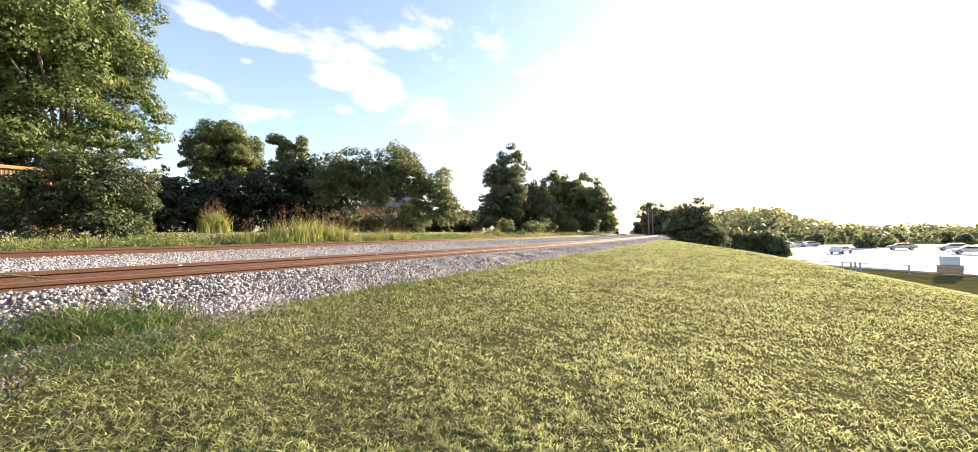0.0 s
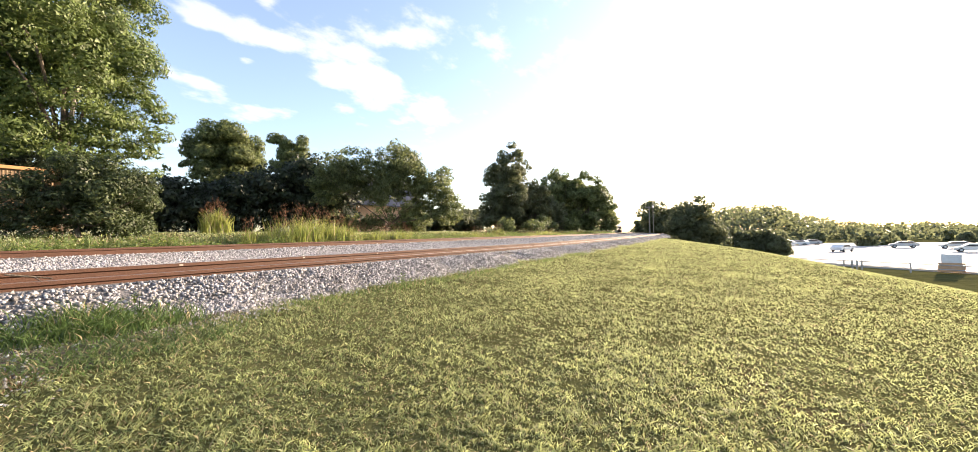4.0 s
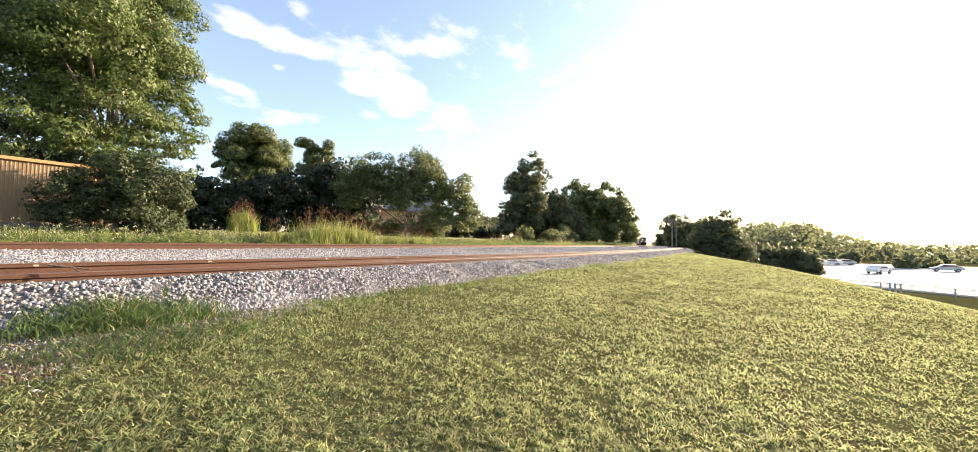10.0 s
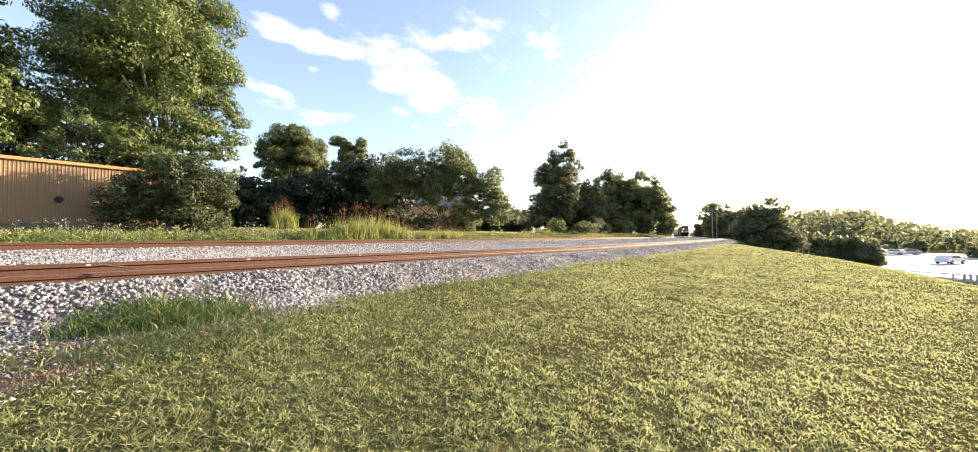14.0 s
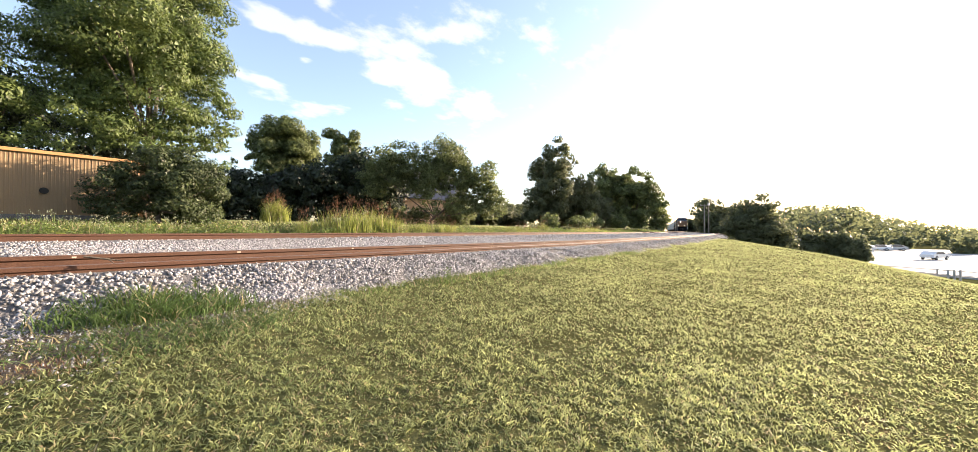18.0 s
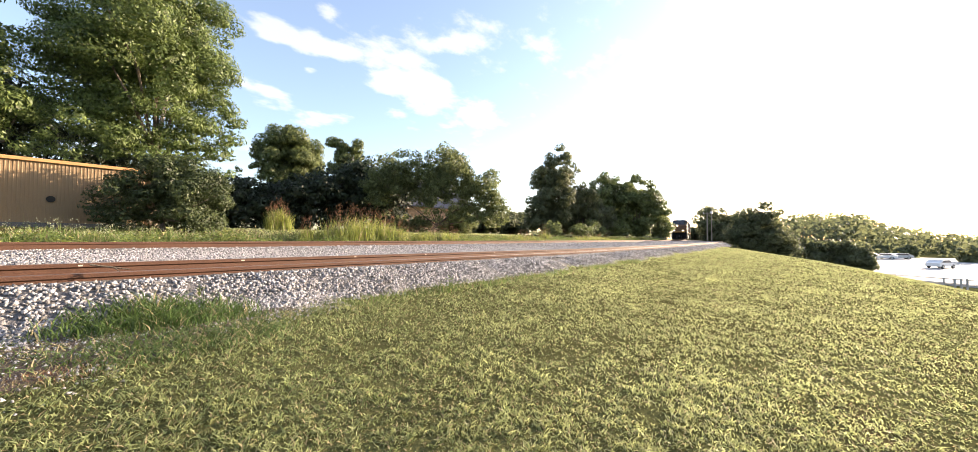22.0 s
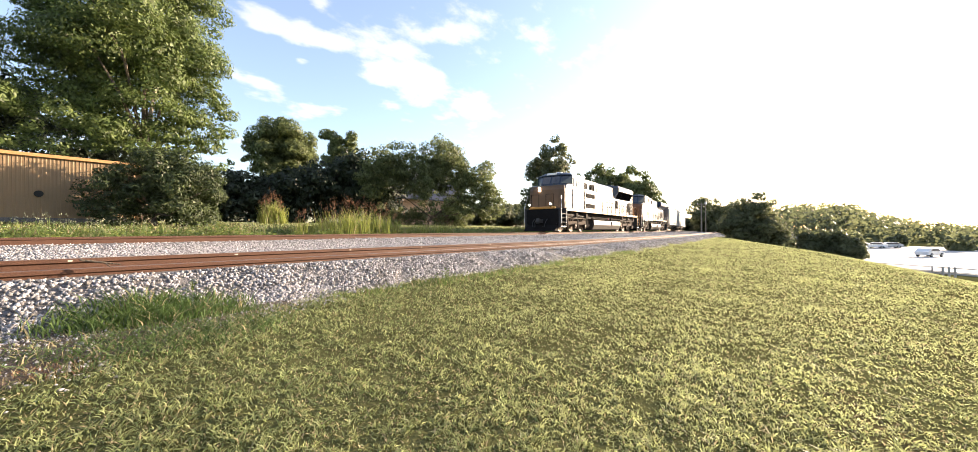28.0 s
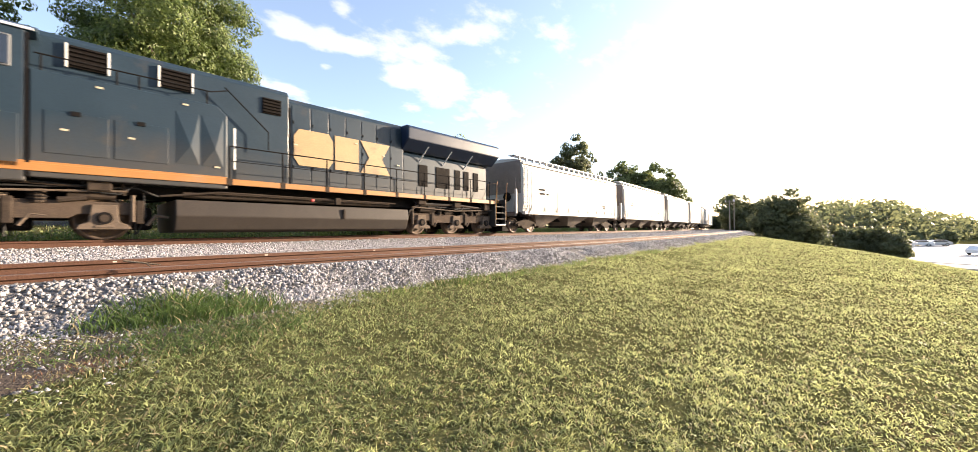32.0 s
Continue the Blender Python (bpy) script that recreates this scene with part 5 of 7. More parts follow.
def long_shell(name, outline, x0, x1, mats, parent, label="", bevel=0.04):
    """An outline in y, z drawn out along the vehicle and bevelled."""
    bm = bmesh.new()
    a = [bm.verts.new((x0, y, z)) for y, z in outline]
    b = [bm.verts.new((x1, y, z)) for y, z in outline]
    n = len(outline)
    bm.faces.new(a)
    bm.faces.new(b[::-1])
    for i in range(n):
        bm.faces.new((a[i], b[i], b[(i + 1) % n], a[(i + 1) % n]))
    bmesh.ops.recalc_face_normals(bm, faces=bm.faces)
    if bevel:
        bmesh.ops.bevel(bm, geom=[e for e in bm.edges if e.calc_face_angle(0) > 0.3], offset=bevel, segments=2, profile=0.5, affect="EDGES")
    return part(name, bm, mats, parent, label)


def writing(name, text, height, at, mats, parent, label="", step=0.8):
    """Each character a part of its own, set out along the text's line."""
    for k, c in enumerate(text):
        character(name, c, height, at @ Matrix.Translation((k * height * step, 0, 0)), mats, parent, label)


def character(name, text, height, at, mats, parent, label=""):
    cu = bpy.data.curves.new(name, "FONT")
    cu.body = text
    cu.size = height * 1.42
    cu.extrude = 0.004
    cu.offset = 0.012
    cu.align_x = "LEFT"
    tmp = bpy.data.objects.new(name, cu)
    scene.collection.objects.link(tmp)
    me = bpy.data.meshes.new_from_object(tmp.evaluated_get(bpy.context.evaluated_depsgraph_get()))
    bpy.data.objects.remove(tmp)
    return finish(name, me, mats, parent, label, at=at)


WHEELSETS = []      # turning wheelsets with their wheel radius and place on the vehicle
WHEEL_MESH = {}


def wheelset(parent, x, r):
    key = round(r, 3)
    if key not in WHEEL_MESH:
        bm = bmesh.new()
        for s in (-1, 1):
            prof = [(0.66, r + 0.028), (0.69, r + 0.028), (0.70, r), (0.80, r - 0.004), (0.805, r - 0.07), (0.775, r - 0.08), (0.76, r * 0.45), (0.80, r * 0.32), (0.80, 0.1)]
            rings = [[bm.verts.new((math.cos(k * math.tau / 28) * q, s * p, math.sin(k * math.tau / 28) * q)) for k in range(28)] for p, q in prof]
            for u, v in zip(rings, rings[1:]):
                for k in range(28):
                    f = bm.faces.new((u[k], u[(k + 1) % 28], v[(k + 1) % 28], v[k]))
                    f.smooth = True
        add_tube(bm, [(0, -1.0, 0), (0, 1.0, 0)], 0.09, 10)
        for k in range(4):
            a = k * math.tau / 4
            for s in (-1, 1):
                add_box(bm, (math.cos(a) * r * 0.6, s * 0.785, math.sin(a) * r * 0.6), (0.07, 0.03, 0.07), 0.01)
        bmesh.ops.recalc_face_normals(bm, faces=bm.faces)
        me = bpy.data.meshes.new("wheelset")
        bm.to_mesh(me)
        bm.free()
        me.materials.append(M_WHEEL)
        WHEEL_MESH[key] = me
    ob = new("wheelset", WHEEL_MESH[key])
    ob.parent = parent
    ob.matrix_basis = pose(x, 0, r)
    WHEELSETS.append((ob, x, r))
    return ob


def bogie(parent, xs, style):
    """A three-axle truck with its side frames, axle boxes, springs and dampers."""
    r = 0.533
    a, b, c = xs
    for x in xs:
        wheelset(parent, x, r)
    for s in (-1, 1):
        y = s * 1.08
        if style == "beam":
            o = [(a - 0.75, 0.72), (a - 0.55, 0.62), (c + 0.55, 0.62), (c + 0.8, 0.72), (c + 0.8, 0.86), (c + 0.3, 0.98), (b + 0.5, 0.9), (b - 0.5, 0.9), (a - 0.3, 0.98), (a - 0.75, 0.86)]
        else:
            o = [(a - 0.55, 0.62), (a + 0.45, 0.62), (a + 0.6, 0.52), (b - 0.5, 0.52), (b + 0.5, 0.52), (c - 0.6, 0.52), (c - 0.45, 0.62), (c + 0.6, 0.62), (c + 0.6, 0.92), (b + 0.6, 0.95), (b, 0.86), (b - 0.6, 0.95), (a - 0.55, 0.92)]
        shell("side_frame", o, y - 0.07, y + 0.07, M_CAST, parent, "dusty cast truck side frame", 0.02)
        for x in xs:
            if style == "beam":
                pipe("axle_box", [(x, s * 1.0, r), (x, s * 1.2, r)], 0.19, M_UNDER, parent, sides=14)
                pipe("bearing_cap", [(x, s * 1.2, r), (x, s * 1.25, r)], 0.10, M_WHEEL, parent, sides=10)
                bx("brake_shoe", (x + 0.52, x + 0.66), (s * 0.72, s * 0.86), (0.36, 0.66), M_UNDER, parent, 0.02)
                pipe("traction_link", [(x + 0.2, s * 1.12, 0.5), (x + 0.75, s * 1.12, 0.66)], 0.05, M_UNDER, parent)
            else:
                shell("axle_box", [(x - 0.48, 0.26), (x + 0.48, 0.26), (x + 0.42, 0.38), (x + 0.27, 0.44), (x + 0.22, 0.86), (x - 0.22, 0.86), (x - 0.27, 0.44), (x - 0.42, 0.38)], s * 1.02, s * 1.22, M_BOX, parent, "pale dusty axle box", 0.02)
                pipe("bearing_cap", [(x, s * 1.2, r), (x, s * 1.26, r)], 0.15, M_BLACK, parent, sides=14)
                pipe("bearing_hub", [(x, s * 1.26, r), (x, s * 1.28, r)], 0.09, M_UNDER, parent, sides=10)
        for x in ((a + b) / 2, (b + c) / 2):
            pipe("spring", [(x, y, 0.88), (x, y, 1.18)], 0.15, M_UNDER, parent, sides=10)
            for h in (0.93, 1.0, 1.07, 1.14):
                pipe("spring_coil", [(x, y, h), (x, y, h + 0.025)], 0.18, M_BLACK, parent, sides=10)
            pipe("damper", [(x + 0.3, s * 1.18, 0.95), (x + 0.75, s * 1.18, 1.02)], 0.07, M_UNDER, parent, sides=8)
        pipe("brake_cylinder", [(a - 0.1, s * 1.12, 1.12), (a + 0.75, s * 1.12, 1.1)], 0.15, M_UNDER, parent, sides=12)
        pipe("brake_cylinder", [(c - 0.6, s * 1.12, 1.1), (c + 0.2, s * 1.12, 1.1)], 0.12, M_UNDER, parent, sides=12)
        pipe("sand_pipe", [(c + 0.72, s * 1.0, 1.2), (c + 0.76, s * 0.98, 0.6), (c + 0.62, s * 0.8, 0.15)], 0.025, M_HOSE, parent)
        pipe("brake_hose", [(a - 0.4, s * 1.2, 1.28), (b, s * 1.22, 1.2), (c + 0.6, s * 1.2, 1.3), (c + 1.0, s * 1.1, 1.12)], 0.022, M_UNDER if style == "beam" else M_HOSE, parent)
        # spring caps on the frame, links at its ends, and looping conduits
        for x in (a + 0.55, b - 0.45, b + 0.55, c - 0.5):
            pipe("spring_cap", [(x, y, 0.93), (x, y, 1.06)], 0.11, M_BOX, parent, sides=12)
        for x in (a - 0.5, c + 0.5):
            pipe("vertical_damper", [(x, s * 1.2, 0.45), (x, s * 1.2, 1.12)], 0.045, M_BOX, parent, sides=8)
        for k in range(2):
            pipe("conduit", [(a - 1.5, s * 1.2, 0.55 + 0.1 * k), (a - 1.25, s * 1.24, 0.32 + 0.12 * k), (a - 0.85, s * 1.26, 0.5 + 0.1 * k), (a - 0.7, s * 1.26, 1.0), (a - 0.2, s * 1.27, 1.28 + 0.06 * k), (b - 0.2, s * 1.27, 1.34 + 0.05 * k), (c, s * 1.25, 1.26)], 0.03, M_HOSE if k else M_UNDER, parent)
        for x in xs:
            bx("bearing_clip", (x - 0.16, x + 0.16), (s * 1.16, s * 1.24), (0.30, 0.36), M_BOX, parent, 0.01)
            pipe("brake_lever", [(x + 0.78, s * 1.12, 0.36), (x + 0.95, s * 1.12, 0.62), (x + 1.2, s * 1.12, 0.58)], 0.04, M_BOX, parent)
        # gear hung between the frame and the truck
        for k, x in enumerate(xs):
            bx("equipment_box", (x - 0.3, x + 0.12), (s * 1.12, s * 1.4), (1.3 - 0.06 * k, 1.52), M_UNDER, parent, 0.03)
            pipe("hanger", [(x + 0.3, s * 1.2, 1.62), (x + 0.34, s * 1.2, 1.1)], 0.035, M_UNDER, parent)
            pipe("cable", [(x - 0.5, s * 1.25, 1.5), (x - 0.2, s * 1.28, 1.16), (x + 0.25, s * 1.28, 1.12), (x + 0.6, s * 1.22, 1.42)], 0.02, M_HOSE, parent)
            bx("brake_rigging", (x + 0.55, x + 0.72), (s * 1.1, s * 1.2), (0.4, 1.0), M_UNDER, parent, 0.03)
            pipe("sand_nozzle", [(x + 0.6, s * 0.9, 0.95), (x + 0.58, s * 0.78, 0.12)], 0.022, M_HOSE, parent)
        pipe("air_line", [(a - 0.6, s * 1.3, 1.18), (b - 0.2, s * 1.32, 1.08), (c + 0.4, s * 1.3, 1.2)], 0.026, M_BOX, parent)
    bx("bolster", (a - 0.2, c + 0.2), (-0.6, 0.6), (0.62, 1.2), M_BLACK, parent, 0.03)
    for x in xs:
        bx("traction_motor", (x + 0.1, x + 0.95), (-0.6, 0.6), (0.25, 0.85), M_BLACK, parent, 0.08)


def railing(parent, x0, x1, y, z0, z1, n, mats, mid=True):
    pipe("handrail", [(x0, y, z1), (x1, y, z1)], 0.02, mats, parent)
    if mid:
        pipe("mid_rail", [(x0, y, (z0 + z1) / 2 + 0.05), (x1, y, (z0 + z1) / 2 + 0.05)], 0.012, mats, parent)
    for i in range(n):
        x = x0 + (x1 - x0) * i / (n - 1)
        pipe("handrail_post", [(x, y, z0 - 0.1), (x, y, z1)], 0.022, mats, parent)
        bx("post_foot", (x - 0.07, x + 0.07), (y - 0.045, y + 0.045), (z0 - 0.19, z0 + 0.02), M_UNDER, parent, 0.008)


def end_steps(parent, x0, x1, s, mats):
    """A corner stairwell of the end platform."""
    y0, y1 = s * 1.0, s * 1.55
    for k, z in enumerate((0.42, 0.74, 1.06, 1.38)):
        bx("step", (x0 + 0.02, x1 - 0.02), (y0, y1), (z, z + 0.04), M_STEP, parent, 0.006)
        if k == 0:
            bx("step_edge", (x0 + 0.02, x1 - 0.02), (y1, y1 + s * 0.015), (z, z + 0.045), M_SILVER, parent, 0.003)
    for x in (x0, x1):
        bx("stair_side", (x - 0.02, x + 0.02), (y0, y1), (0.36, 1.8), M_STEP, parent, 0.006)
    bx("stair_back", (x0, x1), (y0 - s * 0.03, y0), (0.36, 1.75), M_BLACK, parent, 0.0)
    for x in (x0, x1):
        pipe("grab_iron", [(x, s * 1.58, 0.7), (x, s * 1.58, 1.9), (x + (0.28 if x == x0 else 0.28), s * 1.45, 2.75)], 0.017, mats, parent)


def coupler(parent, x, way):
    shell("coupler", [(x, 0.72), (x + way * 0.6, 0.72), (x + way * 0.78, 0.64), (x + way * 0.86, 0.80), (x + way * 0.76, 1.04), (x + way * 0.5, 0.98), (x, 0.96)], -0.13, 0.13, M_STEP, parent, "", 0.03)
    for s in (-0.45, 0.42, 0.62):
        pipe("air_hose", [(x + way * 0.1, s, 1.0), (x + way * 0.4, s, 0.75), (x + way * 0.5, s * 0.9, 0.4), (x + way * 0.62, s * 0.7, 0.42)], 0.028, M_HOSE, parent)


def logo(parent, x0, y, z0, w, h, mats, brackets):
    """The owner's mark as plain blocks in its colour."""
    e = 0.012
    for a, b, shape in ((0.0, 0.36, ((0.12, 0), (0.88, 0), (1, 0.2), (1, 0.8), (0.88, 1), (0.12, 1), (0, 0.8), (0, 0.2))), (0.38, 0.63, ((0, 0), (1, 0), (1, 1), (0, 1))), (0.65, 1.0, ((0, 0), (1, 0), (0.72, 0.5), (1, 1), (0, 1), (0.28, 0.5)))):
        bm = bmesh.new()
        add_prism(bm, [(x0 + w * (a + (b - a) * p), z0 + h * q) for p, q in shape], y - e, y - e + 0.004)
        bmesh.ops.recalc_face_normals(bm, faces=bm.faces)
        part("mark_block", bm, mats, parent, "faded golden owner's mark block")
    if brackets:
        for x, s in ((x0 - 0.6, 1), (x0 + w + 0.4, -1)):
            bm = bmesh.new()
            add_box(bm, (x, y - e, z0 + h / 2 + 0.1), (0.10, 0.004, h + 0.5))
            add_box(bm, (x + s * 0.12, y - e, z0 + h + 0.28), (0.24, 0.004, 0.12))
            add_box(bm, (x + s * 0.12, y - e, z0 - 0.09), (0.24, 0.004, 0.12))
            part("mark_bracket", bm, mats, parent, "golden bracket of the owner's mark")
        for x in (x0 - 0.25, x0 + 0.1, x0 + w - 0.35, x0 + w):
            bm = bmesh.new()
            add_tube(bm, [(x, y - e, z0 - 0.27), (x, y - e - 0.004, z0 - 0.27)], 0.11, 14)
            part("mark_dot", bm, mats, parent, "golden dot under the owner's mark")


def cab_windows(parent, x0, x1, y, z0, z1, cuts, metal=None):
    xs = [x0] + cuts + [x1]
    for a, b in zip(xs, xs[1:]):
        bm = bmesh.new()
        add_box(bm, ((a + b) / 2, y, (z0 + z1) / 2), (b - a - 0.03, 0.03, z1 - z0), 0.02)
        fr = part("window_frame", bm, metal or M_SILVER, parent, "bare metal window frame")
        bm = bmesh.new()
        add_box(bm, ((a + b) / 2, y + (-0.018 if y < 0 else 0.018), (z0 + z1) / 2), (b - a - 0.10, 0.012, z1 - z0 - 0.07), 0.01)
        part("pane", bm, M_GLASSDARK, fr)


def louvre(parent, x0, x1, y, z0, z1, n, frame_m, label="", vertical=False):
    bm = bmesh.new()
    add_box(bm, ((x0 + x1) / 2, y, (z0 + z1) / 2), (x1 - x0, 0.04, z1 - z0), 0.008)
    g = part("grille", bm, M_GRILLE, parent, label)
    s = -1 if y < 0 else 1
    for i in range(n):
        bm = bmesh.new()
        if vertical:
            add_box(bm, (x0 + (x1 - x0) * (i + 0.5) / n, y + s * 0.03, (z0 + z1) / 2), ((x1 - x0) / n * 0.45, 0.03, z1 - z0 - 0.06))
        else:
            add_box(bm, ((x0 + x1) / 2, y + s * 0.03, z0 + (z1 - z0) * (i + 0.5) / n), (x1 - x0 - 0.06, 0.05, (z1 - z0) / n * 0.4), rot=Euler((radians(35 * s), 0, 0)).to_matrix())
        part("slat", bm, frame_m, g)


def notices(parent, y, spots):
    for x, z, w in spots:
        bm = bmesh.new()
        add_box(bm, (x, y, z), (w * 0.6, 0.006, 0.045))
        part("notice_plate", bm, M_CREAM, parent)


def loco_common(L, paint, stripe, end_x, zw):
    """Frame, end platforms, steps, couplers."""
    bx("frame", (-0.2, end_x + 0.2), (-0.95, 0.95), (1.15, zw - 0.05), M_BLACK, L, 0.02, "black main frame")
    for s in (-1, 1):
        bx("side_sill", (-0.02, end_x + 0.1), (s * 1.45, s * 1.535), (zw - 0.17, zw), stripe, L, 0.008, "golden side sill stripe")
        bx("walkway", (3.4, end_x + 0.1), (s * 0.9, s * 1.5), (zw - 0.03, zw + 0.01), M_STEP, L, 0.004)
    for x0, x1, way in ((-0.95, -0.05, -1), (end_x + 0.12, end_x + 0.95, 1)):
        bx("end_platform", (min(x0, x1), max(x0, x1)), (-1.0, 1.0), (zw - 0.2, zw), M_BLACK, L, 0.01)
        for s in (-1, 1):
            end_steps(L, x0, x1, s, M_SILVER if way < 0 else M_YELLOW)
        xe = x0 if way < 0 else x1
        bx("anticlimber", (xe - 0.12, xe + 0.12), (-1.1, 1.1), (zw - 0.06, zw + 0.12), stripe, L, 0.04, "yellow anticlimber lip")
        bx("pilot", (xe - 0.1, xe + 0.1), (-1.35, 1.35), (0.45, zw - 0.1), M_BLACK, L, 0.03)
        shell("plow", [(xe, 0.62), (xe + way * 0.55, 0.16), (xe + way * 0.6, 0.1), (xe, 0.1)], -1.3, 1.3, M_BLACK, L, "black snow plow", 0.02)
        coupler(L, xe, way)
        pipe("end_rail", [(xe, -0.95, zw), (xe, -0.95, zw + 1.05), (xe, -0.3, zw + 1.05), (xe, -0.3, zw)], 0.022, M_YELLOW if way > 0 else M_BLACK, L)
        pipe("end_rail", [(xe, 0.95, zw), (xe, 0.95, zw + 1.05), (xe, 0.3, zw + 1.05), (xe, 0.3, zw)], 0.022, M_YELLOW if way > 0 else M_BLACK, L)


def tank(L, x0, x1):
    o = [(-1.42, 1.05), (-1.46, 0.62), (-1.3, 0.24), (-1.1, 0.17), (1.1, 0.17), (1.3, 0.24), (1.46, 0.62), (1.42, 1.05)]
    long_shell("fuel_tank", o, x0, x1, M_TANK, L, "dusty brown fuel tank", 0.03)
    bx("tank_gauge", ((x0 + x1) / 2 + 0.9, (x0 + x1) / 2 + 0.98), (-1.5, -1.44), (0.62, 0.95), M_UNDER, L, 0.01)
    for s in (-1, 1):
        pipe("main_reservoir", [(x0 + 0.2, s * 1.2, 1.2), (x1 - 0.8, s * 1.2, 1.2)], 0.09, M_UNDER, L, sides=10)
        pipe("fuel_pipe", [(x0 - 0.3, s * 1.38, 1.12), (x0 + 1.0, s * 1.4, 1.3), (x1 - 0.6, s * 1.4, 1.26)], 0.03, M_UNDER, L)
    bx("fuel_shutoff", ((x0 + x1) / 2 - 0.25, (x0 + x1) / 2 - 0.15), (-1.54, -1.46), (1.16, 1.26), M_VALVE, L, 0.02, "small red fuel shut-off valve")
    bx("fuel_filler", ((x0 + x1) / 2 + 0.6, (x0 + x1) / 2 + 0.8), (-1.52, -1.4), (1.1, 1.34), M_UNDER, L, 0.02)


def panel(name, corners, mats, parent, inset, lift, label=""):
    """A flat pane laid on a four-cornered face, set in from its edges and proud of it."""
    p = [Vector(c) for c in corners]
    mid = sum(p, Vector()) / 4
    nrm = (p[1] - p[0]).cross(p[3] - p[0]).normalized()
    bm = bmesh.new()
    q = [mid + (c - mid) * inset for c in p]
    a = [bm.verts.new(c + nrm * lift) for c in q]
    b = [bm.verts.new(c - nrm * 0.01) for c in q]
    bm.faces.new(a)
    bm.faces.new(b[::-1])
    for i in range(4):
        bm.faces.new((a[i], b[i], b[(i + 1) % 4], a[(i + 1) % 4]))
    bmesh.ops.recalc_face_normals(bm, faces=bm.faces)
    return part(name, bm, mats, parent, label)


def plan_loft(name, rings, mats, parent, label=""):
    """Outlines in x, y at rising heights, joined and capped."""
    bm = bmesh.new()
    add_loft(bm, [[(x, y, z) for x, y in o] for z, o in rings])
    bmesh.ops.recalc_face_normals(bm, faces=bm.faces)
    bmesh.ops.bevel(bm, geom=[e for e in bm.edges if e.calc_face_angle(0) > 0.3], offset=0.02, segments=2, profile=0.5, affect="EDGES")
    return part(name, bm, mats, parent, label)


def front_end(L, paint, z0, z1, z2, face):
    """Nose and windscreens of a wide cab, both with angled corners: foot z0, nose top z1, eaves z2."""
    shell("nose", [(0.0, z0), (0.0, z1 - 0.05), (0.2, z1 + 0.12), (0.6, z1 + 0.2), (1.3, z1 + 0.22), (1.3, z0)], -1.5, 1.5, paint, L, "", 0.05)
    o = [(-0.2, -1.485), (-0.42, -1.1), (-0.42, 1.1), (-0.2, 1.485), (0.3, 1.485), (0.3, -1.485)]
    plan_loft("nose_front", [(z0 + 0.02, o), (z1 - 0.3, o), (z1 + 0.04, [(-0.08, -1.42), (-0.28, -1.02), (-0.28, 1.02), (-0.08, 1.42), (0.3, 1.42), (0.3, -1.42)])], face, L, "rust-brown grimy nose front with angled corners")
    zb = z1 + 0.14
    low = [(1.3, -1.5), (0.42, -0.8), (0.42, 0.8), (1.3, 1.5), (1.6, 1.5), (1.6, -1.5)]
    top = [(1.3, -1.5), (0.74, -0.76), (0.74, 0.76), (1.3, 1.5), (1.6, 1.5), (1.6, -1.5)]
    plan_loft("windscreen_frame", [(zb - 0.1, low), (zb + 0.08, low), (z2, top)], paint, L, "dark raked windscreen surround")
    a, b = zb + 0.08, z2
    panel("windscreen", [(0.42, 0.8, a), (0.42, 0.02, a), (0.74, 0.02, b), (0.74, 0.76, b)], M_GLASSDARK, L, 0.88, 0.012, "tinted windscreen half")
    panel("windscreen", [(0.42, -0.02, a), (0.42, -0.8, a), (0.74, -0.76, b), (0.74, -0.02, b)], M_GLASSDARK, L, 0.88, 0.012, "tinted windscreen half")
    panel("corner_window", [(0.42, -0.8, a), (1.3, -1.5, a), (1.3, -1.5, b), (0.74, -0.76, b)], M_GLASSDARK, L, 0.86, 0.012, "tinted corner window")
    panel("corner_window", [(1.3, 1.5, a), (0.42, 0.8, a), (0.74, 0.76, b), (1.3, 1.5, b)], M_GLASSDARK, L, 0.86, 0.012, "tinted corner window")
    plan_loft("cab_roof", [(z2 - 0.03, [(3.66, -1.54), (1.25, -1.54), (0.64, -0.84), (0.64, 0.84), (1.25, 1.54), (3.66, 1.54)]), (z2 + 0.05, [(3.66, -1.54), (1.25, -1.54), (0.64, -0.84), (0.64, 0.84), (1.25, 1.54), (3.66, 1.54)]), (z2 + 0.23, [(3.66, -1.1), (1.42, -1.1), (0.98, -0.7), (0.98, 0.7), (1.42, 1.1), (3.66, 1.1)])], paint, L, "dark blue cab roof with an angled brow")
    bx("wiper", (0.5, 0.52), (-0.45, -0.43), (a, b - 0.2), M_BLACK, L, 0.0)


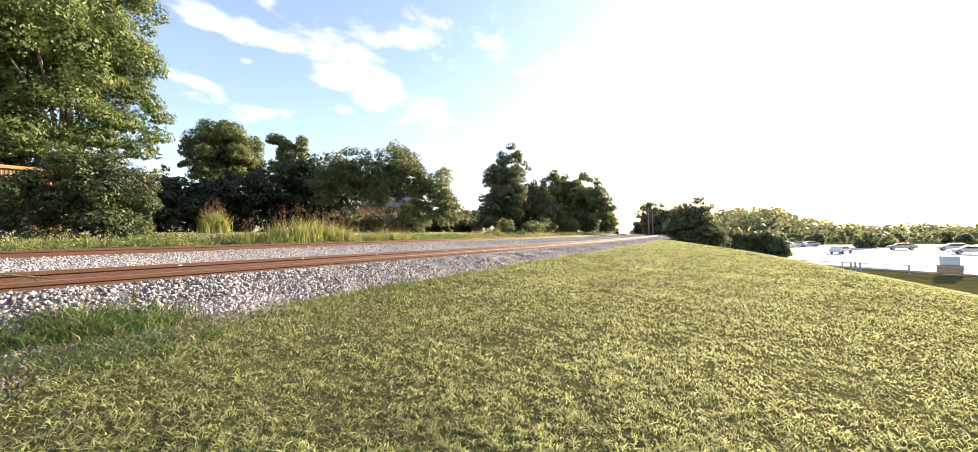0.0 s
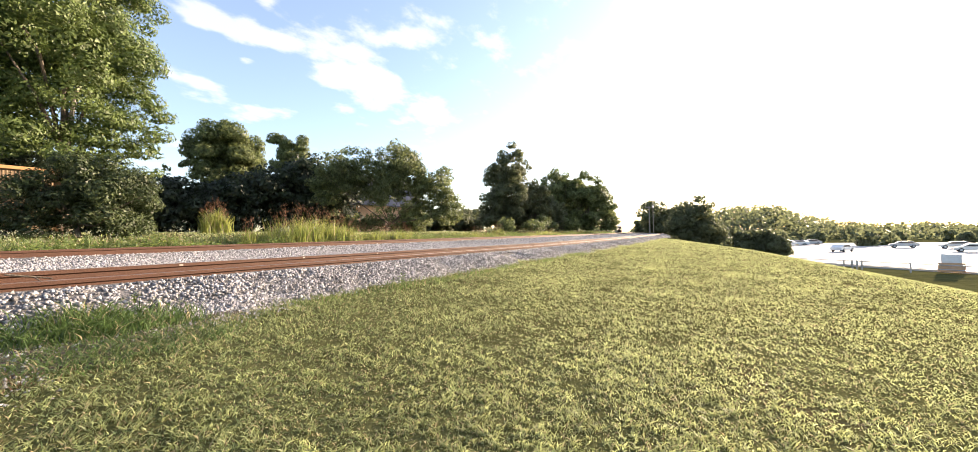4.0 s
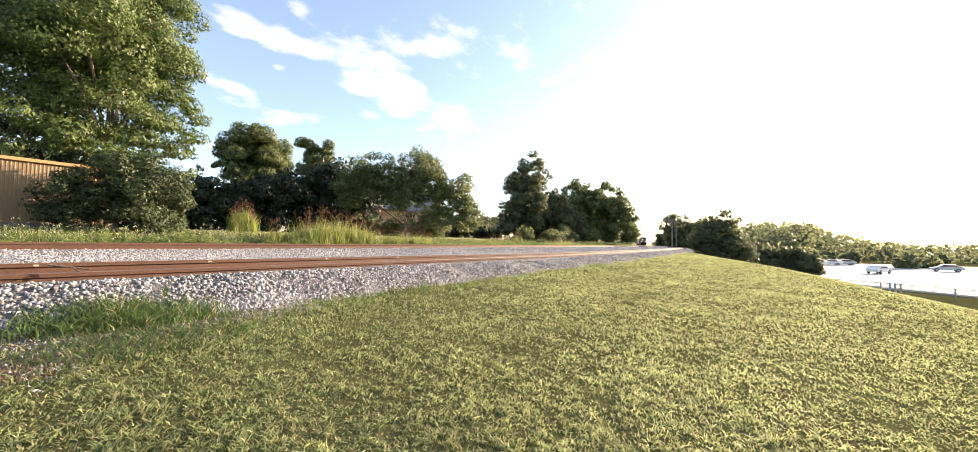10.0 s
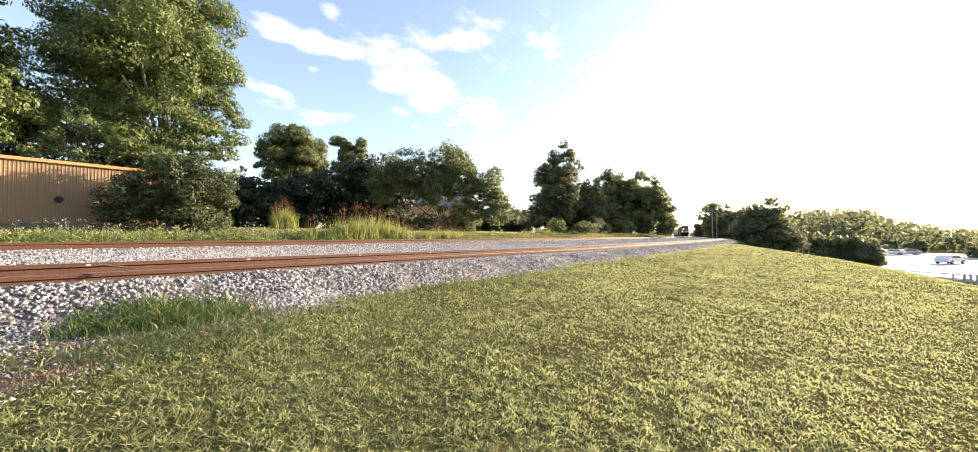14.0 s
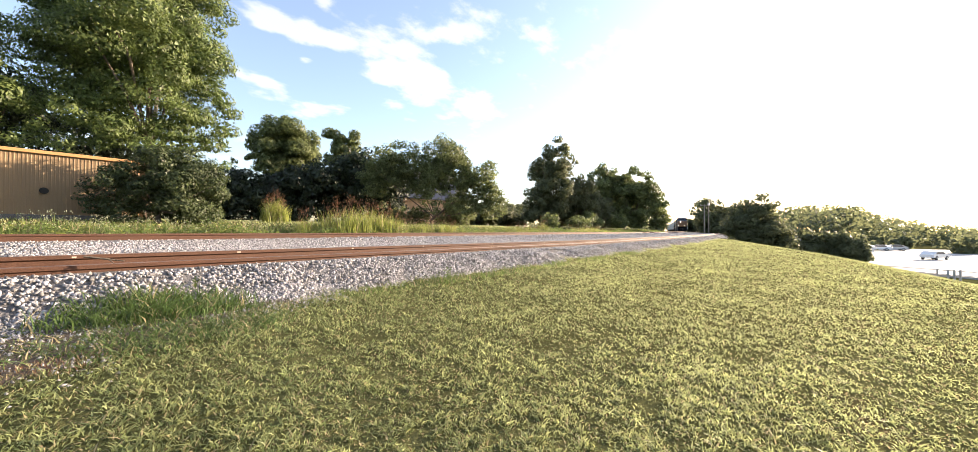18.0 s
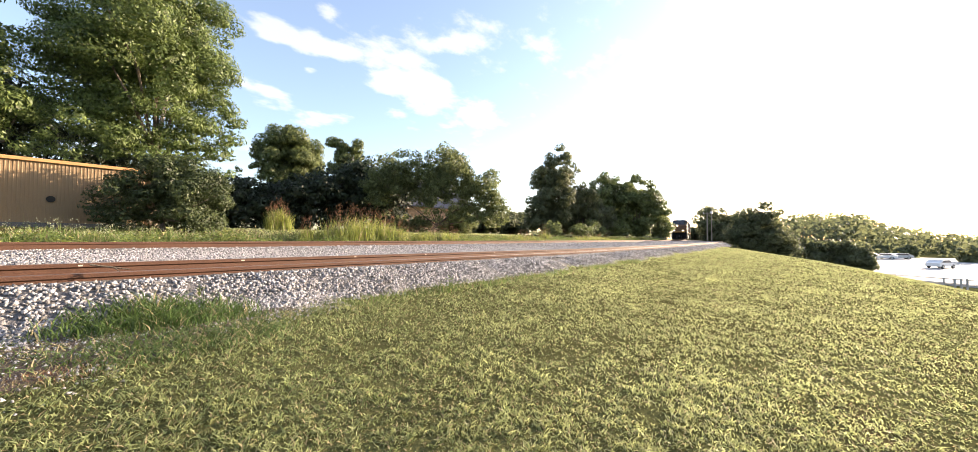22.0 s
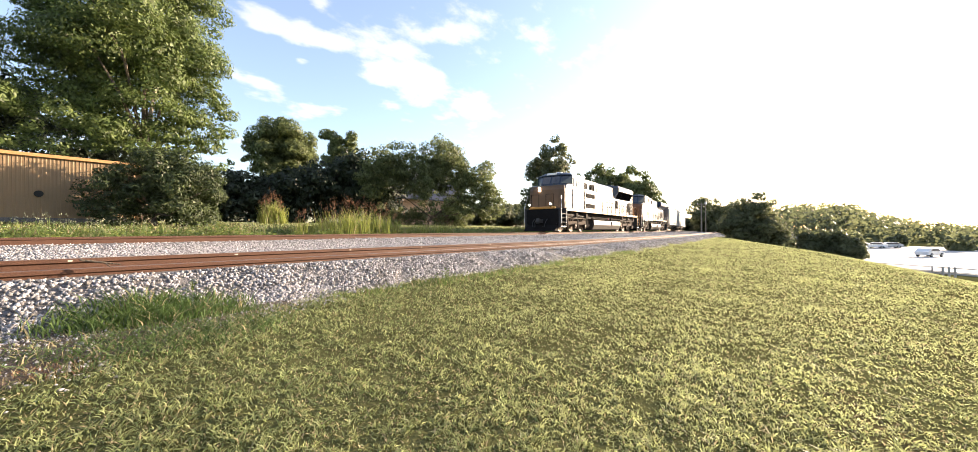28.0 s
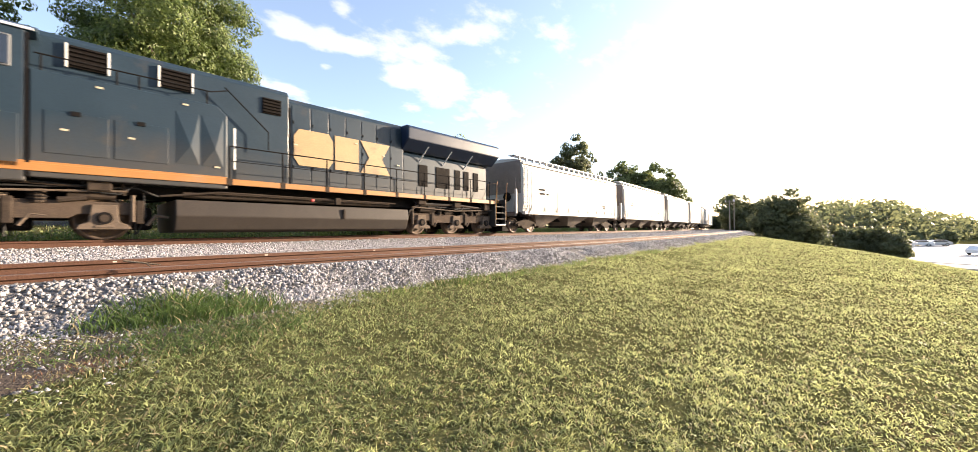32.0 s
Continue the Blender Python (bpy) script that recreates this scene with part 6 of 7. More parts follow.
def lead_locomotive():
    L = empty("lead_locomotive", "dark blue and golden six-axle diesel locomotive leading the train", "locomotive", "locomotives of the freight train")
    zw = 1.82
    end = 20.2
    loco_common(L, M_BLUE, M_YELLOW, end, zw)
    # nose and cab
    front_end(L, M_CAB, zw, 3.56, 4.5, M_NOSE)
    bx("nose_door", (-0.45, -0.42), (-0.62, 0.05), (zw + 0.12, 3.14), M_NOSE, L, 0.01)
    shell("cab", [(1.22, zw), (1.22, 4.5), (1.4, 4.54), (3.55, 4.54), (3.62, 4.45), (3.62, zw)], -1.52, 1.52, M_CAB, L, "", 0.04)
    for s in (-1, 1):
        bx("roof_gutter", (1.0, 3.66), (s * 1.54, s * 1.565), (4.48, 4.54), M_SILVER, L, 0.004, "bare metal roof edge")
    for x, y, w, h in ((1.5, -0.4, 0.5, 0.14), (2.4, 0.3, 0.7, 0.2), (2.2, -0.6, 0.25, 0.16), (3.1, -0.3, 0.3, 0.12)):
        bx("roof_equipment", (x, x + w), (y, y + 0.4), (4.73, 4.74 + h), M_SILVER, L, 0.03)
    pipe("antenna", [(2.9, 0.5, 4.74), (2.9, 0.5, 5.05)], 0.012, M_BLACK, L)
    bx("number_board", (0.64, 0.74), (-0.42, 0.42), (4.54, 4.7), M_STICKER, L, 0.02, "pale number board on the roof brow")
    for s in (-1, 1):
        cab_windows(L, 1.34, 1.80, s * 1.535, 3.58, 4.34, [])
        cab_windows(L, 1.96, 2.72, s * 1.535, 3.62, 4.32, [2.34])
        cab_windows(L, 2.86, 3.28, s * 1.535, 3.58, 4.34, [])
        bx("cab_door_seam", (1.24, 1.27), (s * 1.52, s * 1.535), (zw + 0.1, 3.4), M_BLACK, L, 0.0)
        bx("cab_rear_seam", (3.66, 3.70), (s * 1.46, s * 1.53), (zw, 4.4), M_BLACK, L, 0.0)
        bx("locker_door", (1.34, 3.5), (s * 1.52, s * 1.535), (zw + 0.1, 2.78), M_CAB, L, 0.008)
        for a in (1.95, 2.62):
            for k in range(5):
                bx("vent_slit", (a, a + 0.42), (s * 1.535, s * 1.545), (2.08 + k * 0.075, 2.1 + k * 0.075), M_BLACK, L, 0.0)
        shell("lightning_stripe", [(1.42, 3.03), (2.0, 2.98), (1.95, 3.04), (2.45, 2.95), (2.38, 3.02), (3.05, 2.86), (2.55, 2.93), (2.6, 2.86), (2.1, 2.92), (2.15, 2.86)], s * 1.528, s * 1.533, M_YELLOW, L, "golden lightning flash", 0.0)
        # inverter cabinet with two long grilles
        bx("inverter_cabinet", (3.72, 6.15), (s * 0.3, s * 1.5), (zw, 3.62), M_CAB, L, 0.03)
        for z in (2.05, 2.92):
            bx("grille_frame", (3.82, 6.05), (s * 1.5, s * 1.525), (z - 0.12, z + 0.6), M_CAB, L, 0.01)
            louvre(L, 3.98, 6.0, s * 1.535, z, z + 0.36, 5, M_GRILLE, "long dark cooling grille")
        bx("equipment_cabinet", (6.2, 8.05), (s * 0.3, s * 1.5), (zw, 3.6), M_CAB, L, 0.03)
        bx("cabinet_panel", (7.1, 7.65), (s * 1.5, s * 1.515), (2.2, 2.75), M_CAB, L, 0.012)
        # upper walkway behind the cab
        for x in (4.0, 4.9, 5.8, 6.7, 7.5):
            pipe("handrail_post", [(x, s * 1.2, 3.6), (x, s * 1.2, 4.35)], 0.018, M_BLACK, L)
        pipe("handrail", [(3.75, s * 1.2, 4.35), (7.9, s * 1.2, 4.35)], 0.018, M_BLACK, L)
        pipe("handrail", [(3.75, s * 1.2, 4.0), (7.9, s * 1.2, 4.0)], 0.014, M_BLACK, L)
        bx("blower_housing", (4.5, 5.6), (s * 0.6, s * 1.05), (3.62, 4.3), M_BLACK, L, 0.08)
        louvre(L, 6.3, 7.4, s * 1.02, 3.75, 4.3, 5, M_GRILLE)
    bx("dynamic_brake_hood", (3.66, 8.1), (-0.98, 0.98), (3.55, 4.62), M_BLUE, L, 0.05)
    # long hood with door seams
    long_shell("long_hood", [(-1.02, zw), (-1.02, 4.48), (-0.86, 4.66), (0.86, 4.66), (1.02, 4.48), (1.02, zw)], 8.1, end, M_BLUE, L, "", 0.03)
    for s in (-1, 1):
        for i in range(8):
            x = 8.3 + i * 0.66
            bx("hood_door", (x + 0.02, x + 0.64), (s * 1.02, s * 1.034), (zw + 0.1, 4.2), M_BLUE, L, 0.006)
            for z in (2.4, 3.1, 3.8):
                bx("latch", (x + 0.04, x + 0.075), (s * 1.034, s * 1.06), (z, z + 0.12), M_BLACK, L, 0.0)
        for i in range(5):
            x = 14.5 + i * 0.66
            bx("hood_door", (x + 0.02, x + 0.60), (s * 1.02, s * 1.034), (zw + 0.1, 3.1), M_BLUE, L, 0.006)
            for z in (2.2, 2.75):
                bx("latch", (x + 0.04, x + 0.075), (s * 1.034, s * 1.06), (z, z + 0.12), M_BLACK, L, 0.0)
        fit = random.Random(7)
        for k in range(16):
            x, z = 8.4 + k * 0.72 + fit.uniform(-0.1, 0.1), fit.choice((2.0, 2.35, 2.9, 3.3, 3.9) if k < 8 else (2.0, 2.3, 2.9, 3.3))
            bx("hinge", (x, x + 0.05), (s * 1.034, s * 1.06), (z, z + 0.16), M_CAB, L, 0.006)
            if k % 3 == 0:
                bx("small_plate", (x + 0.2, x + 0.27), (s * 1.034, s * 1.042), (z + 0.1, z + 0.15), M_STICKER, L, 0.0)
        louvre(L, 13.45, 13.85, s * 1.05, 2.45, 3.3, 7, M_GRILLE)
        louvre(L, 13.95, 14.35, s * 1.05, 2.45, 3.3, 7, M_GRILLE)
        louvre(L, 18.05, 18.4, s * 1.05, 2.2, 3.2, 9, M_GRILLE)
        louvre(L, 18.65, 19.3, s * 1.05, 1.98, 3.35, 8, M_STEP)
        louvre(L, 19.34, 19.98, s * 1.05, 1.98, 3.35, 8, M_STEP)
        # flared radiator
        bm = bmesh.new()
        for xa, xb in ((12.9, 13.5), (13.5, 19.0)):
            def ring(x):
                full = 1.0 if x > 13.2 else 0.0
                w = 1.03 + 0.42 * full
                return [(x, s * 0.8, 3.46), (x, s * 1.03, 3.48), (x, s * (1.03 + 0.40 * full), 3.48 + 0.76 * full + 0.3 * (1 - full)), (x, s * w, 4.58), (x, s * (w - 0.16), 4.82), (x, s * 0.8, 4.88)]
            add_loft(bm, [ring(xa), ring(xb)])
        bmesh.ops.recalc_face_normals(bm, faces=bm.faces)
        part("radiator_wing", bm, M_BLUE, L, "flared radiator housing")
        for i in range(4):
            xa = 13.6 + i * 1.32
            bm = bmesh.new()
            v = [bm.verts.new(p) for p in ((xa, s * 1.06, 3.51), (xa + 1.26, s * 1.06, 3.51), (xa + 1.26, s * 1.455, 4.24), (xa, s * 1.455, 4.24))]
            f = bm.faces.new(v)
            bmesh.ops.solidify(bm, geom=[f], thickness=0.02)
            g = part("radiator_grille", bm, M_GRILLE, L, "slanting dark radiator grille")
            for k in range(15):
                bm = bmesh.new()
                xk = xa + 0.06 + k * 0.082
                add_tube(bm, [(xk, s * 1.09, 3.53), (xk, s * 1.47, 4.23)], 0.011, 4)
                part("slat", bm, M_GRILLE, g)
        railing(L, 8.2, 19.9, s * 1.5, zw, zw + 1.0, 10, M_BLACK)
    bx("radiator_roof", (13.4, 19.3), (-0.85, 0.85), (4.6, 4.92), M_BLUE, L, 0.04)
    for x in (15.0, 16.6, 18.2):
        bm = bmesh.new()
        add_tube(bm, [(x, 0, 4.92), (x, 0, 4.98)], 0.6, 20)
        part("radiator_fan", bm, M_BLACK, L)
    for s in (-1, 1):
        bx("hood_corner", (end - 0.28, end + 0.01), (s * 1.02, s * 1.032), (zw, 4.46), M_YELLOW, L, 0.004, "golden yellow hood corner")
    bx("hood_end", (end, end + 0.02), (-0.95, 0.95), (zw, 4.58), M_YELLOW, L, 0.008, "golden yellow hood end")
    for z in (2.9, 3.3, 3.7, 4.1):
        pipe("grab_iron", [(end + 0.02, -0.75, z), (end + 0.1, -0.75, z), (end + 0.1, -0.3, z), (end + 0.02, -0.3, z)], 0.014, M_YELLOW, L)
    pipe("exhaust_stack", [(10.8, 0, 4.6), (10.8, 0, 4.78)], 0.35, M_BLACK, L, sides=14)
    pipe("horn", [(12.6, -0.2, 4.65), (12.6, -0.2, 4.85)], 0.05, M_SILVER, L)
    logo(L, 9.9, -1.045, 2.62, 2.45, 0.82, M_MARK, True)
    writing("road_digit", "8908", 0.42, Matrix.Translation((1.62, -1.53, 3.1)) @ pose(0, 0, 0, 90, 0, 0), M_MARK, L, "golden road number digit", 0.79)
    notices(L, -1.52, [(4.9, 3.42, 0.3), (4.9, 2.55, 0.3), (5.85, 3.4, 0.2), (5.85, 2.5, 0.2), (6.5, 2.35, 0.24), (7.35, 2.9, 0.24), (7.8, 2.2, 0.2)])
    notices(L, -1.07, [(8.4, 3.9, 0.2), (8.7, 2.1, 0.2), (9.6, 2.0, 0.22), (12.2, 2.0, 0.2), (13.4, 2.1, 0.24), (15.2, 3.36, 0.4), (16.2, 3.36, 0.4), (17.2, 3.36, 0.4)])
    tank(L, 6.1, 14.0)
    bogie(L, (0.42, 2.54, 4.66), "beam")
    bogie(L, (15.05, 17.17, 19.29), "beam")
    # lamps
    for y, z in ((0.05, 3.42), (0.05, 3.23)):
        bm = bmesh.new()
        add_tube(bm, [(-0.49, y + 0.45, z), (-0.42, y + 0.45, z)], 0.075, 14)
        part("headlamp", bm, M_LAMP, L, "glowing headlamp")
    for y in (-0.75, 1.05):
        bm = bmesh.new()
        add_tube(bm, [(-1.12, y, 2.12), (-1.06, y, 2.12)], 0.075, 14)
        part("ditch_light", bm, M_LAMP, L, "glowing ditch light")
        pipe("ditch_light_bracket", [(-1.04, y, 1.82), (-1.04, y, 2.12)], 0.04, M_BLACK, L)
    return L


def second_locomotive():
    L = empty("second_locomotive", "dusty blue-grey six-axle diesel locomotive with an orange sill stripe", "locomotive", "locomotives of the freight train")
    zw = 1.70
    end = 18.9
    loco_common(L, M_BLUEDUST, M_ORANGEDUST, end, zw)
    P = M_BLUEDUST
    front_end(L, P, zw - 0.25, 3.45, 4.56, M_NOSE2)
    bx("nose_door", (-0.45, -0.42), (-0.62, 0.05), (zw + 0.1, 3.1), M_NOSE2, L, 0.01)
    for y in (0.2, 0.5):
        bx("dark_lamp", (-0.45, -0.42), (y, y + 0.2), (3.0, 3.2), M_GLASSDARK, L, 0.01, "unlit nose lamp")
    shell("cab", [(1.22, zw - 0.4), (1.22, 4.54), (1.42, 4.6), (3.45, 4.6), (3.5, 4.55), (3.5, zw - 0.4)], -1.52, 1.52, P, L, "", 0.04)
    for s in (-1, 1):
        bx("roof_gutter", (1.25, 3.6), (s * 1.54, s * 1.565), (4.54, 4.6), M_SILVER, L, 0.004, "bare metal roof edge")
    for s in (-1, 1):
        cab_windows(L, 1.5, 3.32, s * 1.535, 3.68, 4.36, [1.95, 2.62], M_FRAME2)
        bx("cab_seam", (3.5, 3.54), (s * 1.5, s * 1.532), (zw - 0.3, 4.5), M_BLACK, L, 0.0)
        bx("locker_door", (1.35, 3.4), (s * 1.52, s * 1.535), (zw - 0.1, 2.72), P, L, 0.008)
        bx("locker_grille", (2.25, 2.8), (s * 1.535, s * 1.545), (2.15, 2.6), M_GRILLE, L, 0.005)
        # full-width cabinet, with a chamfered rear corner and a narrower top
        shell("side_cabinet", [(3.54, zw - 0.3), (3.54, 3.75), (6.9, 3.75), (7.15, 3.5), (7.15, zw - 0.3)], s * 0.6, s * 1.5, P, L, "", 0.03)
        bx("cabinet_stripe", (3.56, 7.13), (s * 1.5, s * 1.51), (zw - 0.17, zw + 0.05), M_ORANGEDUST, L, 0.004)
        bx("nose_stripe", (0.02, 3.5), (s * 1.52, s * 1.53), (zw - 0.17, zw + 0.05), M_ORANGEDUST, L, 0.004)
        for x in (3.75, 4.85):
            bx("cabinet_door", (x, x + 1.0), (s * 1.5, s * 1.512), (zw + 0.25, 2.9), P, L, 0.008)
            bx("door_hinge", (x + 0.4, x + 0.55), (s * 1.51, s * 1.54), (2.84, 2.94), M_BLACK, L, 0.0)
        for k, x in enumerate((6.0, 6.55)):
            bm = bmesh.new()
            v = [bm.verts.new(p) for p in ((x, s * 1.505, 2.0), (x + 0.5, s * 1.505, 2.0), (x + 0.5, s * 1.505, 3.4), (x, s * 1.505, 3.4), (x + 0.3, s * 1.555, 2.5))]
            for a, b in ((0, 1), (1, 2), (2, 3), (3, 0)):
                bm.faces.new((v[a], v[b], v[4]))
            bmesh.ops.recalc_face_normals(bm, faces=bm.faces)
            part("pressed_panel", bm, P, L, "creased blue-grey pressed panel")
        louvre(L, 4.1, 4.75, s * 1.06, 4.08, 4.6, 5, M_GRILLE, "brown louvre with pale edges")
        louvre(L, 5.75, 6.4, s * 1.06, 4.08, 4.6, 5, M_GRILLE, "brown louvre with pale edges")
        louvre(L, 8.2, 8.75, s * 1.04, 3.95, 4.45, 5, M_GRILLE)
        for x in (4.08, 4.78, 5.72, 6.43):
            bx("louvre_edge", (x - 0.02, x + 0.02), (s * 1.04, s * 1.1), (4.06, 4.62), M_STICKER, L, 0.0)
        pipe("roof_handrail", [(3.6, s * 1.35, 4.15), (6.8, s * 1.35, 4.15), (7.2, s * 1.3, 4.3)], 0.018, M_BLACK, L)
        for x in (3.7, 4.9, 5.3, 6.7):
            pipe("handrail_post", [(x, s * 1.35, 3.75), (x, s * 1.35, 4.15)], 0.02, M_BLACK, L)
        pipe("slanting_rail", [(7.15, s * 1.25, 4.4), (8.3, s * 1.25, 3.3), (8.3, s * 1.25, 2.75)], 0.02, M_BLACK, L)
        bx("cabinet_edge", (7.32, 7.37), (s * 1.38, s * 1.44), (zw + 0.3, 3.2), M_STICKER, L, 0.0)
        bx("hood_seam", (9.0, 9.05), (s * 1.0, s * 1.025), (zw, 4.3), M_BLACK, L, 0.0)
        for i in range(7):
            x = 9.08 + i * 0.64
            bx("hood_door", (x + 0.02, x + 0.62), (s * 1.0, s * 1.016), (zw + 0.1, 4.4), P, L, 0.006)
            for z in (2.3, 3.1, 3.8):
                bx("latch", (x + 0.04, x + 0.075), (s * 1.016, s * 1.04), (z, z + 0.1), M_BLACK, L, 0.0)
        for x, w in ((14.4, 0.5), (15.4, 0.85), (16.6, 0.35), (17.2, 0.35), (17.9, 0.35)):
            bx("rear_grille", (x, x + w), (s * 1.0, s * 1.03), (2.15, 3.1), M_GRILLE, L, 0.01)
        for x in (14.3, 15.3, 16.5, 17.1, 17.8):
            bx("rear_door", (x, x + 0.5), (s * 1.0, s * 1.014), (zw + 0.05, 2.1), P, L, 0.006)
        railing(L, 7.2, 18.6, s * 1.5, zw, zw + 0.95, 9, M_BLACK)
    long_shell("upper_hood", [(-1.02, zw), (-1.02, 4.68), (-0.9, 4.83), (0.9, 4.83), (1.02, 4.68), (1.02, zw)], 3.5, 9.0, P, L, "", 0.03)
    long_shell("long_hood", [(-1.0, zw), (-1.0, 4.48), (-0.86, 4.66), (0.86, 4.66), (1.0, 4.48), (1.0, zw)], 9.0, 13.6, P, L, "", 0.03)
    long_shell("rear_hood", [(-1.0, zw), (-1.0, 3.4), (-0.8, 3.6), (0.8, 3.6), (1.0, 3.4), (1.0, zw)], 13.6, end, P, L, "", 0.03)
    o = [(-1.0, 3.6), (-1.5, 4.02), (-1.52, 4.5), (-1.38, 4.62), (1.38, 4.62), (1.52, 4.5), (1.5, 4.02), (1.0, 3.6)]
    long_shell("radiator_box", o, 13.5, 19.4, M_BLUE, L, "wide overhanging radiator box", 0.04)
    for x in (14.4, 15.8, 17.2):
        for s in (-1, 1):
            pipe("radiator_strut", [(x, s * 1.0, 3.2), (x + 0.25, s * 1.4, 3.85)], 0.025, M_SILVER, L)
    bx("hood_end", (end, end + 0.02), (-0.92, 0.92), (zw, 3.5), P, L, 0.008)
    pipe("exhaust_stack", [(10.5, 0, 4.6), (10.5, 0, 4.8)], 0.3, M_BLACK, L, sides=14)
    logo(L, 9.15, -1.03, 2.42, 3.75, 1.24, M_FADED, False)
    writing("road_digit", "5447", 0.36, Matrix.Translation((1.85, -1.53, 3.06)) @ pose(0, 0, 0, 90, 0, 0), M_CREAM, L, "faded cream road number digit", 0.79)
    bx("class_plate", (0.95, 1.2), (-1.53, -1.515), (1.95, 2.2), M_CREAM, L, 0.005)
    notices(L, -1.52, [(0.3, 3.3, 0.2), (4.05, 2.5, 0.2), (5.15, 2.5, 0.2), (6.9, 2.0, 0.2), (3.1, 2.72, 0.2), (4.6, 3.6, 0.2), (6.2, 3.6, 0.2)])
    notices(L, -1.06, [(9.2, 3.1, 0.2), (11.4, 3.5, 0.2), (12.6, 3.2, 0.2), (13.3, 2.9, 0.22)])
    tank(L, 6.0, 13.5)
    bogie(L, (0.5, 2.6, 4.7), "box")
    bogie(L, (14.4, 16.5, 18.6), "box")
    return L


def hopper_truck(parent, x):
    for dx in (-0.88, 0.88):
        wheelset(parent, x + dx, 0.457)
    for s in (-1, 1):
        shell("side_frame", [(x - 1.1, 0.40), (x - 0.8, 0.36), (x - 0.5, 0.42), (x - 0.3, 0.24), (x + 0.3, 0.24), (x + 0.5, 0.42), (x + 0.8, 0.36), (x + 1.1, 0.40), (x + 1.05, 0.6), (x + 0.3, 0.76), (x - 0.3, 0.76), (x - 1.05, 0.6)], s * 0.96, s * 1.1, M_UNDER, parent, "", 0.02)
        for dx in (-0.88, 0.88):
            pipe("bearing_cap", [(x + dx, s * 1.08, 0.457), (x + dx, s * 1.2, 0.457)], 0.1, M_UNDER, parent, sides=10)
        for k in (-0.14, 0.0, 0.14):
            pipe("spring", [(x + k, s * 1.03, 0.28), (x + k, s * 1.03, 0.52)], 0.06, M_BLACK, parent, sides=8)
    bx("bolster", (x - 0.2, x + 0.2), (-1.0, 1.0), (0.45, 0.85), M_BLACK, parent, 0.03)


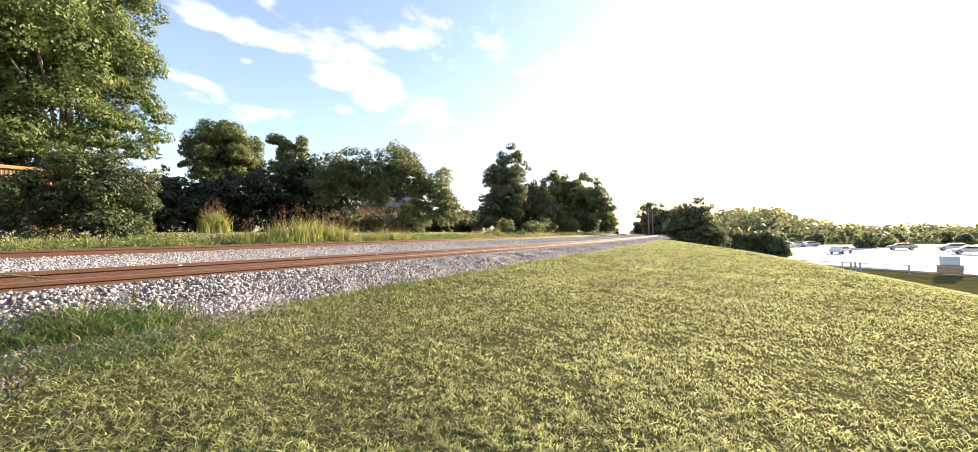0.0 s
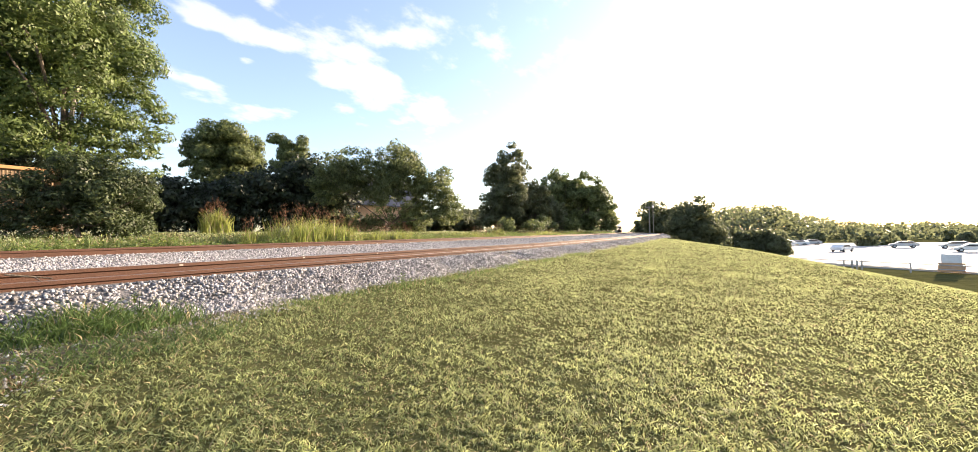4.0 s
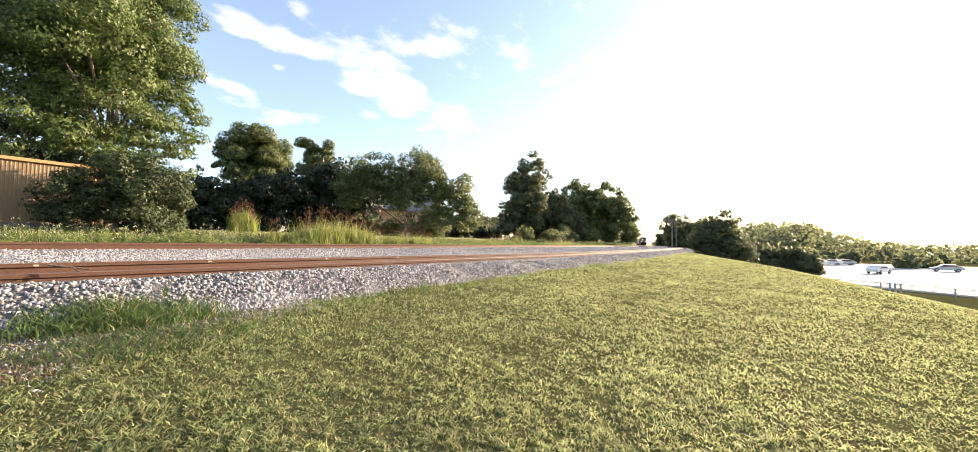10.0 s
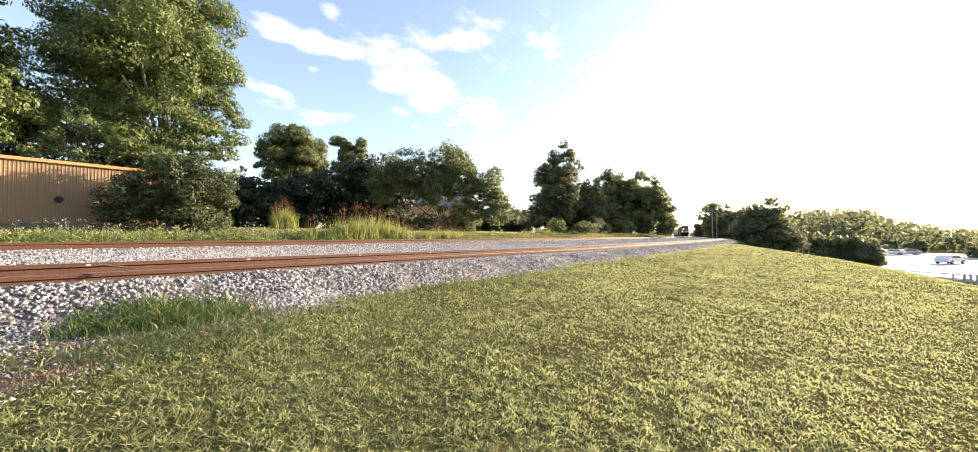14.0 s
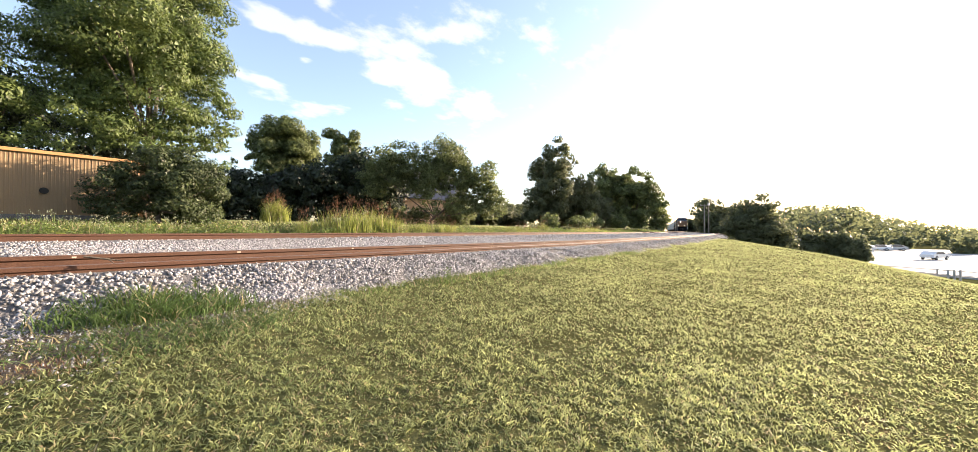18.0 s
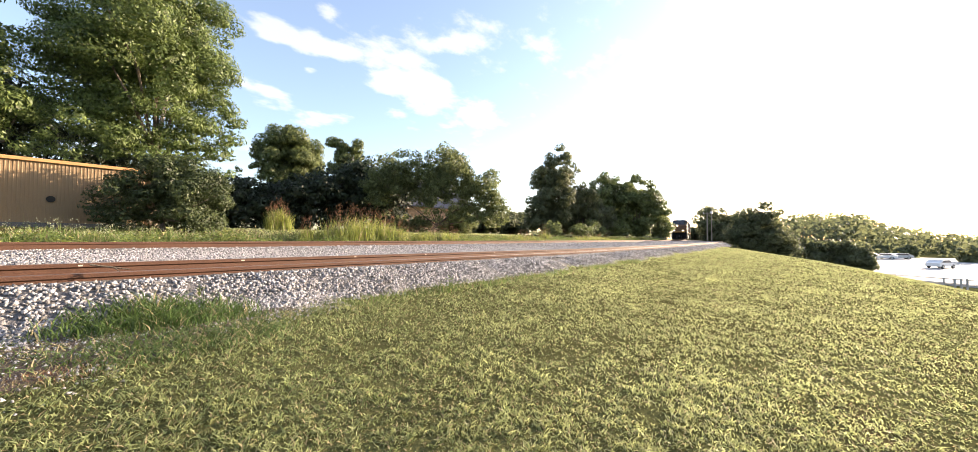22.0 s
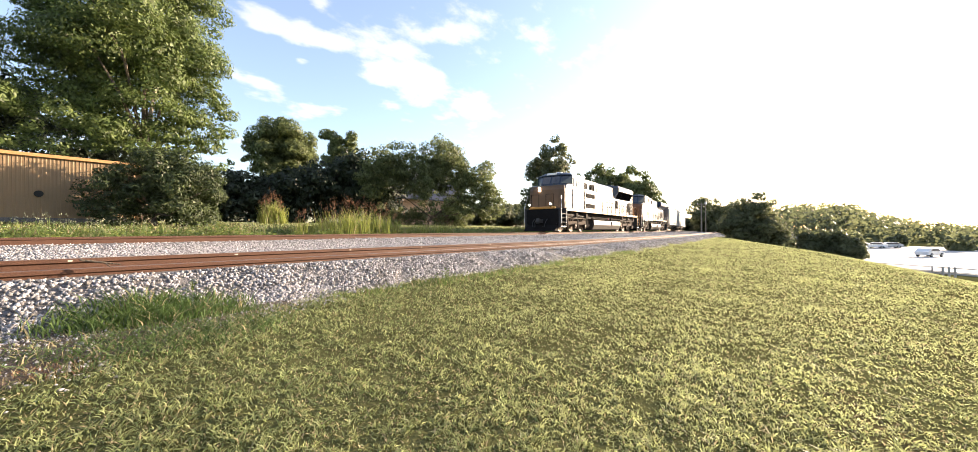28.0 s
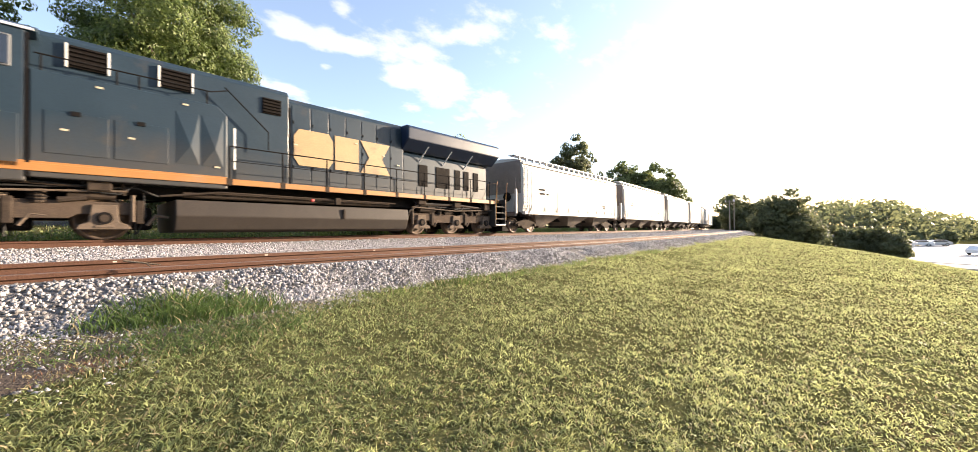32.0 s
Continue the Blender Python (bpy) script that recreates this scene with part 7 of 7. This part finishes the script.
def hopper_car():
    """A three-bay covered hopper, 16 m over its couplers; its origin is at the leading coupler."""
    H = empty("covered_hopper", "pale grey three-bay covered hopper wagon with rust streaks", "hopper wagon", "hopper wagons of the freight train")
    x0, x1 = 1.0, 15.0
    o = [(-1.55, 1.2), (-1.62, 1.6), (-1.62, 3.70), (-1.5, 4.05), (-1.1, 4.32), (0, 4.42), (1.1, 4.32), (1.5, 4.05), (1.62, 3.70), (1.62, 1.6), (1.55, 1.2)]
    bm = bmesh.new()
    add_loft(bm, [[(x, y, z) for y, z in o] for x in (x0, x0 + 3.5, (x0 + x1) / 2, x1 - 3.5, x1)])
    bmesh.ops.recalc_face_normals(bm, faces=bm.faces)
    part("body", bm, M_HOPPER, H)
    for xa, way in ((x0, -1), (x1, 1)):
        bm = bmesh.new()
        add_prism(bm, [(xa, 2.3), (xa + way * 0.03, 2.3), (xa + way * 0.03, 4.20), (xa, 4.20)], -1.45, 1.45)
        bmesh.ops.recalc_face_normals(bm, faces=bm.faces)
        part("end_sheet", bm, M_HOPEND, H, "dim brown end sheet, shade in its colour")
        shell("end_slope", [(xa, 2.3), (xa - way * 1.4, 1.0), (xa - way * 1.5, 1.0), (xa - way * 1.5, 2.3)], -1.3, 1.3, M_HOPEND, H, "", 0.0)
        bx("end_sill", (xa - 0.1 + way * 0.45, xa + 0.1 + way * 0.45), (-1.4, 1.4), (0.95, 1.2), M_HOPEND, H, 0.02)
        bx("end_platform", (min(xa, xa + way * 0.55), max(xa, xa + way * 0.55)), (-1.4, 1.4), (1.16, 1.2), M_BLACK, H, 0.0)
        for s in (-1, 1):
            bx("corner_post", (xa + way * 0.45 - 0.05, xa + way * 0.45 + 0.05), (s * 1.35, s * 1.48), (1.1, 2.5), M_HOPPER, H, 0.01)
            pipe("end_brace", [(xa + way * 0.45, s * 1.3, 1.2), (xa, s * 1.1, 3.2)], 0.05, M_HOPEND, H)
            pipe("ladder_stile", [(xa - way * 0.1, s * 1.66, 1.0), (xa - way * 0.1, s * 1.66, 3.90)], 0.025, M_HOPPER, H)
            pipe("ladder_stile", [(xa - way * 0.55, s * 1.66, 1.0), (xa - way * 0.55, s * 1.66, 3.90)], 0.025, M_HOPPER, H)
            for k in range(8):
                pipe("ladder_rung", [(xa - way * 0.1, s * 1.67, 1.1 + k * 0.34), (xa - way * 0.55, s * 1.67, 1.1 + k * 0.34)], 0.016, M_HOPPER, H)
        coupler(H, xa + way * 0.3, way * 0.68)
    bm = bmesh.new()
    add_tube(bm, [(0.82, -0.6, 2.1), (0.78, -0.6, 2.1)], 0.28, 16)
    part("brake_wheel", bm, M_BLACK, H)
    for s in (-1, 1):
        bx("side_sill", (x0, x1), (s * 1.5, s * 1.64), (1.08, 1.26), M_HOPPER, H, 0.015)
        bx("top_chord", (x0, x1), (s * 1.5, s * 1.62), (3.98, 4.10), M_HOPPER, H, 0.015)
        for i in range(9):
            x = x0 + 0.9 + i * (x1 - x0 - 1.8) / 8
            bx("side_stake", (x - 0.05, x + 0.05), (s * 1.615, s * 1.64), (1.26, 3.80), M_HOPPER, H, 0.006)
        # roof walk on brackets
        bx("roof_walk", (x0 - 0.3, x1 + 0.3), (s * 0.75, s * 1.25), (4.48, 4.51), M_SILVER, H, 0.004)
        for i in range(19):
            x = x0 + 0.2 + i * (x1 - x0 - 0.4) / 18
            bx("walk_bracket", (x - 0.05, x + 0.05), (s * 1.15, s * 1.25), (4.15, 4.48), M_HOPPER, H, 0.0)
    bx("centre_sill", (0.4, 15.6), (-0.4, 0.4), (0.72, 1.1), M_BLACK, H, 0.02)
    for k in range(3):
        xc = 4.20 + k * 4.20
        bm = bmesh.new()
        add_loft(bm, [[(xc - 1.75, -1.45, 1.15), (xc + 1.75, -1.45, 1.15), (xc + 1.75, 1.45, 1.15), (xc - 1.75, 1.45, 1.15)], [(xc - 0.45, -0.7, 0.42), (xc + 0.45, -0.7, 0.42), (xc + 0.45, 0.7, 0.42), (xc - 0.45, 0.7, 0.42)]])
        bmesh.ops.recalc_face_normals(bm, faces=bm.faces)
        part("discharge_bay", bm, M_HOPEND, H, "sloping discharge bay, underside shade in its colour")
        bx("outlet_gate", (xc - 0.5, xc + 0.5), (-0.9, 0.9), (0.3, 0.42), M_UNDER, H, 0.02)
        pipe("gate_shaft", [(xc + 0.5, -1.3, 0.4), (xc + 0.5, 1.3, 0.4)], 0.03, M_UNDER, H)
        for i in range(3):
            bm = bmesh.new()
            add_tube(bm, [(xc - 1.2 + i * 1.2, 0, 4.40), (xc - 1.2 + i * 1.2, 0, 4.50)], 0.3, 12)
            part("roof_hatch", bm, M_HOPPER, H)
    for x, w, z in ((2.6, 0.9, 2.55), (2.7, 1.1, 2.3), (12.0, 0.8, 1.9), (12.2, 0.6, 1.75)):
        bx("stencil_bar", (x, x + w), (-1.632, -1.626), (z, z + 0.12), M_BLACK, H, 0.0)
    hopper_truck(H, 2.0)
    hopper_truck(H, 14.0)
    return H


# ---- the moving train ----
TRAIN = []          # vehicle, path offset of its origin behind the leading nose, its two pivots
lead = lead_locomotive()
second = second_locomotive()
TRAIN.append((lead, 0.0, (2.54, 17.17)))
TRAIN.append((second, 23.5, (2.6, 16.5)))
first_hopper = hopper_car()
TRAIN.append((first_hopper, 43.9, (2.0, 14.0)))
for k in range(1, 9):
    TRAIN.append((copy_thing(first_hopper, Matrix.Identity(4)), 43.9 + 16.0 * k, (2.0, 14.0)))


NOSE = ((0.0, 350.0), (20.0, 119.5), (22.5, 91.0), (24.5, 68.0), (26.5, 43.8), (27.5, 32.0), (28.5, 19.8), (29.0, 13.2), (29.5, 6.3), (30.0, -0.75), (31.0, -13.8), (31.5, -20.7), (32.0, -27.5))


def nose_place(t):
    """Path length of the leading nose at t seconds."""
    return lerp_list(t, NOSE)


def motions():
    times = [k * 0.5 for k in range(65)]
    for car, offset, (pa, pb) in TRAIN:
        rows = []
        for t in times:
            s = nose_place(t) + offset
            ax, ay, _ = track_at(s + pa)
            bx_, by_, _ = track_at(s + pb)
            a = math.atan2(by_ - ay, bx_ - ax)
            rows.append((t, pose(ax - pa * math.cos(a), ay - pa * math.sin(a), RAIL_TOP, 0, 0, math.degrees(a))))
        walk(car, rows)
    # the locomotives' wheelsets turn as they roll; far off they are held, too small to see
    for ob, x, r in WHEELSETS:
        if ob.parent not in (lead, second, first_hopper):
            continue
        rows = [(0.0, pose(x, 0, r))]
        t = 27.0
        while t <= 32.001:
            rows.append((t, Matrix.Translation((x, 0, r)) @ Matrix.Rotation(-(nose_place(27.0) - nose_place(t)) / r, 4, "Y")))
            t += 1 / 30
        walk(ob, rows)


motions()
